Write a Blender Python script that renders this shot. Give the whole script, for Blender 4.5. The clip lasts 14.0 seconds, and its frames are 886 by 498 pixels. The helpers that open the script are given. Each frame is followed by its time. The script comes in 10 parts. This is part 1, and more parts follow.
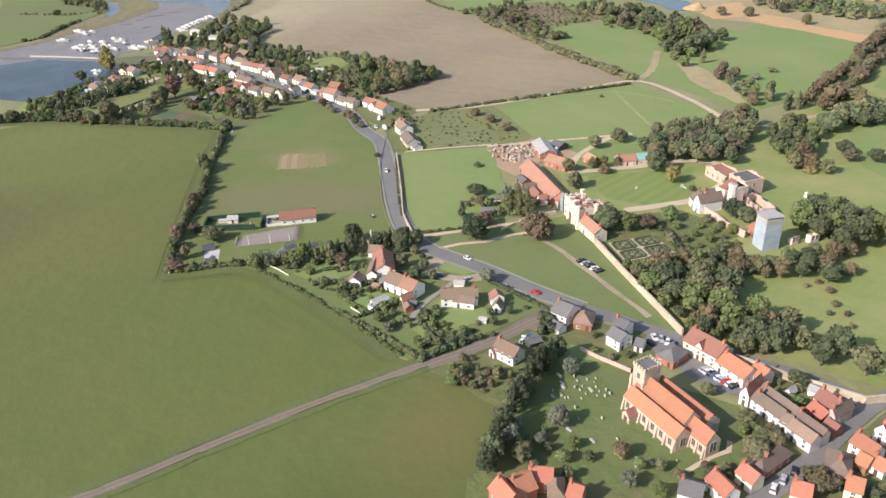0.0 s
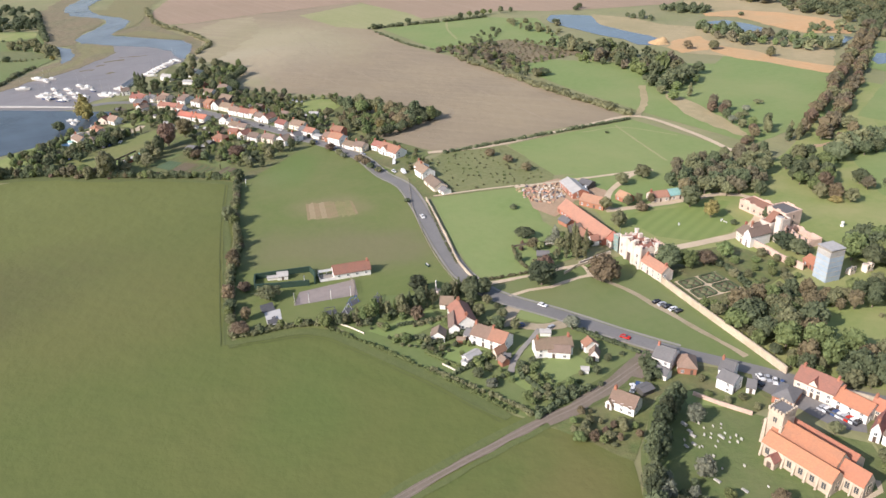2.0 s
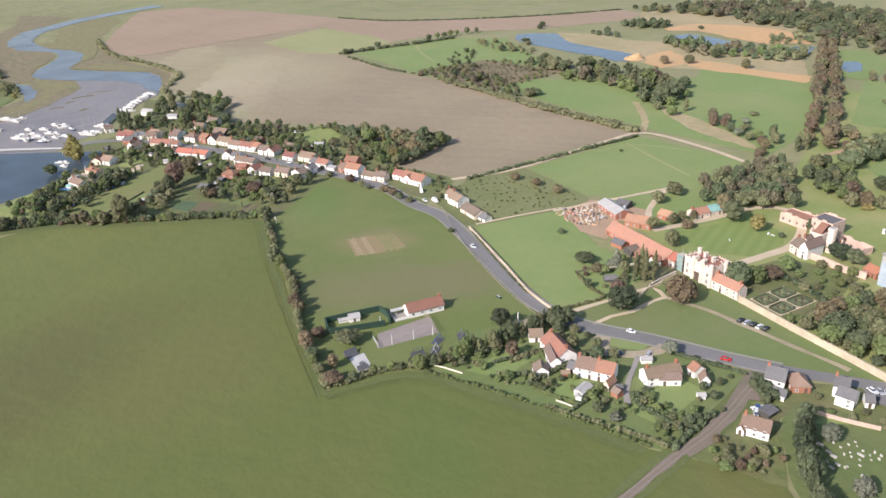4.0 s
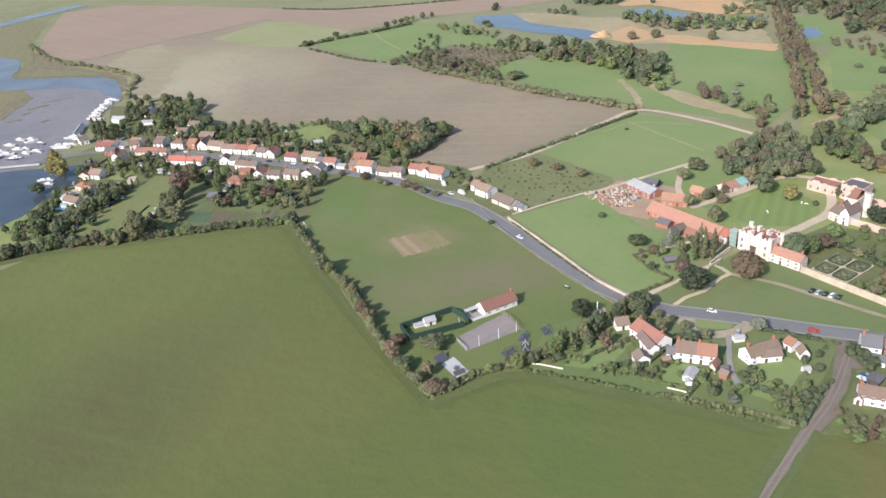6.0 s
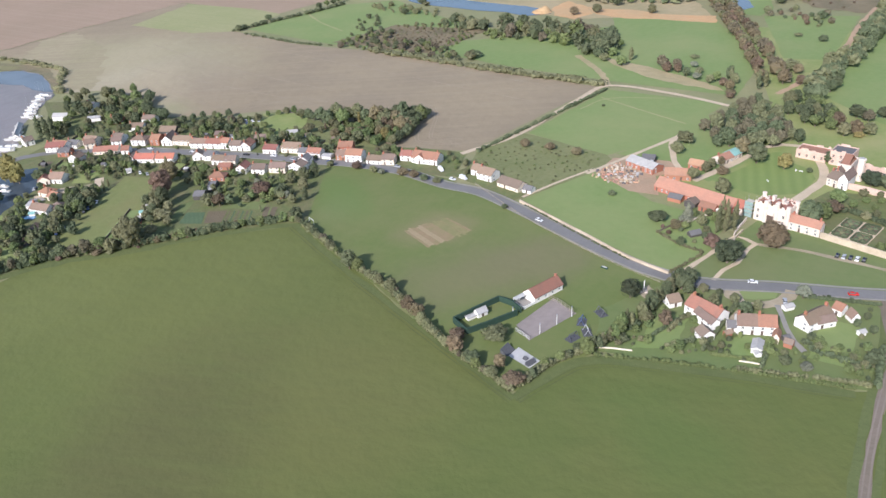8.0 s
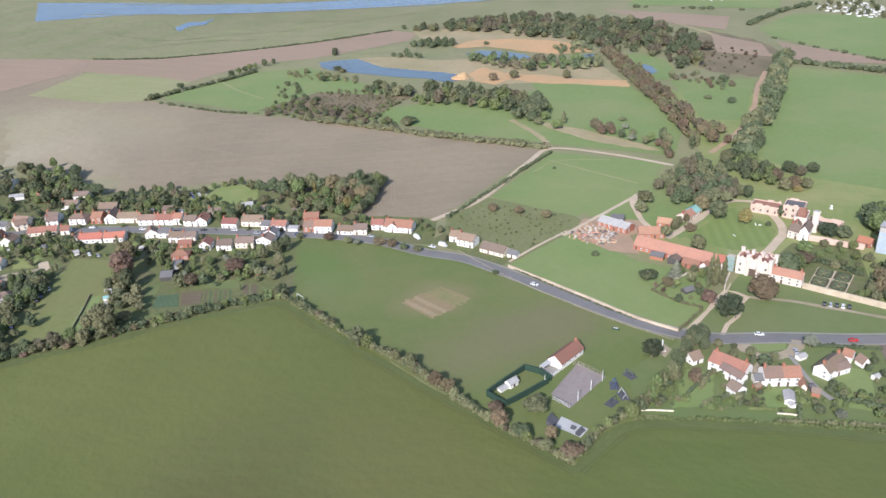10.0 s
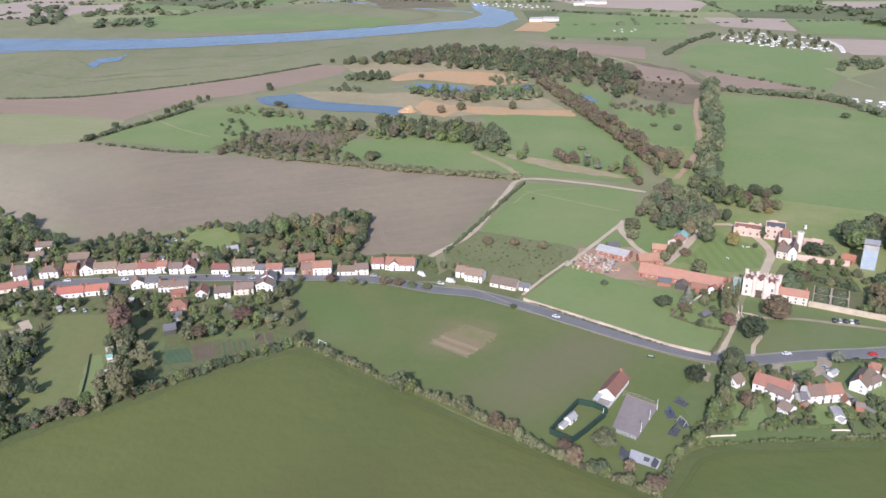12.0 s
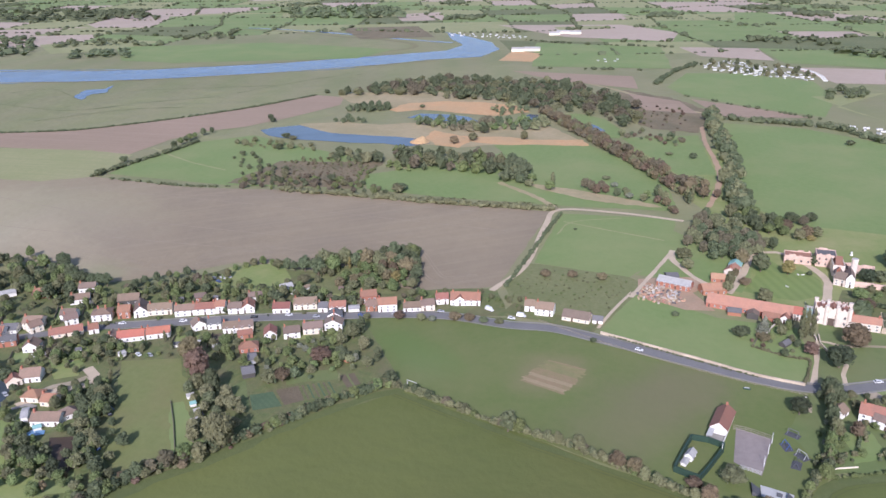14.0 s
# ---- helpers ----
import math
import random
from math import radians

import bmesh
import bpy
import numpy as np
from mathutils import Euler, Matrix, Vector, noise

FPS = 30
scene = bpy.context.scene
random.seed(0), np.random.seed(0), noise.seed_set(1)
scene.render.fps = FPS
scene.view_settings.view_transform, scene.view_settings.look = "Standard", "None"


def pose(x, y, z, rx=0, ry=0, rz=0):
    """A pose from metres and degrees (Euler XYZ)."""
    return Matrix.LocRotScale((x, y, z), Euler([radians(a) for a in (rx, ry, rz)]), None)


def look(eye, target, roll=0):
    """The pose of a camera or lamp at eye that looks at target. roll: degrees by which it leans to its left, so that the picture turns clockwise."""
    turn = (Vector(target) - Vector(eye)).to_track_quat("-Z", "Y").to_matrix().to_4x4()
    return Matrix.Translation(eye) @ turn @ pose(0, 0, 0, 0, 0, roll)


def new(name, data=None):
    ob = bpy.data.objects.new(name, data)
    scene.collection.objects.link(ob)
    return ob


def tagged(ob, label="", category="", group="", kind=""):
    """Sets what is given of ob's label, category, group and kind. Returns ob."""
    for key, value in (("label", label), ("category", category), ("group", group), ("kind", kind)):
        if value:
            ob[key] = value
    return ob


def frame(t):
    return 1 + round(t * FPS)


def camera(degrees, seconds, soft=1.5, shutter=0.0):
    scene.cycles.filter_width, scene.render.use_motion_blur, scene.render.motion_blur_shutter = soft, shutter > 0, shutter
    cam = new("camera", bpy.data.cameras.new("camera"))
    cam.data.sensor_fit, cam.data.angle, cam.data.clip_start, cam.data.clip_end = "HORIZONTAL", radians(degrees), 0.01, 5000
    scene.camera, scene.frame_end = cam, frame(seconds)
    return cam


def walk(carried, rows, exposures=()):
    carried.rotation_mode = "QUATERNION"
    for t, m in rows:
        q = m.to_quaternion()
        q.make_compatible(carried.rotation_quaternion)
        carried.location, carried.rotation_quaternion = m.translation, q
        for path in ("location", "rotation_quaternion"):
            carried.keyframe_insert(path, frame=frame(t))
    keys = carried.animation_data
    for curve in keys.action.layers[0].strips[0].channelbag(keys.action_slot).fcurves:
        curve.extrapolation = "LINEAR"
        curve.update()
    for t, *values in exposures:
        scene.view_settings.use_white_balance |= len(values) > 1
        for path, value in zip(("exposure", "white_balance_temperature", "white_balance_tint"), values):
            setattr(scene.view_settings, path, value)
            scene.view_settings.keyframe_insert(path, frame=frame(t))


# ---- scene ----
cam = camera(58.7, 14.0)
METRES, EYE, TILT, LEAN, TURN = 433.7, 156.0, 0.0, 0.0, -24.0
ROWS = [
    (0.0, 0.0, 0.0, 0.0, -0.76, -28.03, 1.43),
    (0.5, -0.0344, 0.0066, 0.0027, -2.78, -27.06, 1.21),
    (1.0, -0.0712, 0.0155, 0.005, -4.9, -26.27, 0.91),
    (1.5, -0.1051, 0.0243, 0.0073, -5.99, -26.22, 1.18),
    (2.0, -0.1414, 0.0347, 0.0098, -7.3, -25.93, 1.2),
    (2.5, -0.1752, 0.0451, 0.0122, -8.6, -25.54, 0.99),
    (3.0, -0.2111, 0.0571, 0.0149, -10.14, -25.07, 1.21),
    (5.5, -0.3746, 0.1287, 0.0275, -18.64, -25.84, 3.06),
    (6.0, -0.4077, 0.1459, 0.0302, -20.56, -26.38, 3.42),
    (6.5, -0.4376, 0.1631, 0.0325, -22.93, -26.82, 3.47),
    (7.0, -0.4683, 0.1827, 0.035, -24.98, -27.84, 3.41),
    (9.5, -0.6048, 0.2905, 0.0465, -36.07, -26.01, 2.0),
    (10.0, -0.6307, 0.3158, 0.0482, -38.62, -24.48, 1.59),
    (10.5, -0.6542, 0.3401, 0.0499, -40.37, -23.43, 1.53),
    (11.0, -0.679, 0.3665, 0.0517, -41.84, -23.42, 2.1),
    (11.5, -0.7001, 0.3919, 0.0532, -44.22, -23.23, 1.74),
    (12.0, -0.7232, 0.421, 0.0547, -46.64, -22.55, 0.98),
    (12.5, -0.7442, 0.4482, 0.0563, -47.43, -21.89, 1.07),
    (13.0, -0.7656, 0.4779, 0.058, -48.05, -21.19, 1.01),
    (13.5, -0.7852, 0.5055, 0.0594, -49.08, -20.7, 0.69),
    (14.0, -0.8056, 0.5366, 0.0609, -50.07, -20.65, 0.7),
]
walk(cam, [(t, pose(0, 0, EYE, TILT, LEAN, TURN) @ pose(METRES * x, METRES * y, METRES * z, 90 + pitch, roll, yaw)) for t, x, y, z, yaw, pitch, roll in ROWS],
     [(0.0, 0.20, 6450, 15.5), (3.0, 0.19, 6380, 18), (5.5, 0.15, 6000, 16), (9.5, 0.12, 5800, 16), (12.0, -0.02, 5680, 21), (14.0, -0.05, 5600, 24)])

# ---- daylight ----
SUN_EL, SUN_AZ = 33.0, 263.0     # degrees; azimuth from +y towards +x
sun = new("sun", bpy.data.lights.new("sun", "SUN"))
sun.data.energy, sun.data.angle, sun.data.color = 5.0, radians(0.55), (1.0, 0.95, 0.87)
sun_way = Vector((math.sin(radians(SUN_AZ)) * math.cos(radians(SUN_EL)), math.cos(radians(SUN_AZ)) * math.cos(radians(SUN_EL)), math.sin(radians(SUN_EL))))
sun.matrix_world = look((0, 0, 400), Vector((0, 0, 400)) - sun_way)
world = bpy.data.worlds.new("sky")
scene.world = world
world.use_nodes = True
sky = world.node_tree.nodes.new("ShaderNodeTexSky")
sky.sky_type, sky.sun_disc = "NISHITA", False
sky.sun_elevation, sky.sun_rotation = radians(SUN_EL), radians(SUN_AZ)
sky.air_density, sky.dust_density = 1.3, 1.5
world.node_tree.links.new(sky.outputs[0], world.node_tree.nodes["Background"].inputs[0])
world.node_tree.nodes["Background"].inputs[1].default_value = 0.145


# ---- materials ----
def blend(nt, fac, a, b, mode="MIX"):
    n = nt.nodes.new("ShaderNodeMix")
    n.data_type, n.blend_type = "RGBA", mode
    for sock, v in ((n.inputs[0], fac), (n.inputs[6], a), (n.inputs[7], b)):
        if isinstance(v, (int, float)):
            sock.default_value = v
        elif isinstance(v, tuple):
            sock.default_value = (*v, 1)
        else:
            nt.links.new(v, sock)
    return n.outputs[2]


def ramp(nt, src, lo, hi):
    n = nt.nodes.new("ShaderNodeMapRange")
    n.inputs[1].default_value, n.inputs[2].default_value = lo, hi
    nt.links.new(src, n.inputs[0])
    return n.outputs[0]


def grain(nt, vec, scale, detail=4.0, rough=0.6):
    n = nt.nodes.new("ShaderNodeTexNoise")
    n.inputs["Scale"].default_value, n.inputs["Detail"].default_value, n.inputs["Roughness"].default_value = scale, detail, rough
    nt.links.new(vec, n.inputs["Vector"])
    return n.outputs[0]


def surface(name, base, second, fine=3.0, coarse=0.3, rough=0.85, bump=0.3, third=None, per_object=0.0, metal=0.0, stripes=None, patch=0.6, world_size=False, stains=(), streaks=None):
    """A material with colour that varies at a fine and a coarse scale (per metre), bump and, where asked, straight rows (angle, rows per metre, share)."""
    m = bpy.data.materials.new(name)
    m.use_nodes = True
    nt = m.node_tree
    bsdf = nt.nodes["Principled BSDF"]
    co = nt.nodes.new("ShaderNodeNewGeometry").outputs["Position"] if world_size else nt.nodes.new("ShaderNodeTexCoord").outputs["Object"]
    f, c = grain(nt, co, fine), grain(nt, co, coarse, 5.0)
    col = blend(nt, ramp(nt, f, 0.3, 0.7), base, second)
    big = third or tuple(0.5 * (a + b) * 0.75 for a, b in zip(base, second))
    n = nt.nodes.new("ShaderNodeMath")
    n.operation = "MULTIPLY"
    nt.links.new(ramp(nt, c, 0.42, 0.68), n.inputs[0])
    n.inputs[1].default_value = patch
    col = blend(nt, n.outputs[0], col, big)
    for (sx, sy), rx, ry, turn, tone, share in stains:      # soft-edged worn areas of the ground
        mp = nt.nodes.new("ShaderNodeMapping")
        mp.vector_type = "TEXTURE"
        mp.inputs["Location"].default_value, mp.inputs["Rotation"].default_value, mp.inputs["Scale"].default_value = (sx, sy, 0), (0, 0, radians(turn)), (rx, ry, 1000)
        nt.links.new(co, mp.inputs[0])
        ln = nt.nodes.new("ShaderNodeVectorMath")
        ln.operation = "LENGTH"
        nt.links.new(mp.outputs[0], ln.inputs[0])
        ad = nt.nodes.new("ShaderNodeMath")
        ad.operation = "ADD"
        nt.links.new(ln.outputs["Value"], ad.inputs[0])
        nt.links.new(ramp(nt, grain(nt, co, 0.06, 4.0), 0.3, 1.6), ad.inputs[1])
        mr = nt.nodes.new("ShaderNodeMapRange")
        mr.interpolation_type = "SMOOTHSTEP"
        mr.inputs[1].default_value, mr.inputs[2].default_value, mr.inputs[3].default_value, mr.inputs[4].default_value = 0.35, 1.35, share, 0.0
        nt.links.new(ad.outputs[0], mr.inputs[0])
        col = blend(nt, mr.outputs[0], col, tone)
    if streaks:         # long uneven streaks left by the plough or drill: (angle they run at, share, colour)
        mp = nt.nodes.new("ShaderNodeMapping")
        mp.vector_type = "TEXTURE"
        mp.inputs["Rotation"].default_value, mp.inputs["Scale"].default_value = (0, 0, radians(streaks[0])), (130, 6.5, 100)
        nt.links.new(co, mp.inputs[0])
        n3 = nt.nodes.new("ShaderNodeMath")
        n3.operation = "MULTIPLY"
        nt.links.new(ramp(nt, grain(nt, mp.outputs[0], 1.0, 3.0), 0.45, 0.72), n3.inputs[0])
        n3.inputs[1].default_value = streaks[1]
        col = blend(nt, n3.outputs[0], col, streaks[2])
    if stripes:
        turn, rows, share = stripes[:3]
        mp = nt.nodes.new("ShaderNodeMapping")
        mp.inputs["Rotation"].default_value = (0, 0, radians(turn))
        nt.links.new(co, mp.inputs[0])
        w = nt.nodes.new("ShaderNodeTexWave")
        w.inputs["Scale"].default_value, w.inputs["Distortion"].default_value = rows * 0.314, 1.2
        w.inputs["Detail"].default_value, w.inputs["Detail Scale"].default_value = 3.0, 0.4
        nt.links.new(mp.outputs[0], w.inputs[0])
        n2 = nt.nodes.new("ShaderNodeMath")
        n2.operation = "MULTIPLY"
        nt.links.new(w.outputs[1], n2.inputs[0])
        n2.inputs[1].default_value = share
        col = blend(nt, n2.outputs[0], col, stripes[3] if len(stripes) > 3 else big)
    if per_object:
        rnd = nt.nodes.new("ShaderNodeObjectInfo").outputs["Random"]
        hsv = nt.nodes.new("ShaderNodeHueSaturation")
        mr = nt.nodes.new("ShaderNodeMapRange")
        mr.inputs[3].default_value, mr.inputs[4].default_value = 1 - per_object, 1 + per_object
        nt.links.new(rnd, mr.inputs[0])
        nt.links.new(mr.outputs[0], hsv.inputs["Value"])
        mh = nt.nodes.new("ShaderNodeMapRange")
        mh.inputs[3].default_value, mh.inputs[4].default_value = 0.5 - per_object * 0.09, 0.5 + per_object * 0.06
        sq = nt.nodes.new("ShaderNodeMath")
        sq.operation = "FRACT"
        ml = nt.nodes.new("ShaderNodeMath")
        ml.operation = "MULTIPLY"
        ml.inputs[1].default_value = 7.31
        nt.links.new(rnd, ml.inputs[0])
        nt.links.new(ml.outputs[0], sq.inputs[0])
        nt.links.new(sq.outputs[0], mh.inputs[0])
        nt.links.new(mh.outputs[0], hsv.inputs["Hue"])
        nt.links.new(col, hsv.inputs["Color"])
        col = hsv.outputs[0]
    nt.links.new(col, bsdf.inputs["Base Color"])
    bsdf.inputs["Roughness"].default_value, bsdf.inputs["Metallic"].default_value = rough, metal
    if bump:
        b = nt.nodes.new("ShaderNodeBump")
        b.inputs["Strength"].default_value, b.inputs["Distance"].default_value = bump, 0.5 / fine
        nt.links.new(f, b.inputs["Height"])
        nt.links.new(b.outputs[0], bsdf.inputs["Normal"])
    return m


def water(name, deep, rough, ripple):
    m = bpy.data.materials.new(name)
    m.use_nodes = True
    nt = m.node_tree
    bsdf = nt.nodes["Principled BSDF"]
    co = nt.nodes.new("ShaderNodeTexCoord").outputs["Object"]
    nt.links.new(blend(nt, ramp(nt, grain(nt, co, 0.02), 0.4, 0.65), deep, tuple(v * 0.7 for v in deep)), bsdf.inputs["Base Color"])
    bsdf.inputs["Roughness"].default_value, bsdf.inputs["IOR"].default_value = rough, 1.33
    bsdf.inputs["Specular IOR Level"].default_value = 0.22
    b = nt.nodes.new("ShaderNodeBump")
    b.inputs["Strength"].default_value, b.inputs["Distance"].default_value = ripple, 0.4
    nt.links.new(grain(nt, co, 0.5, 3.0), b.inputs["Height"])
    nt.links.new(b.outputs[0], bsdf.inputs["Normal"])
    return m


M_MEADOW = surface("rough_meadow", (0.13, 0.15, 0.055), (0.17, 0.17, 0.075), 0.15, 0.012, third=(0.10, 0.125, 0.045), bump=0.2)
M_CROP = surface("young_crop", (0.092, 0.117, 0.024), (0.107, 0.127, 0.029), 0.10, 0.0075, third=(0.128, 0.129, 0.034), bump=0.15, streaks=(118, 0.4, (0.122, 0.137, 0.036)), patch=0.6,
                 stains=(((-27.3, 342.7), 85, 50, 20, (0.132, 0.126, 0.034), 0.5), ((-18.4, 373.2), 60, 40, 70, (0.128, 0.127, 0.036), 0.45), ((-48.4, 412.1), 60, 35, 40, (0.132, 0.130, 0.037), 0.5), ((-10.0, 455.0), 120, 50, 10, (0.136, 0.146, 0.036), 0.55), ((-27.9, 509.6), 110, 40, 10, (0.144, 0.158, 0.040), 0.65), ((17.4, 244.6), 40, 22, 60, (0.090, 0.128, 0.026), 0.6), ((-85.3, 375.2), 90, 45, 30, (0.096, 0.094, 0.028), 0.75)))
M_CROP2 = surface("young_crop_beside_lane", (0.088, 0.118, 0.025), (0.106, 0.130, 0.031), 0.15, 0.012, third=(0.136, 0.124, 0.036), bump=0.15, patch=0.9, stains=(((62.0, 158.0), 40, 22, 40, (0.146, 0.128, 0.040), 0.7), ((20.0, 140.0), 60, 25, 10, (0.080, 0.098, 0.024), 0.7)))
M_PITCH = surface("mown_outfield", (0.116, 0.150, 0.038), (0.134, 0.162, 0.045), 0.25, 0.02, third=(0.178, 0.178, 0.066), bump=0.1, patch=0.6,
                  stains=(((73.1, 354.0), 60, 32, -32, (0.180, 0.152, 0.080), 0.5), ((96.9, 339.5), 40, 24, -32, (0.172, 0.150, 0.078), 0.42), ((94.9, 396.7), 26, 19, -32, (0.215, 0.178, 0.088), 0.75), ((101.3, 464.6), 40, 16, 60, (0.115, 0.168, 0.04), 0.7), ((86.8, 455.3), 25, 14, 30, (0.16, 0.19, 0.07), 0.3)))
M_WICKET = surface("worn_wicket", (0.280, 0.198, 0.112), (0.250, 0.188, 0.100), 0.4, 0.12, third=(0.215, 0.190, 0.082), bump=0.1, patch=0.8)
M_PALEWICKET = surface("pale_wicket", (0.330, 0.250, 0.146), (0.296, 0.232, 0.132), 0.4, 0.12, third=(0.29, 0.22, 0.12), bump=0.1, patch=0.6)
M_WORNSTRAW = surface("thin_wicket_grass", (0.255, 0.205, 0.098), (0.225, 0.195, 0.085), 0.4, 0.12, third=(0.185, 0.18, 0.07), bump=0.1, patch=0.7)
M_STRAW = surface("regrown_wicket", (0.215, 0.195, 0.080), (0.255, 0.215, 0.100), 0.4, 0.09, third=(0.165, 0.175, 0.062), bump=0.1, patch=0.8)
M_LAWN = surface("green_lawn", (0.185, 0.230, 0.064), (0.226, 0.258, 0.083), 0.3, 0.03, third=(0.300, 0.285, 0.120), bump=0.1, patch=0.8)
M_STRIPED = surface("striped_lawn", (0.18, 0.235, 0.062), (0.20, 0.25, 0.072), 0.3, 0.03, third=(0.19, 0.22, 0.07), bump=0.1, stripes=(70, 0.17, 0.4, (0.125, 0.18, 0.045)))
M_PASTURE = surface("pasture", (0.160, 0.222, 0.064), (0.188, 0.244, 0.080), 0.2, 0.012, third=(0.222, 0.252, 0.094), bump=0.1, patch=0.85)
M_PADDOCK = surface("olive_paddock_grass", (0.158, 0.178, 0.054), (0.184, 0.198, 0.066), 0.25, 0.03, third=(0.194, 0.178, 0.070), bump=0.15, patch=0.7)
M_DAMP = surface("damp_pasture", (0.120, 0.162, 0.048), (0.145, 0.180, 0.060), 0.2, 0.012, third=(0.170, 0.182, 0.072), bump=0.1, patch=0.8)
M_CHURCHYARD = surface("churchyard_grass", (0.100, 0.140, 0.040), (0.130, 0.162, 0.052), 0.35, 0.05, third=(0.155, 0.165, 0.066), bump=0.3, patch=0.7)
M_ROUGH = surface("tussocky_grass", (0.150, 0.168, 0.058), (0.21, 0.205, 0.092), 0.35, 0.04, third=(0.13, 0.15, 0.048), bump=0.4)
M_RIDE = surface("orange_earth_ride", (0.40, 0.265, 0.165), (0.45, 0.31, 0.20), 0.4, 0.05, third=(0.33, 0.235, 0.15), bump=0.2)
M_SCRUB = surface("dry_scrub_ground", (0.185, 0.142, 0.080), (0.215, 0.172, 0.095), 0.25, 0.03, third=(0.09, 0.085, 0.04), bump=0.5)
M_PLOUGH = surface("harrowed_earth", (0.268, 0.210, 0.130), (0.296, 0.234, 0.148), 0.12, 0.011, third=(0.218, 0.172, 0.115), bump=0.15, streaks=(128, 0.4, (0.325, 0.268, 0.178)), patch=0.75,
                   stains=(((231.6, 837.1), 100, 140, 0, (0.335, 0.300, 0.175), 0.85), ((178.4, 889.9), 45, 70, 0, (0.30, 0.30, 0.15), 0.8), ((143.5, 695.7), 30, 40, 0, (0.29, 0.285, 0.145), 0.7), ((166.2, 796.3), 90, 35, 8, (0.40, 0.345, 0.23), 0.7), ((222.9, 754.7), 110, 50, 60, (0.30, 0.24, 0.17), 0.4), ((185.0, 760.0), 70, 26, 40, (0.385, 0.318, 0.205), 0.7), ((215.0, 850.0), 95, 40, 20, (0.370, 0.312, 0.198), 0.6), ((170.0, 715.0), 50, 18, 38, (0.37, 0.305, 0.195), 0.6)))
M_STRAWY = surface("straw_littered_earth", (0.315, 0.258, 0.160), (0.350, 0.300, 0.180), 0.12, 0.014, third=(0.275, 0.245, 0.135), bump=0.15, streaks=(128, 0.6, (0.255, 0.205, 0.135)), patch=0.7)
# Pale plough for far fields, lightened further in place of distance haze
M_FARPLOUGH = surface("haze_paled_ploughed_land", (0.400, 0.305, 0.235), (0.440, 0.345, 0.265), 0.1, 0.006, third=(0.35, 0.28, 0.20), bump=0.1, streaks=(94, 0.5, (0.46, 0.37, 0.28)))
M_BROWN = surface("ploughed_red_earth", (0.295, 0.208, 0.140), (0.335, 0.240, 0.165), 0.2, 0.008, third=(0.255, 0.19, 0.12), bump=0.15, streaks=(94, 0.5, (0.36, 0.27, 0.19)))
M_STUBBLE = surface("pale_stubble", (0.27, 0.27, 0.12), (0.32, 0.30, 0.15), 0.2, 0.01, third=(0.22, 0.25, 0.09), bump=0.15, streaks=(94, 0.6, (0.23, 0.25, 0.10)))
M_MARSH = surface("salt_marsh", (0.205, 0.212, 0.092), (0.250, 0.240, 0.115), 0.03, 0.004, third=(0.180, 0.190, 0.080), bump=0.2, patch=0.9, stripes=(75, 0.012, 0.35, (0.26, 0.225, 0.13)))
M_MUD = surface("tidal_mud", (0.215, 0.188, 0.180), (0.250, 0.222, 0.212), 0.06, 0.02, third=(0.155, 0.145, 0.138), rough=0.42, bump=0.1)
M_BANK = surface("saltmarsh_bank", (0.225, 0.180, 0.105), (0.185, 0.150, 0.085), 0.12, 0.03, third=(0.15, 0.15, 0.07), bump=0.4)
M_SALTING = surface("yellow_salting", (0.225, 0.195, 0.095), (0.185, 0.168, 0.075), 0.12, 0.03, third=(0.18, 0.18, 0.08), bump=0.3)
M_SAND = surface("orange_sand", (0.50, 0.29, 0.13), (0.55, 0.35, 0.18), 0.2, 0.02, third=(0.40, 0.30, 0.16), bump=0.4)
M_ASPHALT = surface("worn_asphalt", (0.172, 0.164, 0.156), (0.208, 0.199, 0.189), 0.8, 0.05, third=(0.142, 0.136, 0.130), rough=0.8, bump=0.1)
M_PAVE = surface("paving", (0.27, 0.25, 0.22), (0.31, 0.285, 0.25), 1.0, 0.1, bump=0.1)
M_GRAVEL = surface("cream_gravel", (0.50, 0.395, 0.27), (0.57, 0.46, 0.325), 1.5, 0.1, bump=0.2)
M_TRACK = surface("earth_track", (0.36, 0.29, 0.195), (0.42, 0.345, 0.24), 0.7, 0.06, third=(0.17, 0.15, 0.075), bump=0.3)
M_YARD = surface("orange_yard_earth", (0.36, 0.23, 0.14), (0.42, 0.30, 0.20), 0.6, 0.08, third=(0.28, 0.22, 0.14), bump=0.3)
M_DRYRUT = surface("dry_wheel_rut", (0.225, 0.180, 0.142), (0.250, 0.204, 0.162), 0.9, 0.1, third=(0.19, 0.155, 0.115), bump=0.2)
M_LANE = surface("muddy_lane", (0.178, 0.140, 0.108), (0.215, 0.172, 0.132), 0.7, 0.06, third=(0.140, 0.122, 0.078), bump=0.3)
M_MARGIN = surface("grassy_field_margin", (0.100, 0.122, 0.036), (0.122, 0.140, 0.045), 0.5, 0.05, third=(0.082, 0.105, 0.032), bump=0.3)
M_RUT = surface("trodden_wheel_rut", (0.084, 0.100, 0.030), (0.100, 0.112, 0.036), 0.6, 0.08, bump=0.2)
M_HARROW = surface("harrow_tracks", (0.33, 0.27, 0.19), (0.30, 0.24, 0.17), 0.4, 0.05, bump=0.1)
M_MAT = surface("dark_rubber_matting", (0.075, 0.075, 0.08), (0.10, 0.10, 0.105), 1.0, 0.2, bump=0.1)
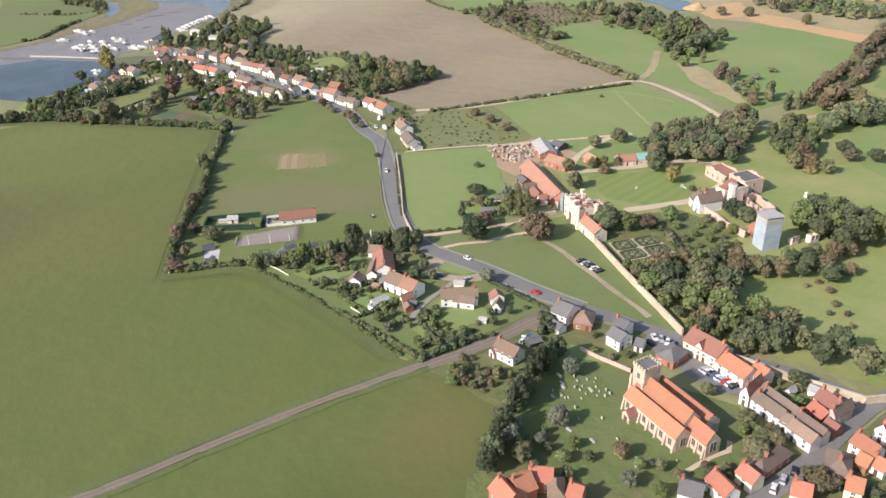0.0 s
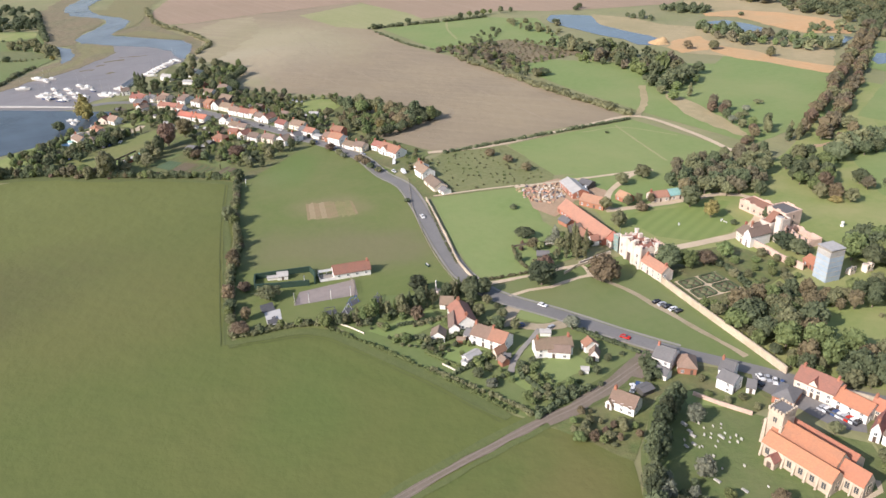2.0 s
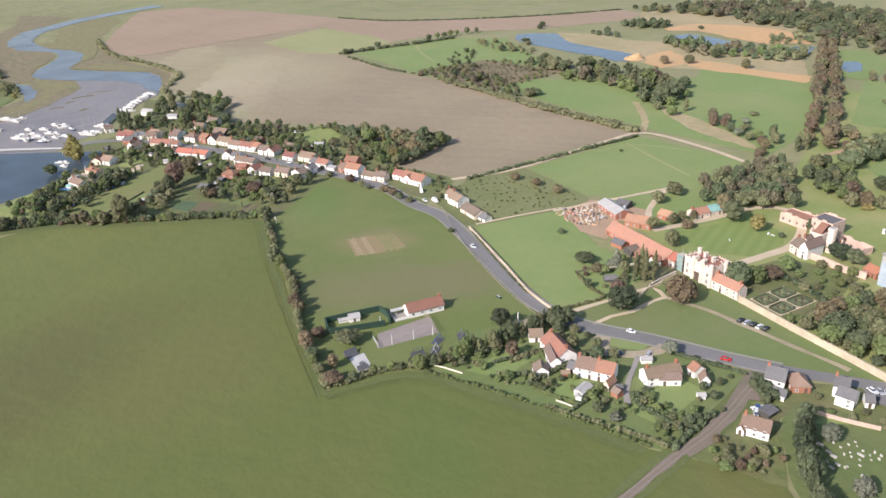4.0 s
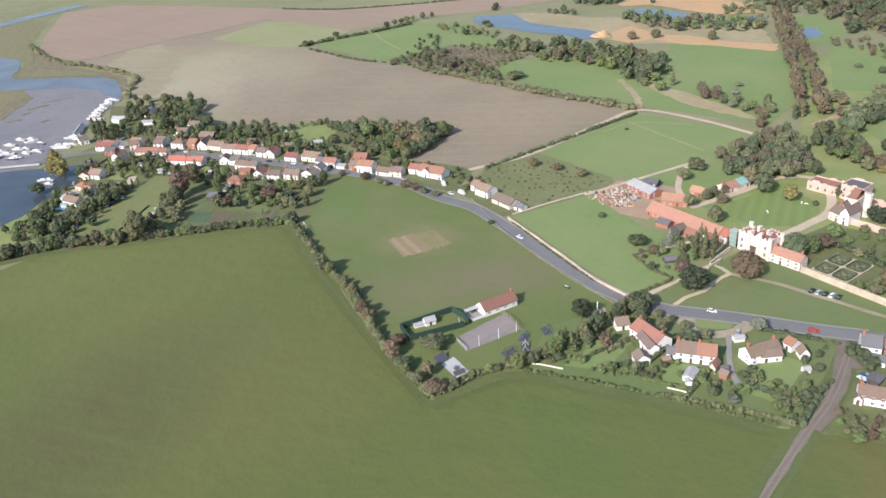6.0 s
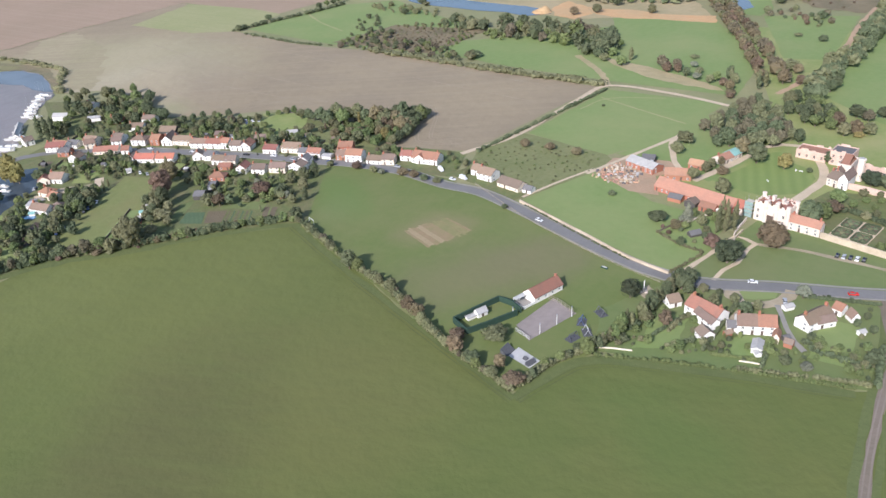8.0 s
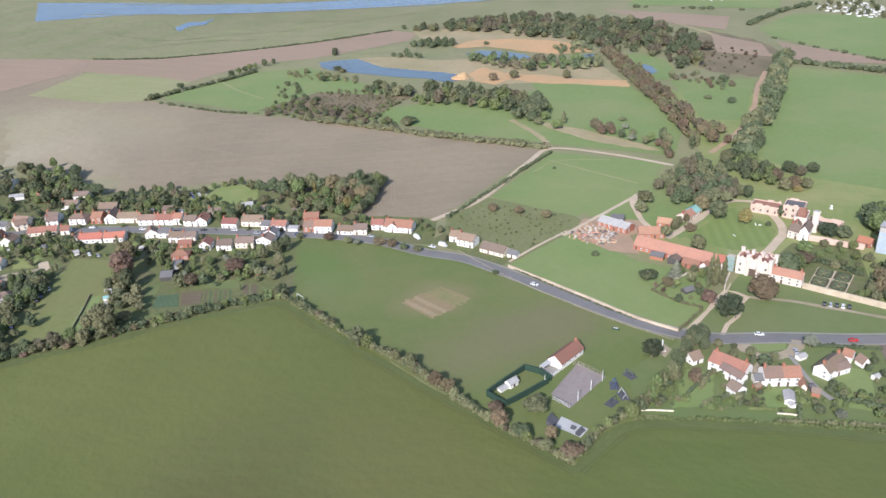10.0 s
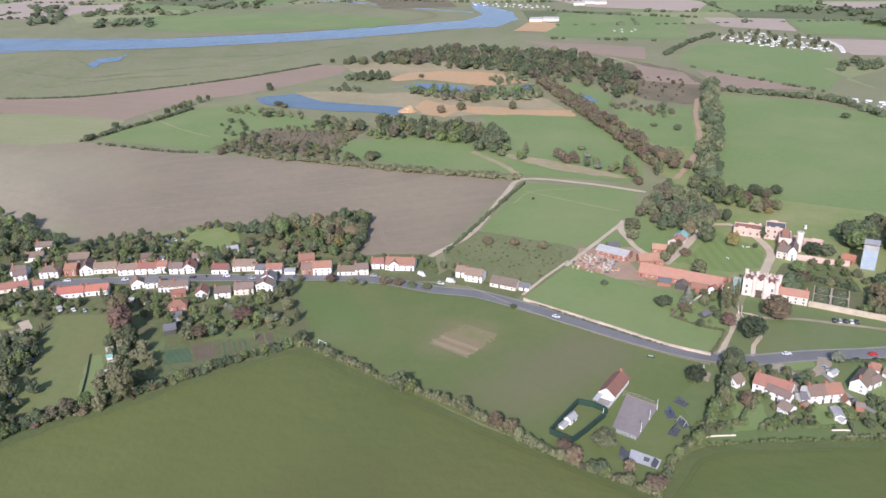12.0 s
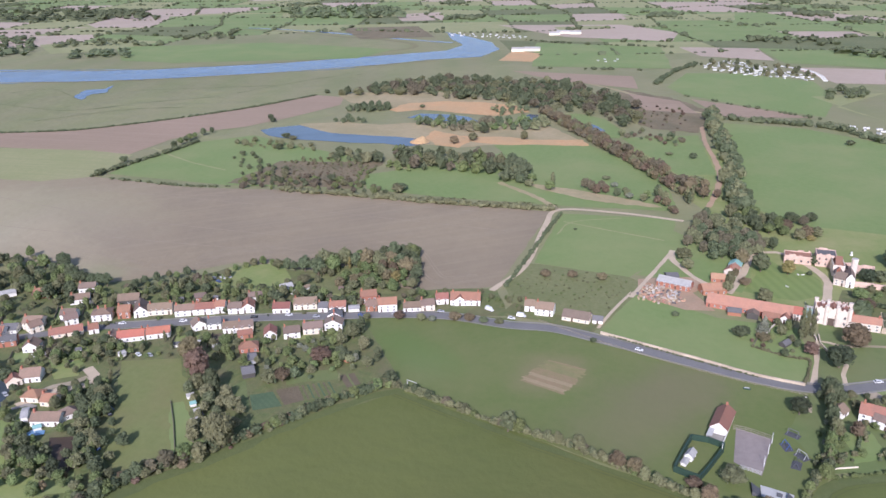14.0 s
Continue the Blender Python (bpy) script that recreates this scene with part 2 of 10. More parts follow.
M_COURT = surface("worn_court_tarmac", (0.255, 0.212, 0.190), (0.295, 0.248, 0.222), 0.5, 0.12, third=(0.205, 0.175, 0.155), bump=0.1)
M_CONCRETE = surface("pale_concrete", (0.50, 0.49, 0.46), (0.44, 0.43, 0.41), 1.0, 0.15, bump=0.1)
M_PAINT = surface("road_paint", (0.75, 0.75, 0.72), (0.65, 0.65, 0.62), 2.0, 0.2, bump=0.0)
M_GARDEN = surface("garden_ground", (0.10, 0.135, 0.04), (0.16, 0.165, 0.06), 0.3, 0.06, third=(0.16, 0.125, 0.07), bump=0.4)
M_NETBED = surface("netted_vegetable_bed", (0.080, 0.128, 0.058), (0.105, 0.150, 0.074), 0.9, 0.15, third=(0.062, 0.100, 0.048), bump=0.4, stripes=(35, 0.45, 0.4, (0.065, 0.105, 0.05)))
M_SOIL = surface("dug_soil", (0.135, 0.105, 0.062), (0.172, 0.136, 0.084), 0.8, 0.1, bump=0.5)
M_RIVER = water("river_water", (0.085, 0.15, 0.275), 0.2, 0.25)
M_BAREBANK = surface("tan_quarry_bank", (0.40, 0.315, 0.18), (0.33, 0.275, 0.15), 0.15, 0.02, third=(0.24, 0.215, 0.10), bump=0.3)
M_CREEK = water("pale_creek_water", (0.148, 0.178, 0.212), 0.2, 0.15)
M_POOL = water("mill_pool_water", (0.075, 0.097, 0.118), 0.12, 0.1)
M_POND = water("dark_pond_water", (0.085, 0.062, 0.045), 0.4, 0.05)
# Silty blue, raised in the base colour for the sky these lakes reflect
M_LAKE = water("sky_tinted_lake_water", (0.088, 0.122, 0.165), 0.1, 0.1)


# ---- helpers for the ground ----
LAYER = iter(range(1, 500))


def link(name, verts, faces, mats, parent=None, smooth=False, idx=None):
    me = bpy.data.meshes.new(name)
    me.from_pydata(verts, [], faces)
    for m in mats if isinstance(mats, (list, tuple)) else [mats]:
        me.materials.append(m)
    if idx:
        me.polygons.foreach_set("material_index", idx)
    if smooth:
        me.polygons.foreach_set("use_smooth", [True] * len(me.polygons))
    ob = new(name, me)
    if parent:
        ob.parent = parent
    return ob


def smooth_line(pts, step=6.0):
    """Catmull-Rom through the points, at about that step."""
    p = [Vector((*q, 0)) for q in pts]
    p = [2 * p[0] - p[1]] + p + [2 * p[-1] - p[-2]]
    out = []
    for i in range(1, len(p) - 2):
        n = max(1, int((p[i + 1] - p[i]).length / step))
        for k in range(n):
            u = k / n
            a, b, c, d = p[i - 1:i + 3]
            out.append(0.5 * ((2 * b) + (c - a) * u + (2 * a - 5 * b + 4 * c - d) * u * u + (3 * b - a - 3 * c + d) * u ** 3))
    out.append(p[-2])
    return out


def sides(line):
    """The left-hand normal at each point of a line."""
    out = []
    for i in range(len(line)):
        d = line[min(i + 1, len(line) - 1)] - line[max(i - 1, 0)]
        out.append(Vector((-d.y, d.x, 0)).normalized())
    return out


def ground_patch(name, pts, mat, level=1, label="", wobble=0.5, step=7.0, category="field"):
    """A flat piece of ground with a slightly uneven edge, level by level a few centimetres higher."""
    rng = random.Random(name + label)
    out = []
    for i, a in enumerate(pts):
        a, b = Vector(a), Vector(pts[(i + 1) % len(pts)])
        n = max(1, min(60, int((b - a).length / step)))
        for k in range(n):
            q = a.lerp(b, k / n)
            out.append((q.x + rng.uniform(-wobble, wobble), q.y + rng.uniform(-wobble, wobble), 0))
    bm = bmesh.new()
    f = bm.faces.new([bm.verts.new(v) for v in out])
    f.normal_update()
    if f.normal.z < 0:
        f.normal_flip()
    bmesh.ops.triangulate(bm, faces=[f])
    me = bpy.data.meshes.new(name)
    bm.to_mesh(me)
    bm.free()
    me.materials.append(mat)
    ob = new(name, me)
    ob.location.z = level * 0.03 + next(LAYER) * 0.00040332
    return tagged(ob, label, category, kind="structure")


def strip(name, pts, width, mat, level=4, label="", category="road", wobble=0.0, offset=0.0, step=6.0):
    """A path of that width along a line."""
    rng = random.Random(name + label)
    line = smooth_line(pts, step)
    v, f = [], []
    for p, n in zip(line, sides(line)):
        w = width / 2
        for s in (w, -w):
            q = p + n * (offset + s + rng.uniform(-wobble, wobble))
            v.append((q.x, q.y, 0))
    for i in range(len(line) - 1):
        f.append((2 * i, 2 * i + 1, 2 * i + 3, 2 * i + 2))
    ob = link(name, v, f, mat)
    ob.location.z = level * 0.03 + next(LAYER) * 0.00040332
    return tagged(ob, label, category, kind="structure")


# ---- the ground ----
def big_ground():
    n, size = 24, 9000.0
    v = [(-4500 + 1500 + size * i / n, -4500 + 1000 + size * j / n, 0) for j in range(n + 1) for i in range(n + 1)]
    f = [(j * (n + 1) + i, j * (n + 1) + i + 1, (j + 1) * (n + 1) + i + 1, (j + 1) * (n + 1) + i) for j in range(n) for i in range(n)]
    return tagged(link("ground", v, f, M_MARSH), "flat olive-green farmland reaching the horizon", "ground", kind="structure")


big_ground()

def patchwork():
    """Far fields on a loose grid beyond the river, with thin hedges between them."""
    r = random.Random(44)
    turn, size = radians(17), 250.0
    cx, cy = -224.0, 354.0
    # Pale crops weigh most, to lift the far land as haze would
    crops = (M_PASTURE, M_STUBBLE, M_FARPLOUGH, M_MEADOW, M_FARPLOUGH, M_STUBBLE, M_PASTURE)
    words = {M_PASTURE: "far green pasture", M_STUBBLE: "far pale stubble field", M_FARPLOUGH: "far pale ploughed field", M_MEADOW: "far olive rough meadow", M_CROP2: "far green crop field"}
    hedges = []

    def corner(i, j):
        q = random.Random(i * 131 + j)
        u, v = (i + q.uniform(-0.25, 0.25)) * size, (j + q.uniform(-0.25, 0.25)) * size * 0.8
        return cx + u * math.cos(turn) - v * math.sin(turn), cy + u * math.sin(turn) + v * math.cos(turn)
    for i in range(4, 17):
        for j in range(-8, 13):
            p = [corner(i, j), corner(i + 1, j), corner(i + 1, j + 1), corner(i, j + 1)]
            x, y = sum(q[0] for q in p) / 4, sum(q[1] for q in p) / 4
            away, side = math.hypot(x - cx, y - cy), math.degrees(math.atan2(y - cy, x - cx))
            if not ((1950 if side > 8 else 1600) < away < 4300 and -25 < side < 55):
                continue
            m = r.choice(crops)
            ground_patch("field", p, m, 0.7, words[m], wobble=1.0, step=60)
            for a, b in ((p[0], p[1]), (p[0], p[3])):
                a, b = Vector(a), Vector(b)
                for k in range(int((b - a).length / 16)):
                    if r.random() < 0.6:
                        q = a.lerp(b, k * 16 / (b - a).length)
                        h = r.uniform(2.0, 4.0) if r.random() < 0.8 else r.uniform(6, 10)
                        hedges.append((q.x, q.y, h * 0.4, 3 + h * 0.6, 3 + h * 0.6, h * 0.6))
            if r.random() < 0.16:
                for _ in range(40):
                    h = r.uniform(7, 11)
                    hedges.append((x + r.uniform(-70, 70), y + r.uniform(-45, 45), h * 0.4, h, h, h * 0.6))
    return hedges


FAR_HEDGES = patchwork()
ground_patch("field", [(-33.6, 537.2), (-3.4, 512.2), (13.8, 502.2), (36.8, 488.0), (49.0, 479.0), (58.4, 470.0), (66.0, 459.0), (29.8, 361.9), (8.5, 296.6), (29.1, 294.4), (44.4, 284.5), (61.2, 242.9), (73.3, 204.5), (78.1, 196.0), (29.9, 189.3), (-18.8, 182.2), (-400, 133), (-700, 95), (-700, 480), (-57, 536)], M_CROP, 1, "wide field of young green crop with tramlines")
ground_patch("field", [(79.2, 193.8), (91.7, 168.3), (82.4, 154.5), (69.3, 141.1), (61.3, 129.9), (180, 60), (180, -200), (-400, -200), (-400, 129), (-18.9, 181.0), (29.7, 188.3)], M_CROP2, 1, "smaller green crop field beside the muddy lane")
ground_patch("field", [(64.6, 463.2), (130.5, 504.5), (144.5, 469.3), (148.6, 427.4), (130.5, 368.3), (113.5, 319.0), (105.9, 285.1), (90.9, 282.9), (47.9, 285.8), (12.1, 298.1), (32.2, 364.5)], M_PITCH, 2, "mown cricket outfield with a worn brown patch")
TURF = random.Random(12)
for k in range(18):
    # the square: mown strips side by side, some worn to bare straw, some grown green again
    lo, hi = TURF.uniform(-0.06, 0.05), 1 + TURF.uniform(-0.05, 0.06)
    far, near = [(Vector(a).lerp(Vector(b), k / 18), Vector(a).lerp(Vector(b), (k + 1) / 18)) for a, b in (((86.0, 409.3), (108.6, 399.6)), ((78.6, 388.8), (103.4, 380.6)))]
    ends = [far[0].lerp(near[0], lo), far[1].lerp(near[1], lo), far[1].lerp(near[1], hi), far[0].lerp(near[0], hi)]
    worn = "wppwwppwwwwgggsggw"[k]
    ground_patch("wicket", [tuple(q) for q in ends], {"w": M_WICKET, "p": M_PALEWICKET, "g": M_STRAW, "s": M_WORNSTRAW}[worn], 3, {"w": "worn brown", "p": "pale straw", "g": "regrown green", "s": "thin straw-green"}[worn] + " strip of the cricket square", wobble=0.12, step=2.0)
ground_patch("garden_ground", [(105.6, 284.3), (110.1, 273.1), (136.1, 207.3), (103.9, 199.3), (78.4, 196.6), (62.4, 234.3), (48.0, 286.0), (73.1, 298.2)], M_DAMP, 2, "gardens behind the three roadside houses")
ground_patch("village_green", [(113.2, 277.3), (137.5, 279.9), (162.3, 273.2), (187.1, 270.1), (180.2, 242.4), (167.7, 172.0), (156.1, 186.6), (146.4, 204.3), (127.4, 249.3)], M_DAMP, 2, "open green village green")
ground_patch("pasture", [(145.7, 378.6), (199.8, 364.9), (176.0, 321.9), (173.9, 282.1), (130.0, 278.3), (115.3, 288.1), (126.1, 327.8)], M_PASTURE, 2, "sheep pasture beside the walled road")
ground_patch("paddock", [(190.2, 438.1), (229.2, 429.5), (225.2, 373.2), (211.8, 359.1), (146.8, 379.5), (162.2, 426.8)], M_ROUGH, 2, "tussocky old orchard paddock")
ground_patch("field", [(230.2, 428.0), (333.3, 424.1), (340.2, 342.7), (264.4, 347.9), (221.6, 369.0)], M_PASTURE, 2, "bright green pasture edged by a pale track")
ground_patch("field", [(415.0, 1024.0), (338.8, 836.0), (329.0, 739.3), (340.4, 656.1), (337.4, 580.2), (334.6, 509.4), (335.9, 433.2), (188.0, 442.0), (171.2, 484.9), (184.5, 554.7), (185.2, 609.5), (161.0, 634.0), (136.0, 668.0), (136.5, 686.0), (150.0, 722.0), (155.0, 772.0), (132.0, 800.0), (140.0, 826.0), (155.0, 852.0), (166.0, 890.0), (167.5, 940.0), (166.0, 1004.0), (190.0, 1001.0), (223.0, 1008.0), (268.0, 1015.0), (336.0, 1018.0)], M_PLOUGH, 2, "huge bare harrowed field of grey-brown earth")
ground_patch("field", [(412.0, 1010.0), (424.0, 910.0), (418.0, 857.0), (340.5, 838.0), (315.0, 876.0), (309.0, 974.0)], M_STUBBLE, 4, "pale yellow-green stubble field", wobble=1.0)
ground_patch("field", [(168.0, 942.0), (222.0, 1004.0), (262.0, 1000.0), (232.0, 900.0), (196.0, 846.0), (152.0, 790.0), (133.0, 801.0), (154.0, 850.0), (165.0, 890.0)], M_STRAWY, 4, "pale straw-littered corner of the harrowed field", wobble=4.0)
ground_patch("field", [(415.0, 1025.0), (418.0, 861.0), (484.0, 860.4), (531.0, 848.0), (563.0, 815.0), (627.0, 788.0), (712.0, 762.0), (767.0, 779.0), (775.0, 822.0), (676.0, 863.0), (597.5, 911.0), (540.0, 956.0), (499.0, 999.0), (471.0, 1066.0)], M_BROWN, 2, "ploughed red-brown field before the marsh")
ground_patch("field", [(350.9, 834.3), (472.2, 831.9), (524.6, 782.4), (479.7, 689.1), (449.8, 617.8), (358.9, 593.5), (343.1, 710.1)], M_PASTURE, 2, "rough green field with a faint path")
ground_patch("scrub", [(430.2, 701.4), (448.2, 606.0), (356.7, 602.6), (347.8, 712.9)], M_SCRUB, 3, "brown bracken and scrub", wobble=2.2, step=6)
ground_patch("field", [(400.3, 609.7), (442.0, 560.1), (571.8, 454.5), (479.8, 357.1), (358.2, 341.9), (352.3, 424.8), (352.3, 518.9), (360.0, 588.9)], M_PASTURE, 2, "green parkland pasture")
ground_patch("field", [(542.6, 524.8), (579.5, 443.9), (460.5, 356.6), (393.1, 350.7), (410.4, 451.6)], M_PASTURE, 3, "brighter green deer park grass")
ground_patch("field", [(597.6, 399.6), (628.5, 323.7), (471.4, 310.8), (463.8, 342.6)], M_PASTURE, 3, "small green field beside the avenue")
ground_patch("field", [(699.5, 298.5), (687.4, 215.3), (629.4, 146.2), (550.0, 60.1), (330.9, 132.5), (339.2, 206.7), (345.1, 250.9), (390.0, 300.6)], M_PASTURE, 2, "wide green pasture beyond the priory")
ground_patch("field", [(938.6, 360.8), (1084.4, 333.6), (1098.4, 261.6), (1032.2, 156.9), (889.8, 149.6), (757.9, 182.5), (806.2, 258.1), (881.1, 337.8)], M_PASTURE, 3, "green field below the caravan park")
ground_patch("field", [(827.4, 159.6), (948.5, 79.7), (898.9, 178.5), (748.4, 121.4)], M_STUBBLE, 3, "pale far field")
ground_patch("parkland", [(207.9, 320.1), (287.8, 299.5), (361.7, 321.4), (550.9, 403.1), (577.3, 285.1), (233.7, 84.8), (202.1, 120.7), (195.5, 133.6), (168.2, 172.5), (180.2, 242.4), (188.1, 276.4)], M_LAWN, 1, "mown priory park with lawns")
ground_patch("quarry_bank", [(591.1, 760.0), (612.0, 715.0), (606.0, 667.2), (625.0, 640.0), (636.0, 600.0), (640.0, 570.0), (660.0, 545.0), (640.0, 480.0), (600.0, 455.0), (577.0, 437.0), (552.0, 470.0), (542.0, 515.0), (520.0, 552.0), (524.0, 590.0), (544.0, 630.0), (545.0, 700.0), (570.0, 752.0)], M_BAREBANK, 3, "tan grassy bank between the quarry lakes", wobble=1.5)
ground_patch("sand_pit", [(552.6, 598.7), (590.1, 599.7), (574.6, 569.2), (546.7, 548.5), (517.5, 552.5), (524.9, 578.9)], M_SAND, 5, "bare orange sand by the quarry lake", wobble=1.5)
ground_patch("sand_pit", [(572.0, 569.0), (569.4, 543.7), (578.2, 521.0), (570.7, 487.7), (575.6, 458.4), (580.2, 437.2), (554.3, 427.5), (551.3, 458.1), (549.2, 483.3), (540.5, 504.1), (540.4, 525.4), (548.0, 548.0)], M_SAND, 5, "strip of orange quarry sand", wobble=1.5)
ground_patch("lake", [(688.0, 520.0), (702.0, 514.0), (702.0, 504.0), (672.1, 492.8), (662.0, 503.0)], M_LAKE, 6, "narrow blue quarry lake", category="water")
ground_patch("field", [(703.0, 483.2), (720.0, 460.8), (692.5, 424.8), (633.1, 400.8), (596.0, 402.0), (600.0, 436.0), (640.0, 456.0)], M_PASTURE, 4, "small green meadow below the wood")
ground_patch("lake", [(654.0, 449.0), (664.0, 441.0), (656.5, 432.5), (630.1, 418.4), (614.9, 423.5), (627.4, 437.1)], M_LAKE, 6, "small blue pond beside the avenue", category="water")
strip("track", [(340.4, 427.4), (370.5, 450.6), (404.1, 487.7)], 5, M_BAREBANK, 5, "bare worn slope beside the park", category="path", wobble=0.8)
strip("path", [(314.8, 421.1), (301.4, 382.0), (291.3, 350.5)], 1.6, M_STUBBLE, 5, "faint pale footpath over the pasture", category="path", wobble=0.3)
strip("path", [(286.2, 421.2), (315.0, 414.7), (332.8, 381.2)], 1.4, M_STUBBLE, 5, "faint pale footpath over the pasture", category="path", wobble=0.3)
ground_patch("bare_slope", [(407.6, 468.1), (402.3, 442.0), (398.1, 424.6), (388.8, 398.7), (372.8, 358.6), (364.1, 353.9), (365.7, 379.0), (370.1, 405.1), (380.7, 428.9), (390.6, 448.0)], M_BAREBANK, 5, "bare tan slope in the deer park", wobble=1.5)
ground_patch("quarry_bank", [(777.3, 791.0), (809.8, 770.7), (832.4, 662.0), (791.6, 554.1), (729.7, 559.5), (709.6, 670.7), (731.8, 755.8)], M_BAREBANK, 4, "tan quarry floor with thin grass")
ground_patch("sand_pit", [(700.0, 690.0), (742.1, 681.7), (765.8, 640.1), (770.6, 590.0), (750.6, 534.2), (716.3, 517.4), (684.1, 549.0), (694.5, 602.4), (704.0, 648.5), (682.1, 676.4)], M_SAND, 5, "wide bare orange quarry floor", wobble=2)
ground_patch("lake", [(527.0, 768.0), (550.1, 788.6), (566.0, 780.0), (584.1, 755.7), (566.0, 728.0), (553.8, 707.2), (551.0, 660.1), (552.4, 629.3), (546.1, 600.6), (531.0, 586.0), (511.2, 604.1), (518.8, 632.2), (514.3, 665.0), (515.9, 696.4), (516.4, 723.1), (520.1, 750.3)], M_LAKE, 6, "still blue quarry lake", category="water")
ground_patch("lake", [(652.2, 650.9), (679.7, 643.0), (680.9, 610.0), (672.7, 582.4), (648.7, 563.4), (641.9, 584.6), (643.8, 606.8)], M_LAKE, 6, "small blue quarry lake", category="water")
ground_patch("river", [(673.5, 1442.0), (769.1, 1352.8), (835.0, 1198.1), (914.0, 1045.1), (1022.2, 894.8), (1171.0, 780.9), (1227.2, 699.6), (1347.8, 688.0), (1477.4, 734.2), (1610.4, 831.4), (1684.7, 893.4), (1520.5, 834.1), (1414.3, 780.5), (1311.1, 788.4), (1232.2, 867.2), (1077.8, 1027.5), (973.0, 1189.2), (931.9, 1329.3), (902.9, 1480.8), (851.6, 1667.2)], M_RIVER, 4, "broad blue tidal river", category="water", wobble=2)
ground_patch("mudflat", [(-69.2, 760.0), (-36.0, 775.8), (-10.1, 807.2), (12.1, 824.2), (39.5, 851.8), (77.3, 890.2), (84.2, 927.7), (112.7, 938.7), (153.2, 904.0), (153.4, 874.5), (140.3, 835.5), (124.5, 802.3), (81.6, 760.9), (65.7, 743.6), (49.4, 712.4), (28.2, 700.3), (11.7, 682.8), (-69.0, 714.6)], M_MUD, 3, "shining grey tidal mud in the creek", category="mud", wobble=1.5)
ground_patch("creek", [(79.4, 1218.5), (105.0, 1200.6), (106.7, 1137.8), (125.3, 1103.9), (130.2, 1065.4), (117.1, 1027.3), (101.3, 1007.2), (93.8, 983.0), (115.2, 952.6), (150.6, 905.7), (152.4, 875.2), (141.6, 841.2), (129.2, 811.3), (123.6, 827.3), (126.7, 857.6), (110.6, 895.8), (87.3, 918.4), (57.0, 953.2), (55.7, 980.6), (66.4, 1005.5), (85.6, 1035.3), (105.1, 1072.9), (105.6, 1107.2), (74.8, 1154.4)], M_CREEK, 5, "pale winding tidal creek at low water", category="water", wobble=1.5)
ground_patch("creek", [(34.6, 953.4), (43.5, 933.2), (43.0, 899.6), (37.0, 874.7), (25.4, 861.0), (30.2, 888.6), (32.4, 919.9)], M_CREEK, 7, "small muddy inlet of the creek", category="water", wobble=1.0)
ground_patch("mill_pool", [(-34.0, 713.2), (34.0, 660.1), (26.8, 634.1), (-9.9, 613.4), (-25.6, 599.1), (-45.8, 592.4), (-150, 700)], M_POOL, 4, "grey-blue mill pool behind the causeway", category="water")
strip("road", [(191.3, 119.5), (184.2, 136.7), (173.5, 152.5), (163.2, 170.9), (156.1, 183.4), (144.9, 202.0), (136.4, 219.8), (125.7, 246.0), (115.2, 267.0), (112.1, 279.1), (112.3, 296.2), (118.1, 320.4), (126.2, 347.0), (135.6, 377.1), (142.0, 403.5), (140.2, 425.6), (142.7, 456.8), (137.8, 487.0), (128.2, 515.8), (119.3, 544.8), (109.2, 572.9), (97.9, 600.0), (86.8, 626.7), (72.6, 650.2), (58.3, 672.5), (38.0, 686.7), (11.5, 691.3), (-63.7, 735.3), (-150, 800)], 6.6, M_ASPHALT, 6, "grey asphalt main road through the village")
strip("road", [(215.0, 116.5), (206.9, 118.3), (197.9, 117.8), (190.5, 116.9), (181.2, 114.7), (171.6, 112.2), (161.8, 109.3), (152.2, 107.2), (143.3, 105.4), (135.7, 103.8), (118.0, 100.0), (101.9, 96.5)], 5.6, M_ASPHALT, 6, "grey asphalt village street")
strip("lane", [(136.0, 205.2), (113.4, 200.3), (96.5, 197.5), (78.4, 196.6), (49.3, 194.3), (13.1, 189.4), (-18.6, 184.4), (-120, 171), (-400, 131)], 3.0, M_LANE, 5, "muddy brown farm lane", wobble=0.4)
strip("lane", [(143.5, 208.4), (134.0, 205.8), (122.3, 202.6), (105.7, 198.7), (92.0, 196.4), (80.2, 196.2)], 5.6, M_LANE, 5, "wide muddy end of the farm lane", wobble=0.7)
for side in (-0.85, 0.85):
    strip("wheel_track", [(136.0, 205.2), (113.4, 200.3), (96.5, 197.5), (78.4, 196.6), (49.3, 194.3), (13.1, 189.4), (-18.6, 184.4), (-120, 171), (-400, 131)], 0.55, M_DRYRUT, 7, "dry wheel rut in the farm lane", category="track", offset=side, wobble=0.12)
strip("track", [(181.6, 443.9), (225.1, 432.1), (302.7, 432.1), (341.5, 427.6), (344.2, 382.0), (336.3, 337.9)], 4.0, M_GRAVEL, 5, "pale gravel farm track")
strip("track", [(745.0, 320.0), (629.3, 318.2), (579.8, 316.0), (519.9, 310.0), (465.8, 308.3), (411.4, 313.6), (374.5, 319.7)], 4.5, M_RIDE, 5, "orange earth ride beside a wood", wobble=0.6)
strip("track", [(950.0, 470.0), (879.6, 411.6), (804.3, 358.3), (755.7, 319.8), (738.0, 262.0)], 7, M_BAREBANK, 7, "pale sandy track over the heath", category="path", wobble=1.0)
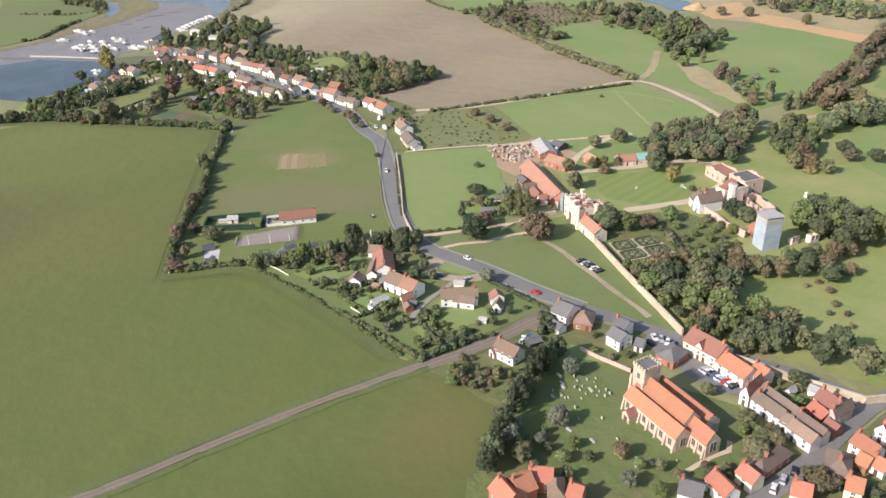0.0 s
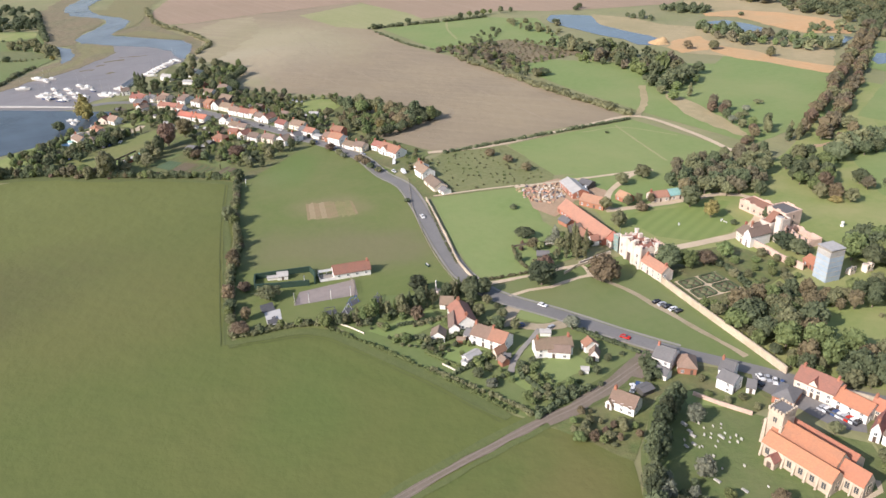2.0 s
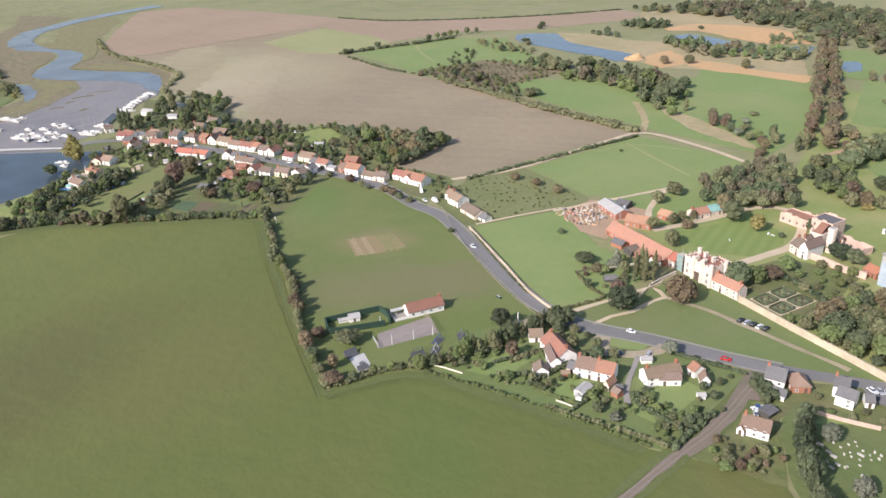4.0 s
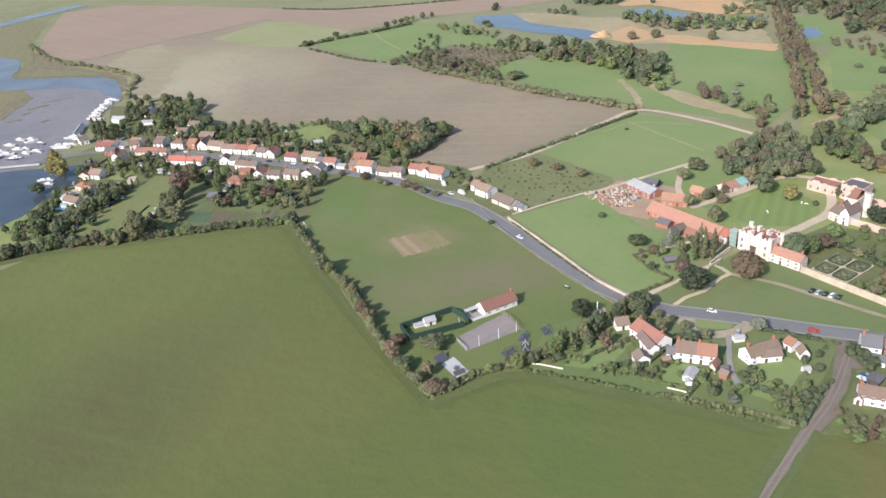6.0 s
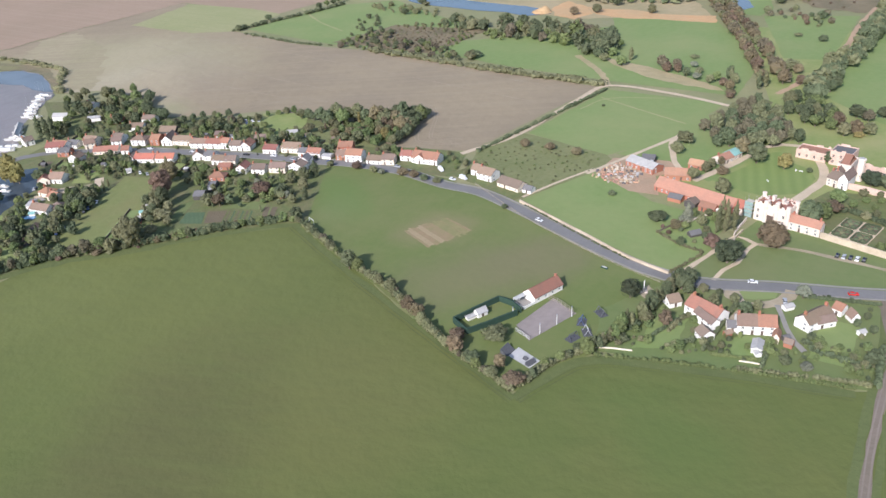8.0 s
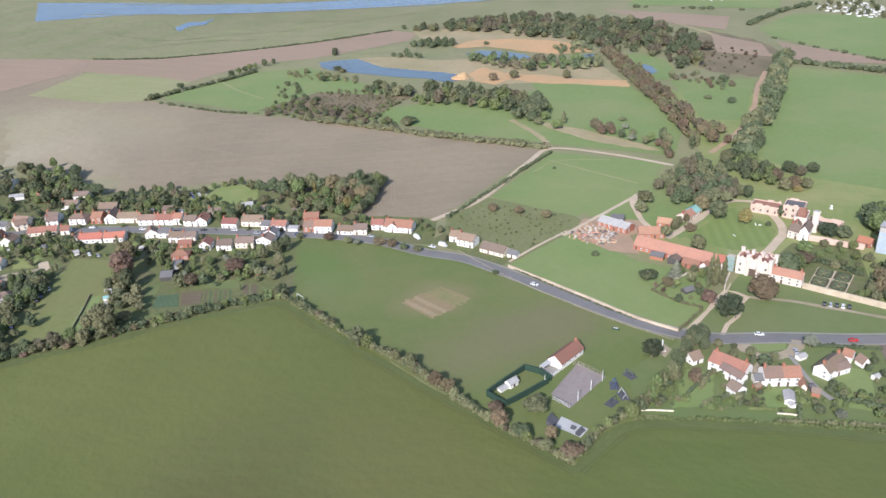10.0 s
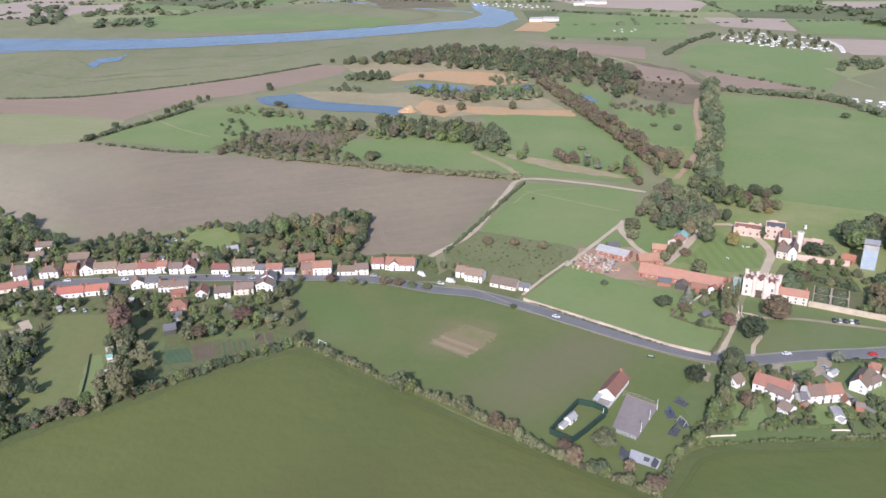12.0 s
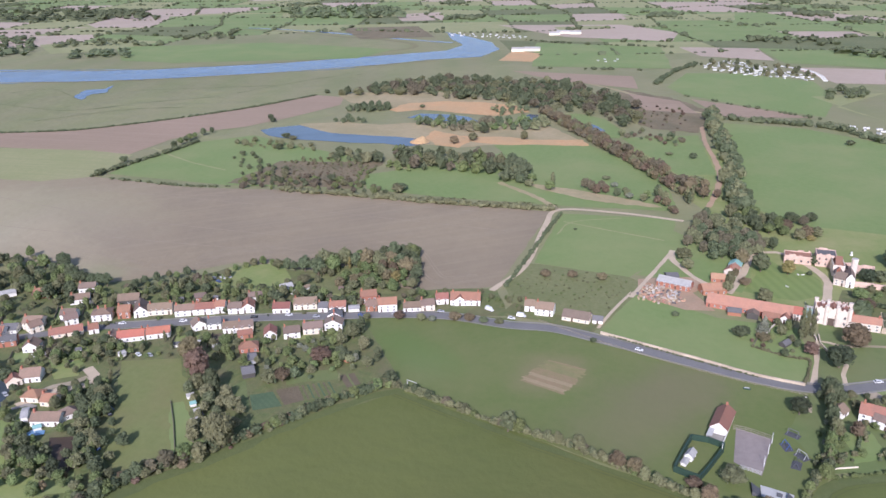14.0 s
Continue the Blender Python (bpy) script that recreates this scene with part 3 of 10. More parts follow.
ground_patch("heath", [(905.0, 418.0), (850.0, 352.0), (776.0, 312.0), (767.0, 267.0), (735.0, 300.0), (641.0, 325.0), (648.0, 372.0), (690.0, 397.0), (800.0, 440.0)], M_SCRUB, 5, "brown scrubby heath below the wood", wobble=3.0)
strip("track", [(157.6, 265.0), (161.7, 246.3), (162.6, 216.9), (163.2, 186.3)], 2.6, M_TRACK, 5, "worn earth track across the green", wobble=0.4)
strip("track", [(118.0, 268.6), (127.9, 268.1), (137.4, 265.4), (151.6, 265.5), (158.4, 264.0)], 2.3, M_GRAVEL, 5, "pale path across the green", wobble=0.3)
strip("track", [(110.0, 285.0), (118.2, 281.8), (127.8, 280.3), (136.7, 278.2), (150.0, 276.4), (160.8, 274.2), (160.4, 269.4), (158.0, 264.4)], 2.4, M_GRAVEL, 5, "pale field entrance", wobble=0.3)
ground_patch("churchyard", [(128.1, 187.1), (137.4, 164.5), (156.6, 134.4), (147.1, 119.8), (125.4, 115.8), (99.8, 126.1), (80.2, 140.4), (82.4, 154.5), (96.7, 170.3), (118.6, 186.3)], M_CHURCHYARD, 2, "green churchyard grass among old graves")
ground_patch("garden_ground", [(134.0, 202.0), (156.3, 180.5), (157.4, 159.6), (134.8, 164.1), (127.2, 185.7), (118.6, 186.3), (91.0, 167.1), (80.0, 193.3), (102.8, 197.2)], M_GARDEN, 1, "gardens behind the cottages by the lane")
ground_patch("car_park", [(157.0, 178.2), (163.8, 170.2), (167.6, 143.7), (159.4, 137.5), (154.6, 144.5), (152.9, 158.4), (150.6, 173.1)], M_ASPHALT, 4, "asphalt inn car park", category="car park")
ground_patch("yard_ground", [(172.9, 151.8), (191.3, 119.5), (132.8, 105.0), (110.9, 111.8), (129.6, 118.5), (147.1, 119.8), (160.4, 138.5)], M_GARDEN, 1, "yards and gardens behind the street houses")
ground_patch("yard_ground", [(196.9, 114.3), (155.6, 105.7), (132.9, 101.0), (131.8, 82.0), (183.9, 76.0), (207.6, 100.4)], M_GARDEN, 1, "gardens across the street")
ground_patch("garden_ground", [(69.6, 143.3), (81.7, 149.6), (99.6, 125.8), (125.4, 115.8), (110.9, 111.8), (81.5, 114.0), (61.3, 129.9)], M_GARDEN, 2, "garden round the rectory")
ground_patch("garden_ground", [(135.8, 746.7), (150.3, 708.5), (142.6, 630.1), (180.9, 607.0), (182.8, 553.9), (175.1, 486.1), (184.8, 441.3), (150.9, 427.8), (129.9, 503.5), (65.3, 456.5), (30.7, 489.8), (-2.5, 512.3), (-37.8, 543.4), (-50.8, 552.9), (-46.9, 584.7), (-7.0, 629.2), (13.6, 679.8), (67.0, 696.2), (110.4, 791.5)], M_GARDEN, 1, "gardens round the village street houses")
ground_patch("garden_ground", [(153.5, 431.9), (168.5, 428.1), (149.9, 380.1), (143.2, 382.2)], M_GARDEN, 3, "front gardens of two roadside bungalows")
ground_patch("meadow", [(55.2, 597.8), (64.9, 571.5), (35.8, 549.6), (-2.9, 530.9), (-20.6, 544.7), (-10.1, 557.9), (27.8, 580.1)], M_PADDOCK, 3, "narrow grass paddock between hedges")
ground_patch("meadow", [(-13.3, 541.3), (31.7, 577.2), (61.4, 583.8), (46.2, 552.1), (6.8, 531.8)], M_PADDOCK, 3, "grass paddock near the mill pool")
ground_patch("meadow", [(-46.9, 584.7), (-10.9, 617.3), (-17.7, 587.8), (-37.9, 560.0), (-49.5, 563.1)], M_LAWN, 3, "lawn beside the mill pool")
ground_patch("meadow", [(174.9, 611.5), (192.3, 581.5), (171.9, 567.5), (156.4, 593.1)], M_LAWN, 3, "bright green garden lawn")
ground_patch("pond", [(-7.2, 584.5), (-3.3, 574.6), (-18.5, 561.1), (-25.1, 561.3), (-26.2, 569.3)], M_POND, 3, "dark garden pond", category="water")
ground_patch("tennis_court", [(46.3, 319.8), (70.8, 317.5), (66.0, 304.2), (40.1, 310.2)], M_COURT, 4, "worn grey tennis court", category="court", wobble=0.05)
ground_patch("skate_pad", [(27.9, 311.4), (34.5, 311.3), (31.5, 300.2), (25.6, 301.0)], M_CONCRETE, 4, "pale concrete skate park pad", category="court", wobble=0.05)
ground_patch("court_lawn", [(216.1, 305.9), (241.7, 297.0), (256.2, 295.1), (267.2, 293.2), (272.3, 286.7), (261.4, 281.0), (254.0, 266.7), (243.0, 260.8), (220.7, 263.5), (209.4, 278.0), (210.9, 293.0)], M_STRIPED, 3, "striped priory courtyard lawn", category="lawn")
ground_patch("garden_ground", [(201.0, 259.7), (231.4, 252.0), (238.6, 220.6), (190.3, 212.4), (175.1, 218.3), (183.7, 245.5)], M_GARDEN, 3, "walled priory kitchen garden")
ground_patch("yard_ground", [(193.3, 362.6), (219.6, 364.1), (229.9, 334.9), (219.5, 322.9), (206.6, 332.7), (184.4, 321.9), (182.5, 336.7)], M_YARD, 4, "bare orange earth builders' yard")
strip("drive", [(273.4, 345.0), (257.5, 344.9), (245.4, 339.7), (230.9, 332.7), (219.0, 322.2), (212.1, 314.0)], 3.6, M_GRAVEL, 5, "pale curving farm drive", category="path", wobble=0.25)
strip("drive", [(273.4, 345.0), (244.4, 352.1), (216.3, 359.8), (191.6, 366.3)], 2.6, M_GRAVEL, 5, "pale farm track beside the yard", category="path", wobble=0.25)
strip("drive", [(210.5, 313.7), (238.3, 305.3), (259.2, 300.3), (274.1, 297.8), (283.2, 290.5), (285.8, 281.2), (281.7, 273.7)], 4.2, M_GRAVEL, 5, "pale gravel drive round the court", category="path", wobble=0.25)
strip("drive", [(281.7, 273.7), (268.1, 265.9), (253.3, 259.3), (240.0, 257.7), (225.8, 260.1), (208.9, 263.2)], 4.6, M_GRAVEL, 5, "pale gravel forecourt drive", category="path", wobble=0.3)
strip("drive", [(241.4, 258.4), (239.7, 252.2), (239.5, 240.6)], 3.2, M_GRAVEL, 5, "pale gravel path by the ruins", category="path", wobble=0.2)
strip("drive", [(118.1, 263.3), (109.6, 259.1), (106.1, 252.7), (109.7, 245.1), (117.3, 240.9), (128.2, 239.4)], 4.0, M_TRACK, 5, "worn brown loop drive by the houses", category="path", wobble=0.2)
strip("path", [(148.0, 380.4), (172.1, 374.5), (200.0, 366.1)], 1.8, M_GRAVEL, 5, "pale path beside the pasture", category="path")
strip("path", [(124.1, 120.0), (134.0, 121.2), (139.8, 120.9), (143.0, 123.9)], 1.6, M_GRAVEL, 5, "pale churchyard path", category="path", wobble=0.2)
strip("path", [(448.6, 855.9), (409.2, 791.1), (386.3, 735.5)], 2.5, M_STUBBLE, 5, "faint footpath across a field", category="path", wobble=0.5)
strip("verge", [(62.8, 462.2), (41.9, 404.3), (27.7, 359.6), (16.2, 323.2), (8.5, 296.6)], 3.2, M_MARGIN, 3, "rough grass field margin", category="verge", wobble=0.5)
strip("verge", [(8.5, 296.6), (27.6, 293.1), (43.0, 283.5), (59.8, 242.2), (71.6, 203.8)], 4.6, M_MARGIN, 3, "rough grass field margin", category="verge", wobble=0.5)
strip("pavement", [(144.9, 202.0), (136.4, 219.8), (125.7, 246.0), (115.2, 267.0), (112.1, 279.1), (112.3, 296.2), (118.1, 320.4), (126.2, 347.0), (135.6, 377.1), (142.0, 403.5), (140.2, 425.6), (142.7, 456.8), (137.8, 487.0), (128.2, 515.8), (119.3, 544.8), (109.2, 572.9), (97.9, 600.0), (86.8, 626.7)], 1.3, M_PAVE, 9, "pale pavement with a raised kerb", category="pavement", offset=-4.1)
strip("pavement", [(144.9, 202.0), (136.4, 219.8), (125.7, 246.0), (115.2, 267.0), (112.1, 279.1), (112.3, 296.2), (118.1, 320.4), (126.2, 347.0), (135.6, 377.1), (142.0, 403.5), (140.2, 425.6), (142.7, 456.8), (137.8, 487.0), (128.2, 515.8), (119.3, 544.8), (109.2, 572.9), (97.9, 600.0), (86.8, 626.7)], 1.0, M_PAVE, 9, "pale kerbed strip beside the road", category="pavement", offset=4.1)


def dashes(pts, gap, size):
    line = smooth_line(pts, gap)
    v, f = [], []
    for p, n in zip(line[::2], sides(line)[::2]):
        d = Vector((n.y, -n.x, 0))
        o = len(v)
        v += [tuple(p + d * (s * size[0] / 2) + n * (k * size[1] / 2)) for s, k in ((-1, -1), (1, -1), (1, 1), (-1, 1))]
        f.append((o, o + 1, o + 2, o + 3))
    ob = link("road_marking", v, f, M_PAINT)
    ob.location.z = 0.21
    return tagged(ob, "white painted centre line dashes on asphalt", "road marking", kind="structure")


dashes([(156.1, 183.4), (144.9, 202.0), (136.4, 219.8), (125.7, 246.0), (115.2, 267.0), (112.1, 279.1), (112.3, 296.2), (118.1, 320.4), (126.2, 347.0), (135.6, 377.1), (142.0, 403.5), (140.2, 425.6)], 4.0, (2.2, 0.14))

for side in (-0.8, 0.8):
    strip("wheel_track", [(59.8, 460.6), (39.4, 403.2), (25.5, 358.9), (14.3, 322.2), (6.9, 296.5)], 0.3, M_RUT, 4, "trodden wheel track along the field edge", category="track", offset=side - 0.4, wobble=0.15)
    strip("wheel_track", [(7.9, 295.3), (24.6, 290.6), (40.8, 281.8), (57.6, 241.0), (69.5, 203.8)], 0.3, M_RUT, 4, "trodden wheel track along the field edge", category="track", offset=side - 0.6, wobble=0.15)
for side, wide in ((-3.2, 2.8), (2.8, 2.0)):
    strip("verge", [(128.9, 203.6), (113.4, 200.3), (96.5, 197.5), (78.4, 196.6), (49.3, 194.3), (13.1, 189.4), (-18.6, 184.4), (-120, 171), (-400, 131)], wide, M_MARGIN, 4, "rough grass verge of the farm lane", category="verge", offset=side, wobble=0.5)

LAWNS = (
    ([(84.8, 277.3), (85.1, 266.5), (64.4, 262.7), (56.7, 275.9)], "back lawn of a roadside house"),
    ([(81.9, 249.6), (87.3, 239.9), (75.3, 237.4), (69.5, 248.2)], "back lawn of a roadside house"),
    ([(111.9, 224.5), (113.4, 210.9), (85.2, 210.3), (83.8, 222.4)], "back lawn of a roadside house"),
    ([(117.5, 259.2), (126.1, 242.9), (117.9, 243.5), (111.5, 249.4), (111.2, 256.0)], "oval lawn inside the loop drive"),
    ([(55.4, 642.2), (53.8, 620.9), (48.3, 613.1), (39.8, 623.7)], "sunlit garden lawn"),
    ([(26.3, 604.4), (23.6, 596.1), (17.8, 595.8), (20.8, 602.8)], "sunlit garden lawn"),
    ([(-2.3, 614.5), (3.4, 609.7), (-8.2, 596.1), (-19.3, 592.7), (-20.5, 597.1)], "sunlit garden lawn"),
    ([(-30.4, 572.0), (-24.5, 559.2), (-33.0, 549.7), (-40.5, 565.4)], "sunlit garden lawn"),
    ([(27.7, 552.8), (30.5, 547.6), (10.0, 527.6), (5.7, 521.1), (-4.7, 530.4)], "mown garden lawn beside the paddock"),
    ([(128.9, 184.8), (134.6, 176.4), (134.3, 169.5), (124.5, 177.9)], "cottage garden lawn"),
    ([(170.6, 139.6), (175.7, 130.8), (172.1, 125.2), (169.6, 133.9)], "back garden lawn"),
)
for pts, label in LAWNS:
    ground_patch("lawn", pts, M_PASTURE, 4, label, category="lawn", wobble=0.6, step=3.0)
strip("drive", [(45.3, 609.2), (40.2, 601.3), (33.9, 597.2), (30.5, 600.3), (24.3, 608.2), (8.7, 616.0)], 5, M_GRAVEL, 5, "pale gravel drive between village houses", category="path", wobble=0.4)
strip("drive", [(14.0, 612.0), (20.0, 616.0), (26.8, 612.5), (32.1, 606.2), (38.0, 603.0)], 4.0, M_TRACK, 6, "worn pale drive between village houses", category="path", wobble=0.5)
strip("drive", [(6.2, 616.6), (11.0, 612.6), (10.2, 607.5)], 2.4, M_PAVE, 6, "pale paved drive beside a house", category="path", wobble=0.3)
strip("drive", [(65.1, 653.5), (52.6, 641.4), (49.0, 630.0), (48.0, 620.7)], 3.5, M_TRACK, 5, "earth drive behind the street", category="path", wobble=0.4)

ground_patch("paddock", [(225.1, 365.9), (270.7, 348.4), (321.3, 355.7), (295.9, 326.2), (255.3, 297.9), (213.3, 306.1), (224.6, 330.8), (226.0, 348.5)], M_PASTURE, 1, "grass beside the farm drive")
ground_patch("paving", [(93.7, 291.6), (100.2, 289.4), (97.7, 285.5), (90.0, 286.3)], M_TRACK, 4, "worn ground round the memorial", category="path")
ground_patch("scrub", [(164.4, 561.9), (182.8, 553.9), (203.7, 532.5), (213.0, 511.3), (189.2, 499.5), (164.1, 496.2), (154.6, 527.0), (151.9, 550.4)], M_ROUGH, 3, "light green scrubby slope behind the village", category="field")
for off in (-1.0, 1.0, 8.0, 10.0):
    strip("wheel_track", [(174.7, 756.0), (164.6, 703.1), (157.0, 655.8), (174.7, 631.3), (202.4, 615.1), (206.7, 564.7), (233.7, 520.4), (184.7, 482.2), (192.1, 453.1)], 0.5, M_HARROW, 4, "pale wheel tracks along the ploughed headland", category="track", offset=off + 2, wobble=0.12)
for k, (a, b) in enumerate((((266.7, 872.0), (237.6, 595.8)), ((207.9, 815.7), (208.1, 622.5)), ((305.8, 850.4), (284.6, 454.9)), ((306.7, 740.6), (321.7, 462.5)))):
    strip("wheel_track", [a, tuple((Vector(a) + Vector(b)) / 2 + Vector((6.0 * k - 8, 9.0))), b], 0.7, M_HARROW, 4, "faint wheel track across the ploughed field", category="track", wobble=0.2)

for k in range(6):
    a, b = Vector((56.5, 503.4)).lerp(Vector((62.3, 493.1)), k / 5), Vector((46.2, 495.2)).lerp(Vector((53.6, 485.8)), k / 5)
    strip("crop_row", [tuple(a), tuple((a + b) / 2), tuple(b)], 0.8, M_NETBED if k % 2 else M_SOIL, 5, "row of allotment vegetables", category="garden", wobble=0.15)
ground_patch("allotment", [(42.6, 522.4), (48.4, 513.7), (38.4, 504.3), (31.8, 514.7)], M_NETBED, 5, "dark green netted allotment crop", category="garden", wobble=0.3)
ground_patch("allotment", [(49.3, 513.1), (55.6, 505.1), (45.4, 497.0), (38.9, 503.9)], M_SOIL, 5, "dug brown allotment bed", category="garden", wobble=0.4)
ground_patch("allotment", [(69.1, 491.0), (73.0, 484.8), (64.7, 478.1), (60.0, 483.0)], M_SOIL, 5, "dug brown allotment bed with grassy paths", category="garden", wobble=0.4)
strip("garden_path", [(71.2, 488.0), (66.6, 484.4), (62.0, 480.6)], 1.2, M_DAMP, 6, "grass path between two dug beds", category="path", wobble=0.3)
ground_patch("lawn", [(63.5, 515.7), (74.2, 494.5), (66.2, 488.9), (64.7, 492.5), (59.0, 504.6), (54.6, 510.4)], M_DAMP, 4, "long green allotment path and lawn", category="lawn", wobble=0.5)
ground_patch("lawn", [(47.6, 534.3), (54.0, 531.0), (34.5, 517.6), (29.3, 519.0)], M_DAMP, 4, "small green lawn", category="lawn", wobble=0.5)
ground_patch("lawn", [(151.6, 605.4), (177.9, 600.5), (187.6, 579.9), (170.5, 564.1), (150.6, 564.1), (136.7, 589.4)], M_LAWN, 4, "bright sloping garden meadow", category="lawn", wobble=1.0)
ground_patch("lawn", [(56.3, 637.3), (65.9, 626.6), (56.3, 615.0), (47.0, 621.4)], M_LAWN, 4, "sunlit garden lawn", category="lawn", wobble=0.5)
ground_patch("lawn", [(40.9, 626.0), (48.6, 616.0), (38.0, 607.8), (32.1, 616.3)], M_LAWN, 4, "sunlit garden lawn", category="lawn", wobble=0.5)

ground_patch("lane_mouth", [(136.4, 205.9), (133.8, 210.7), (119.5, 201.2), (122.5, 196.5), (131.1, 197.3), (137.5, 201.9)], M_LANE, 5, "muddy mouth of the farm lane", category="road", wobble=0.4)
# the marsh and the far river bank
for off in (-9, 9):
    strip("shore", [(821.8, 1448.7), (883.0, 1234.8), (972.9, 1079.7), (1096.7, 926.4), (1206.7, 813.8)], 9, M_SALTING, 3, "pale muddy river shore", category="shore", wobble=2.5, offset=off * 7.2, step=40)
ground_patch("marsh_pool", [(692.0, 1153.5), (745.5, 1178.2), (760.4, 1155.8), (790.7, 1164.3), (735.0, 1131.3), (713.2, 1142.6), (671.2, 1122.6)], M_RIVER, 4, "blue pool in the salt marsh", category="water", wobble=2)
strip("shore", [(1676.4, 1482.4), (1638.6, 1309.9), (1540.3, 1114.5), (1466.1, 948.5), (1377.9, 870.6), (1293.7, 888.6), (1238.6, 986.6)], 14, M_SALTING, 5, "pale bank of a side channel", category="shore", wobble=3, step=40)
strip("side_channel", [(1714.2, 1447.1), (1661.3, 1258.4), (1573.8, 1070.9), (1485.4, 902.3), (1452.8, 815.6)], 16, M_RIVER, 5, "narrow blue side channel", category="water", wobble=3, step=40)
for k, pts in enumerate(([(621.9, 1211.9), (603.6, 1088.8), (674.9, 1023.0), (733.3, 956.6)], [(536.2, 1080.4), (622.6, 1019.1), (657.0, 951.5)], [(762.7, 1094.7), (811.1, 984.7), (855.8, 897.1)], [(769.4, 942.3), (914.7, 887.2), (974.0, 835.2)], [(701.7, 1268.3), (743.9, 1236.4), (678.0, 1132.7)])):
    strip("marsh_drain", pts, 2.2, M_MEADOW, 3, "winding muddy drain in the salt marsh", category="marsh", wobble=1.5, step=15)

ground_patch("field", [(292.0, 1372.0), (205.0, 1200.0), (168.6, 1116.0), (158.0, 1090.0), (164.0, 1012.0), (190.0, 1002.0), (223.0, 1009.0), (268.0, 1016.0), (336.0, 1019.0), (415.0, 1025.0), (471.0, 1066.0), (430.0, 1200.0), (371.2, 1347.9)], M_BROWN, 3, "ploughed red-brown field by the creek", wobble=1.5)
ground_patch("saltmarsh", [(146.8, 1494.0), (203.1, 1398.8), (129.9, 1315.0), (88.7, 1225.3), (68.9, 1165.9), (105.1, 1084.7), (59.4, 1002.8), (32.3, 1045.7), (44.6, 1197.5), (74.2, 1286.3), (119.1, 1382.0)], M_BANK, 3, "brown saltmarsh along the upper creek", category="marsh", wobble=2.5)
ground_patch("salting", [(153.0, 1280.4), (234.1, 1370.1), (250.0, 1312.0), (157.3, 1125.7), (125.2, 1181.6)], M_SALTING, 4, "golden salting inside the creek bend", category="marsh", wobble=2.5)
strip("creek", [(88.0, 1180.0), (96.4, 1230.2), (123.2, 1287.3), (152.7, 1315.2), (200.7, 1352.9), (259.8, 1385.0), (340.0, 1420.0)], 30.0, M_CREEK, 8, "pale upper reach of the tidal creek", category="water", wobble=2.0)
strip("verge", [(-43.0, 545.6), (-30.8, 538.4), (-2.4, 511.4), (14.0, 501.4), (25.3, 494.0), (36.4, 486.4), (48.0, 476.6), (57.4, 467.4), (65.0, 457.4)], 4.5, M_MARGIN, 2, "rough grass under the field hedge", category="verge", wobble=0.8)
strip("verge", [(-90.1, 546.5), (-60.7, 545.3), (-36.9, 536.8), (-20.9, 527.4), (-5.4, 515.9), (9.4, 507.5)], 5.0, M_MARGIN, 2, "rough grass under the field hedge", category="verge", wobble=0.8)


# ---- foliage ----
def leafy(name, a, b, dark, per_object=0.22):
    """Leaves: colour by clump, by tree and by grain."""
    m = surface(name, a, b, 1.7, 0.22, rough=0.75, bump=0.35, third=dark, per_object=per_object, world_size=True)
    nt = m.node_tree
    bsdf = nt.nodes["Principled BSDF"]
    src = bsdf.inputs["Base Color"].links[0].from_socket
    hsv = nt.nodes.new("ShaderNodeHueSaturation")
    mr = nt.nodes.new("ShaderNodeMapRange")
    mr.inputs[3].default_value, mr.inputs[4].default_value = 0.80, 1.20
    nt.links.new(nt.nodes.new("ShaderNodeNewGeometry").outputs["Random Per Island"], mr.inputs[0])
    nt.links.new(mr.outputs[0], hsv.inputs["Value"])
    nt.links.new(src, hsv.inputs["Color"])
    nt.links.new(hsv.outputs[0], bsdf.inputs["Base Color"])
    bsdf.inputs["Specular IOR Level"].default_value = 0.25
    thin = nt.nodes.new("ShaderNodeBsdfTranslucent")     # sunlight that comes through the leaves
    nt.links.new(hsv.outputs[0], thin.inputs["Color"])
    both = nt.nodes.new("ShaderNodeMixShader")
    both.inputs[0].default_value = 0.28
    nt.links.new(bsdf.outputs[0], both.inputs[1])
    nt.links.new(thin.outputs[0], both.inputs[2])
    nt.links.new(both.outputs[0], nt.nodes["Material Output"].inputs["Surface"])
    return m


LEAF = {
    "green": leafy("green_leaves", (0.158, 0.202, 0.078), (0.210, 0.247, 0.101), (0.122, 0.159, 0.064)),
    "dark": leafy("dark_leaves", (0.111, 0.136, 0.073), (0.150, 0.172, 0.092), (0.089, 0.111, 0.061)),
    "olive": leafy("olive_leaves", (0.179, 0.185, 0.096), (0.225, 0.225, 0.118), (0.144, 0.149, 0.081)),
    "autumn": leafy("autumn_leaves", (0.193, 0.158, 0.093), (0.239, 0.195, 0.112), (0.151, 0.129, 0.079)),
    "russet": leafy("russet_leaves", (0.157, 0.137, 0.092), (0.196, 0.171, 0.107), (0.128, 0.113, 0.078)),
    "copper": leafy("copper_leaves", (0.163, 0.117, 0.082), (0.202, 0.145, 0.098), (0.129, 0.097, 0.071)),
    "yellow": leafy("yellow_leaves", (0.270, 0.245, 0.088), (0.325, 0.290, 0.105), (0.205, 0.205, 0.080)),
    # Yew green, taken darker still for the shade the churchyard belt stands in
    "yew": leafy("shaded_yew_leaves", (0.062, 0.080, 0.046), (0.082, 0.100, 0.056), (0.050, 0.064, 0.038)),
    "grey": leafy("grey_leaves", (0.214, 0.226, 0.162), (0.263, 0.274, 0.196), (0.161, 0.173, 0.128)),
}
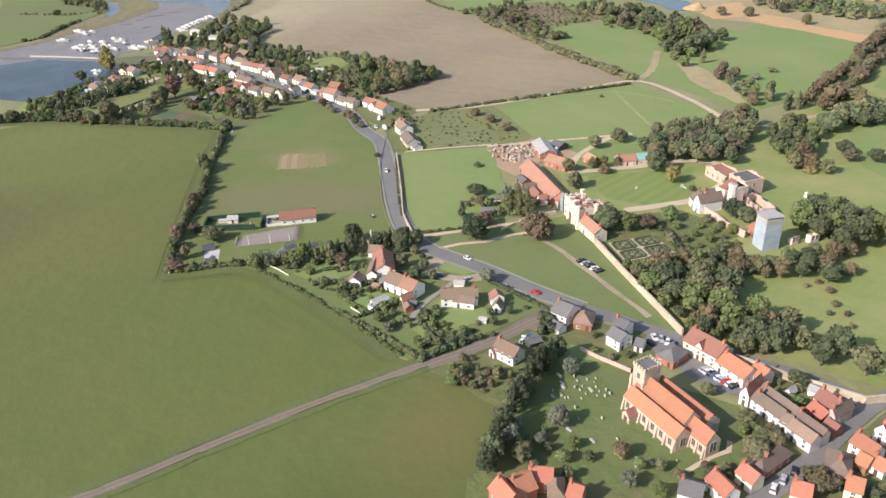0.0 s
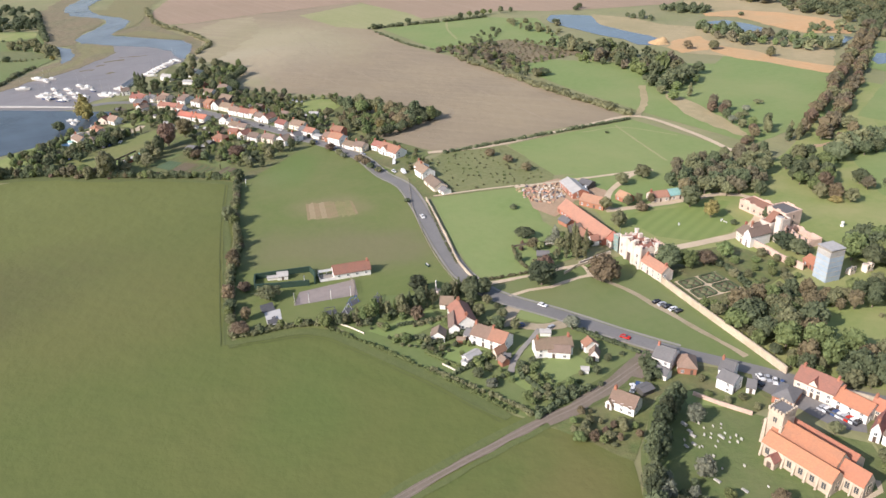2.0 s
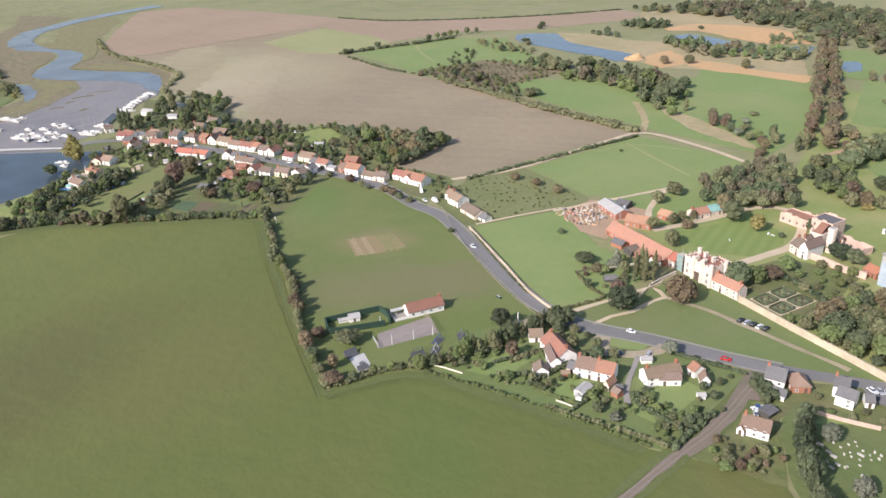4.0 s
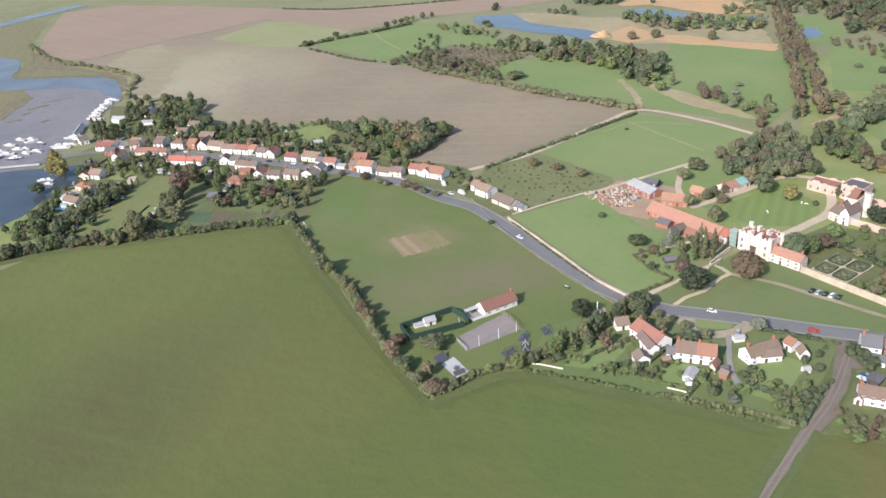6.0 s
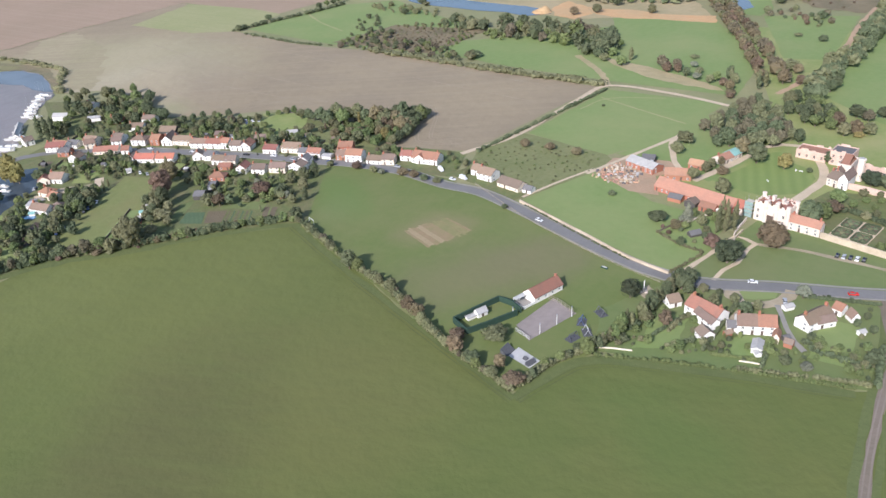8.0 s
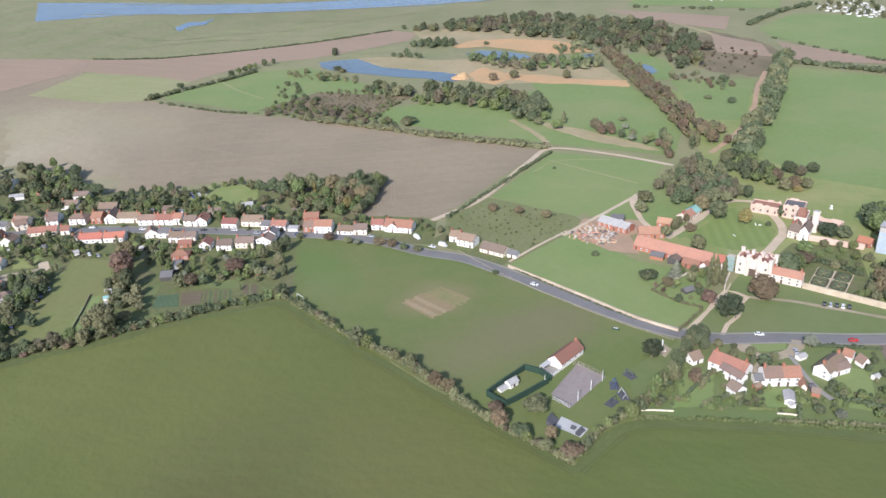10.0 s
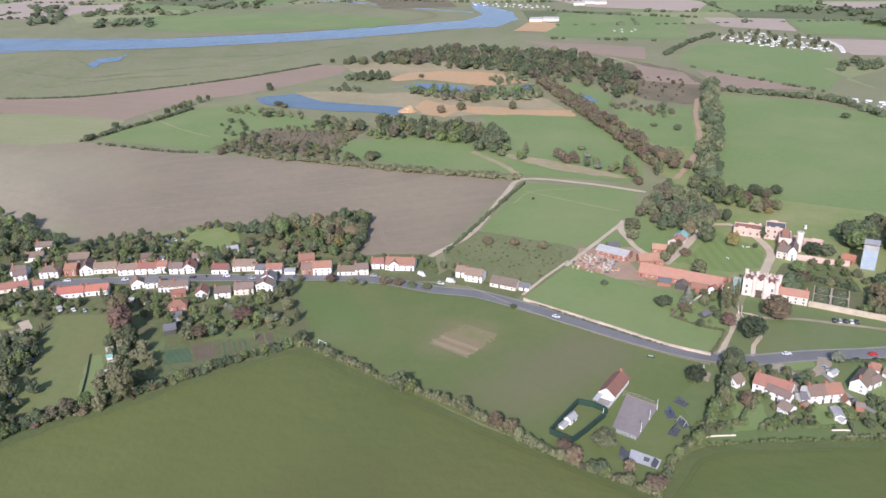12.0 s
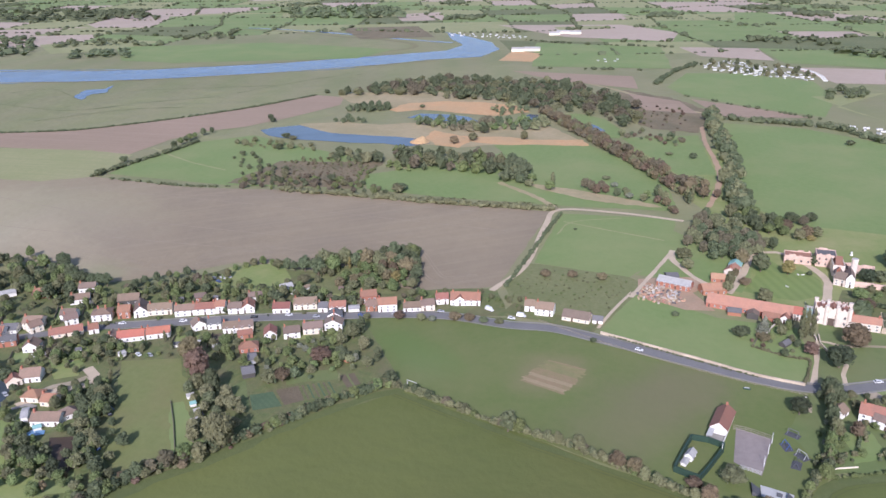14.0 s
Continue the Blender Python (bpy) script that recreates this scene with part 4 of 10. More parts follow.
LEAF_WORD = {"yew": "very dark green", "green": "green leafy", "dark": "dark green leafy", "olive": "olive-green leafy", "autumn": "brown autumn-tinted", "russet": "dull russet-leaved", "copper": "copper-leaved", "yellow": "yellow autumn-leaved", "grey": "grey-green leafy"}
M_BARK = surface("bark", (0.14, 0.11, 0.08), (0.19, 0.155, 0.115), 3.0, 0.5, bump=0.6)


def ico(level):
    bm = bmesh.new()
    bmesh.ops.create_icosphere(bm, subdivisions=level, radius=1)
    v = np.array([x.co[:] for x in bm.verts])
    f = np.array([[x.index for x in q.verts] for q in bm.faces])
    bm.free()
    return v, f


ICO1 = ico(1)


def lumpy(v, seed, amount):
    """A factor for each vertex, from a few random waves."""
    r = np.random.RandomState(seed)
    out = np.ones(len(v))
    for k in range(5):
        d = r.normal(0, 1, 3)
        out += amount * 0.5 * np.sin(v @ d * r.uniform(1.5, 4.5) + r.uniform(0, 6.28))
    return out


def blob_mesh(blobs, seed, tufts=0, tuft_size=0.1, amount=0.22):
    """Vertices and faces of rounded clumps (x, y, z, rx, ry, rz), each thickly set with small leaf sprays that face mostly outwards."""
    r = np.random.RandomState(seed)
    bv, bf = ICO1
    V, F, n = [], [], 0
    share = tufts * len(blobs) / sum(b[3] * b[4] + b[3] * b[5] for b in blobs)
    for i, (x, y, z, rx, ry, rz) in enumerate(blobs):
        size = np.array([rx, ry, rz])
        v = bv * lumpy(bv, seed * 31 + i, amount)[:, None] * size * (0.86 if tufts else 1.0) + np.array([x, y, z])
        V.append(v)
        F.append(bf + n)
        n += len(v)
        if tufts:
            tufts = max(4, round(share * (size[0] * size[1] + size[0] * size[2])))
            d = r.normal(0, 1, (tufts, 3))
            d[:, 2] = np.where(d[:, 2] < -0.5, -d[:, 2], d[:, 2])
            d /= np.linalg.norm(d, axis=1)[:, None]
            c = np.array([x, y, z]) + d * size * r.uniform(0.84, 1.12, (tufts, 1))
            s = tuft_size * r.uniform(0.55, 1.45, (tufts, 1))
            out = d + r.normal(0, 0.42, (tufts, 3))
            out /= np.linalg.norm(out, axis=1)[:, None]
            a = np.cross(out, r.normal(0, 1, (tufts, 3)))
            a /= np.linalg.norm(a, axis=1)[:, None] + 1e-6
            b = np.cross(out, a)
            q = np.stack([c + a * s, c + b * s * 0.8, c - a * s * 0.9, c - b * s * 0.7], 1).reshape(-1, 3)
            V.append(q)
            F.append((np.array([[0, 1, 2], [0, 2, 3]])[None] + 4 * np.arange(tufts)[:, None, None]).reshape(-1, 3) + n)
            n += len(q)
    return np.concatenate(V), np.concatenate(F)


def mesh_from(name, v, f, mat):
    me = bpy.data.meshes.new(name)
    me.vertices.add(len(v))
    me.vertices.foreach_set("co", np.asarray(v, dtype=np.float32).ravel())
    me.loops.add(f.size)
    me.loops.foreach_set("vertex_index", np.asarray(f, dtype=np.int32).ravel())
    me.polygons.add(len(f))
    me.polygons.foreach_set("loop_start", np.arange(0, f.size, 3, dtype=np.int32))
    me.polygons.foreach_set("loop_total", np.full(len(f), 3, dtype=np.int32))
    me.polygons.foreach_set("use_smooth", np.zeros(len(f), dtype=bool))
    me.update(calc_edges=True)
    me.validate()
    me.materials.append(mat)
    return me


def crown_blobs(shape, seed):
    """Small clumps of a crown of height 1 and radius 0.5, standing on z = 0.15 or so, round a few large ones inside."""
    r = random.Random(seed)
    out = []

    def shell(n, cz, rx, rz, lo, small):
        for k in range(n):
            u = lo + (1 - lo) * (k + 0.5) / n
            a, c = k * 2.399 + r.uniform(-0.4, 0.4), math.sqrt(max(0, 1 - u * u))
            d = r.uniform(0.78, 1.08)
            q = r.uniform(*small)
            out.append((math.cos(a) * c * rx * d, math.sin(a) * c * rx * d, cz + u * rz * d, q, q * r.uniform(0.8, 1.2), q * r.uniform(0.65, 0.95)))
    if shape == "round":
        out.append((0, 0, 0.47, 0.40, 0.40, 0.41))
        shell(14, 0.48, 0.32, 0.36, -0.6, (0.13, 0.20))
    elif shape == "tall":
        for k in range(12):
            z = 0.12 + 0.80 * k / 11
            w = 0.38 * math.sin(math.pi * (0.18 + 0.78 * k / 11)) ** 0.7
            a = r.uniform(0, 6.28)
            out.append((math.cos(a) * w * 0.35, math.sin(a) * w * 0.35, z, w * 0.72 + 0.04, w * 0.72 + 0.04, 0.09))
    elif shape == "conical":
        for k in range(12):
            z = 0.08 + 0.86 * k / 11
            w = 0.46 * (1.03 - k / 11)
            a = r.uniform(0, 6.28)
            out.append((math.cos(a) * w * 0.25, math.sin(a) * w * 0.25, z, w * 0.8 + 0.04, w * 0.8 + 0.04, 0.09))
    elif shape == "spreading":
        out.append((0.04, 0, 0.46, 0.40, 0.37, 0.32))
        out.append((-0.10, 0.08, 0.52, 0.30, 0.32, 0.30))
        for k in range(13):
            a, d = k * 2.399 + r.uniform(-0.4, 0.4), math.sqrt((k + 0.5) / 13) * 0.38
            q = r.uniform(0.13, 0.20)
            out.append((math.cos(a) * d, math.sin(a) * d, 0.74 - d * 0.75 + r.uniform(-0.08, 0.08), q, q, q * 0.85))
    else:  # bush
        out.append((0, 0, 0.32, 0.38, 0.38, 0.38))
        shell(8, 0.34, 0.28, 0.36, -0.3, (0.15, 0.24))
    return out


CROWNS, TRUNKS = {}, {}


def crown_mesh(shape, leaf, k):
    if (shape, leaf, k) not in CROWNS:
        v, f = blob_mesh(crown_blobs(shape, 100 + k), 7 + k, 56, 0.036, amount=0.22)
        CROWNS[shape, leaf, k] = mesh_from("crown", v, f, LEAF[leaf])
    return CROWNS[shape, leaf, k]


def trunk_mesh(k):
    if k not in TRUNKS:
        r = random.Random(k)
        v, f = [], []

        def limb(a, b, ra, rb):
            a, b = Vector(a), Vector(b)
            d = (b - a).normalized()
            u = d.orthogonal().normalized()
            w = d.cross(u)
            o = len(v)
            for c, rad in ((a, ra), (a.lerp(b, 0.5), (ra + rb) / 2), (b, rb)):
                for i in range(6):
                    v.append(c + (u * math.cos(i * 1.047) + w * math.sin(i * 1.047)) * rad)
            for j in range(2):
                for i in range(6):
                    f.append((o + j * 6 + i, o + j * 6 + (i + 1) % 6, o + j * 6 + 6 + (i + 1) % 6, o + j * 6 + 6 + i))
        limb((0, 0, -0.02), (0.01, 0, 0.45), 0.04, 0.025)
        for i in range(4):
            a = i * 1.57 + r.uniform(-0.4, 0.4)
            limb((0, 0, 0.22 + 0.05 * i), (math.cos(a) * 0.28, math.sin(a) * 0.28, 0.6 + 0.04 * i), 0.018, 0.006)
        me = bpy.data.meshes.new("trunk")
        me.from_pydata([tuple(x) for x in v], [], f)
        me.materials.append(M_BARK)
        TRUNKS[k] = me
    return TRUNKS[k]


PLANTS = random.Random(11)


def tree(at, h, w, leaf="green", shape="round", where="", group=""):
    """One tree of that height and width: a trunk with limbs, and a crown."""
    k = PLANTS.randrange(4)
    low = shape == "bush"
    top = new("bush" if low else "tree")
    top.empty_display_size = 0.5
    top.matrix_world = Matrix.Translation((at[0], at[1], 0)) @ pose(0, 0, 0, 0, 0, PLANTS.uniform(0, 360)) @ Matrix.Diagonal((w, w * PLANTS.uniform(0.9, 1.1), h, 1))
    if not low:
        o = new("trunk", trunk_mesh(k))
        o.parent = top
    o = new("crown", crown_mesh(shape, leaf, k))
    o.parent = top
    kind = {"bush": "bush", "tall": "tall slender tree", "conical": "pointed tree", "spreading": "broad spreading tree"}.get(shape, "round-crowned tree")
    return tagged(top, (LEAF_WORD[leaf] + " " + kind + " " + (where or "on open grass")), "bush" if low else "tree", group)


def inside(p, poly):
    c = False
    for i in range(len(poly)):
        (x1, y1), (x2, y2) = poly[i - 1], poly[i]
        if (y1 > p[1]) != (y2 > p[1]) and p[0] < (x2 - x1) * (p[1] - y1) / (y2 - y1) + x1:
            c = not c
    return c


def scatter(poly, gap, seed, most=400):
    r = random.Random(seed)
    xs, ys = [q[0] for q in poly], [q[1] for q in poly]
    out = []
    for _ in range(most * 12):
        p = (r.uniform(min(xs), max(xs)), r.uniform(min(ys), max(ys)))
        if inside(p, poly) and all((p[0] - q[0]) ** 2 + (p[1] - q[1]) ** 2 > gap * gap for q in out):
            out.append(p)
            if len(out) >= most:
                break
    return out


SOLID = []      # footprints that planting keeps clear of: (x, y, radius)


def free(p, room=0.0):
    return all((p[0] - x) ** 2 + (p[1] - y) ** 2 > (r + room) ** 2 for x, y, r in SOLID)


RAW = {}


def joined_trees(items, label):
    """Trees too many to keep apart: (x, y, height, width, leaf, shape), trunks and crowns in one object."""
    leaves = sorted({i[4] for i in items})
    V, F, I, n = [], [], [], 0
    for x, y, h, w, leaf, shape in items:
        k = PLANTS.randrange(4)
        if (shape, k) not in RAW:
            RAW[shape, k] = blob_mesh(crown_blobs(shape, 100 + k), 7 + k, 27, 0.048, amount=0.22)
        v, f = RAW[shape, k]
        c, s = math.cos(PLANTS.uniform(0, 6.28)), 0.0
        s = math.sqrt(1 - c * c)
        q = np.stack([x + (v[:, 0] * c - v[:, 1] * s) * w, y + (v[:, 0] * s + v[:, 1] * c) * w, v[:, 2] * h], 1)
        V.append(q)
        F.append(f + n)
        I.append(np.full(len(f), leaves.index(leaf)))
        n += len(q)
        if shape != "bush":
            tv, tf = [], []
            for ring, rad in ((0.0, 0.035), (0.45, 0.022)):
                tv += [(x + math.cos(i * 1.257) * rad * h, y + math.sin(i * 1.257) * rad * h, ring * h - 0.1) for i in range(5)]
            for i in range(5):
                j = (i + 1) % 5
                tf += [(i, j, 5 + j), (i, 5 + j, 5 + i)]
            V.append(np.array(tv))
            F.append(np.array(tf) + n)
            I.append(np.full(len(tf), len(leaves)))
            n += len(tv)
    me = mesh_from("trees", np.concatenate(V), np.concatenate(F), LEAF[leaves[0]])
    for leaf in leaves[1:]:
        me.materials.append(LEAF[leaf])
    me.materials.append(M_BARK)
    idx = np.concatenate(I).astype(np.int32)
    if len(idx) == len(me.polygons):
        me.polygons.foreach_set("material_index", idx)
    return tagged(new("trees", me), label, "trees", kind="stuff")


def grove(poly, gap, heights, leaves, where, seed, most=60, shapes=("round", "round", "spreading"), wide=0.85, group="trees", joined=""):
    """Single trees scattered over an area, all of them things of their own, or with a label for all, joined."""
    r = random.Random(seed * 7 + 1)
    items = []
    for p in scatter(poly, gap, seed, most):
        h = r.uniform(*heights)
        s = r.choice(shapes)
        w = h * wide * r.uniform(0.8, 1.2) * (0.5 if s == "tall" else 1.0) * (1.25 if s == "bush" else 1.0)
        if free(p, min(w, 5) * 0.3):
            if joined:
                items.append((*p, h, w, r.choice(leaves), s))
            else:
                tree(p, h, w, r.choice(leaves), s, where, group)
    if items:
        joined_trees(items, joined)


def row_of_trees(pts, gap, heights, leaves, where, seed, shapes=("round", "spreading"), wide=0.85, jitter=1.0, group="trees in a row"):
    r = random.Random(seed)
    for p in smooth_line(pts, gap):
        q = (p.x + r.uniform(-jitter, jitter), p.y + r.uniform(-jitter, jitter))
        h = r.uniform(*heights)
        s = r.choice(shapes)
        tree(q, h, h * wide * r.uniform(0.8, 1.2) * (0.5 if s == "tall" else 1.0) * (1.25 if s == "bush" else 1.0), r.choice(leaves), s, where, group)


def hedge(pts, width, height, leaf, label, seed=1, gap=None, gaps=0.0, name="hedge", ragged=0.35):
    """A hedge: one run of overlapping leafy clumps along a line."""
    r = random.Random(seed)
    blobs = []
    for p in smooth_line(pts, gap or width * 0.55):
        if r.random() < gaps:
            continue
        s = 1 + r.uniform(-ragged, ragged)
        blobs.append((p.x + r.uniform(-0.2, 0.2) * width, p.y + r.uniform(-0.2, 0.2) * width, height * s * 0.42, width * 0.55 * s, width * 0.55 * s, height * 0.58 * s))
    far = len(blobs) > 260
    v, f = blob_mesh(blobs, seed, 18 if far else 34, min(0.8, 0.16 * height + 0.10), amount=0.32)
    return tagged(new(name, mesh_from(name, v, f, LEAF[leaf])), label, "hedge")


def canopy(spots, heights, leaf, label, seed, wide, fine):
    """A wood in one mesh: a ragged canopy of small clumps, tree by tree."""
    r = random.Random(seed)
    blobs = []
    for x, y in spots:
        h = r.uniform(*heights) * r.choice((0.75, 0.9, 1.0, 1.1, 1.2))
        w = h * wide * 0.56 * r.uniform(0.85, 1.15)
        blobs.append((x, y, h * 0.40, w * 0.86, w * 0.86, h * 0.46))
        for k in range(fine):
            a, d, q = k * 2.399 + r.uniform(-0.6, 0.6), w * math.sqrt((k + 0.6) / fine) * 0.78, r.uniform(0.26, 0.42) * w
            blobs.append((x + math.cos(a) * d, y + math.sin(a) * d, h * (0.84 - 0.5 * (d / w) ** 1.4) * r.uniform(0.85, 1.12), q, q * r.uniform(0.7, 1.2), min(q, h * 0.2)))
    leaves = leaf if isinstance(leaf, tuple) else (leaf,)
    V, F, I, n = [], [], [], 0
    for k, kind in enumerate(leaves):
        own = [b for q in range(k, len(spots), len(leaves)) for b in blobs[q * (fine + 1):(q + 1) * (fine + 1)]]
        if own:
            v, f = blob_mesh(own, seed + k, 15 if fine > 4 else 4, max(heights) * 0.055, amount=0.42)
            V.append(v), F.append(f + n), I.append(np.full(len(f), k))
            n += len(v)
    me = mesh_from("wood", np.concatenate(V), np.concatenate(F), LEAF[leaves[0]])
    for kind in leaves[1:]:
        me.materials.append(LEAF[kind])
    me.polygons.foreach_set("material_index", np.concatenate(I).astype(np.int32))
    return tagged(new("wood", me), label, "woodland", kind="stuff")


def wood(poly, gap, heights, leaf, label, seed, most=400, wide=1.1, fine=8):
    return canopy(scatter(poly, gap, seed, most), heights, leaf, label, seed, wide, fine)


def belt(pts, width, gap, heights, leaf, label, seed, wide=1.0, fine=8):
    """A long narrow wood along a line."""
    r = random.Random(seed)
    line = smooth_line(pts, gap)
    spots = []
    for p, n in zip(line, sides(line)):
        for k in range(max(1, round(width / gap))):
            q = p + n * r.uniform(-width / 2, width / 2) + Vector((r.uniform(-2, 2), r.uniform(-2, 2), 0))
            spots.append((q.x, q.y))
    return canopy(spots, heights, leaf, label, seed, wide, fine)


# ---- buildings ----
def render_paint(name, a, b, dirt):
    return surface(name, a, b, 1.5, 0.25, rough=0.85, bump=0.1, third=dirt, per_object=0.06, patch=0.35)


def tiled(name, a, b, moss):
    return surface(name, a, b, 1.6, 0.3, rough=0.8, bump=0.35, third=moss, per_object=0.16, patch=0.5, stripes=None)


WALL = {
    "rubble": surface("flint_rubble", (0.60, 0.50, 0.39), (0.49, 0.40, 0.31), 0.9, 0.2, bump=0.5, third=(0.40, 0.32, 0.245), patch=0.7),
    "oldwall": surface("old_cream_wall", (0.60, 0.50, 0.37), (0.50, 0.41, 0.30), 0.9, 0.12, bump=0.4, third=(0.36, 0.29, 0.21), patch=0.8),
    "white": render_paint("white_render", (0.84, 0.81, 0.76), (0.78, 0.75, 0.70), (0.62, 0.58, 0.52)),
    "cream": render_paint("cream_render", (0.80, 0.70, 0.56), (0.72, 0.63, 0.50), (0.58, 0.50, 0.40)),
    "brick": surface("red_brick", (0.42, 0.17, 0.10), (0.36, 0.15, 0.09), 3.0, 0.3, bump=0.2, third=(0.30, 0.15, 0.10), per_object=0.1),
    "stone": surface("pale_stone", (0.78, 0.68, 0.58), (0.66, 0.56, 0.47), 1.2, 0.25, bump=0.4, third=(0.52, 0.42, 0.34), per_object=0.05),
    "pinkstone": surface("pinkish_brick_and_stone", (0.70, 0.50, 0.40), (0.58, 0.41, 0.33), 1.2, 0.25, bump=0.4, third=(0.42, 0.30, 0.24)),
    "dark": surface("tarred_boards", (0.07, 0.065, 0.06), (0.10, 0.09, 0.08), 2.0, 0.3, bump=0.3),
}
ROOF = {
    "orange": tiled("orange_clay_tiles", (0.43, 0.175, 0.098), (0.36, 0.148, 0.088), (0.27, 0.140, 0.095)),
    "clay": tiled("faded_clay_tiles", (0.34, 0.170, 0.105), (0.28, 0.145, 0.092), (0.20, 0.130, 0.090)),
    "rose": tiled("sunbleached_rose_tiles", (0.455, 0.250, 0.155), (0.385, 0.208, 0.130), (0.30, 0.190, 0.130)),
    "red": tiled("red_clay_tiles", (0.30, 0.140, 0.095), (0.25, 0.120, 0.083), (0.20, 0.115, 0.085)),
    "brown": tiled("brown_tiles", (0.180, 0.130, 0.100), (0.215, 0.158, 0.122), (0.14, 0.110, 0.084)),
    "tan": tiled("weathered_tan_tiles", (0.26, 0.185, 0.128), (0.215, 0.150, 0.105), (0.17, 0.138, 0.092)),
    "slate": tiled("grey_slate", (0.130, 0.125, 0.125), (0.165, 0.158, 0.155), (0.115, 0.113, 0.105)),
    "sheet": surface("pale_roof_sheet", (0.45, 0.43, 0.405), (0.37, 0.355, 0.335), 0.8, 0.2, rough=0.6, bump=0.1),
    "teal": surface("faded_teal_sheeting", (0.27, 0.47, 0.43), (0.22, 0.40, 0.37), 0.8, 0.2, rough=0.6, bump=0.2),
}
M_FRAME = surface("white_frame_paint", (0.78, 0.77, 0.74), (0.70, 0.69, 0.66), 3.0, 0.5, bump=0.0)
M_DOOR = surface("painted_door", (0.10, 0.07, 0.05), (0.13, 0.09, 0.07), 3.0, 0.5, bump=0.1)
# Dark glass whose base colour is greyed up for the sky it reflects
M_GLASS = surface("dark_window_glass", (0.075, 0.080, 0.085), (0.11, 0.115, 0.12), 1.0, 0.3, rough=0.08, bump=0.0)
M_POT = surface("chimney_pot_clay", (0.45, 0.22, 0.13), (0.38, 0.18, 0.11), 3.0, 0.5)


class Mesh:
    """A small builder of boxes, prisms and slabs."""

    def __init__(self):
        self.v, self.f = [], []

    def poly(self, pts):
        o = len(self.v)
        self.v += [tuple(p) for p in pts]
        self.f.append(tuple(range(o, o + len(pts))))

    def hull(self, bottom, top):
        """A closed solid between two rings with the same number of points (bottom seen from above goes anticlockwise)."""
        o, n = len(self.v), len(bottom)
        self.v += [tuple(p) for p in bottom] + [tuple(p) for p in top]
        self.f.append(tuple(range(o + n - 1, o - 1, -1)))
        self.f.append(tuple(range(o + n, o + 2 * n)))
        for i in range(n):
            j = (i + 1) % n
            self.f.append((o + i, o + j, o + n + j, o + n + i))
        return self

    def box(self, x0, x1, y0, y1, z0, z1, inset=0.0):
        b = [(x0, y0, z0), (x1, y0, z0), (x1, y1, z0), (x0, y1, z0)]
        t = [(x0 + inset, y0 + inset, z1), (x1 - inset, y0 + inset, z1), (x1 - inset, y1 - inset, z1), (x0 + inset, y1 - inset, z1)]
        self.hull(b, t)
        return self

    def ring(self, x, y, r0, r1, z0, z1, n=8):
        a = [(math.cos(6.2832 * i / n), math.sin(6.2832 * i / n)) for i in range(n)]
        self.hull([(x + r0 * c, y + r0 * s, z0) for c, s in a], [(x + r1 * c, y + r1 * s, z1) for c, s in a])
        return self

    def slab(self, a, b, c, d, t):
        """A sheet with corners a b c d (anticlockwise from above) and thickness t below them."""
        low = [(p[0], p[1], p[2] - t) for p in (a, b, c, d)]
        self.hull(low, [a, b, c, d])
        return self

    def mesh(self, name, mat):
        me = bpy.data.meshes.new(name)
        me.from_pydata(self.v, [], self.f)
        me.materials.append(mat)
        return me

    def put(self, name, mat, parent, label=""):
        o = new(name, self.mesh(name, mat))
        o.parent = parent
        return tagged(o, label)


PANE = {}


def window(parent, x, y, z, w, h, face, style=M_FRAME):
    """A framed window set on a wall. face: degrees about z of the wall's outward side (0: towards -y)."""
    key = (round(w, 2), round(h, 2), style.name)
    if key not in PANE:
        fr = Mesh()
        for x0, x1, z0, z1 in ((-w / 2 - 0.1, w / 2 + 0.1, -0.14, 0), (-w / 2 - 0.1, w / 2 + 0.1, h, h + 0.1), (-w / 2 - 0.1, -w / 2, 0, h), (w / 2, w / 2 + 0.1, 0, h), (-0.04, 0.04, 0, h)):
            fr.box(x0, x1, -0.09, 0.02, z0, z1)
        PANE[key] = fr.mesh("window", style), Mesh().box(-w / 2, w / 2, -0.045, 0.02, 0, h).mesh("pane", M_GLASS)
    o = new("window", PANE[key][0])
    o.parent = parent
    o.matrix_local = pose(x, y, z, 0, 0, face)
    p = new("pane", PANE[key][1])
    p.parent = o


def place(top, a, b, depth):
    """Stand a thing, built with its front along x from -w/2 to w/2 and its depth along +y from -d/2, on the front line a-b. Returns the front's length."""
    a, b = Vector(a), Vector(b)
    w = (b - a).length
    ang = math.atan2(b.y - a.y, b.x - a.x)
    c = (a + b) / 2 + Vector((-math.sin(ang), math.cos(ang))) * depth / 2
    top.matrix_world = pose(c.x, c.y, 0, 0, 0, math.degrees(ang))
    SOLID.append((c.x, c.y, max(min(w, depth), 0.4 * math.hypot(w, depth)) * 0.55))
    return w


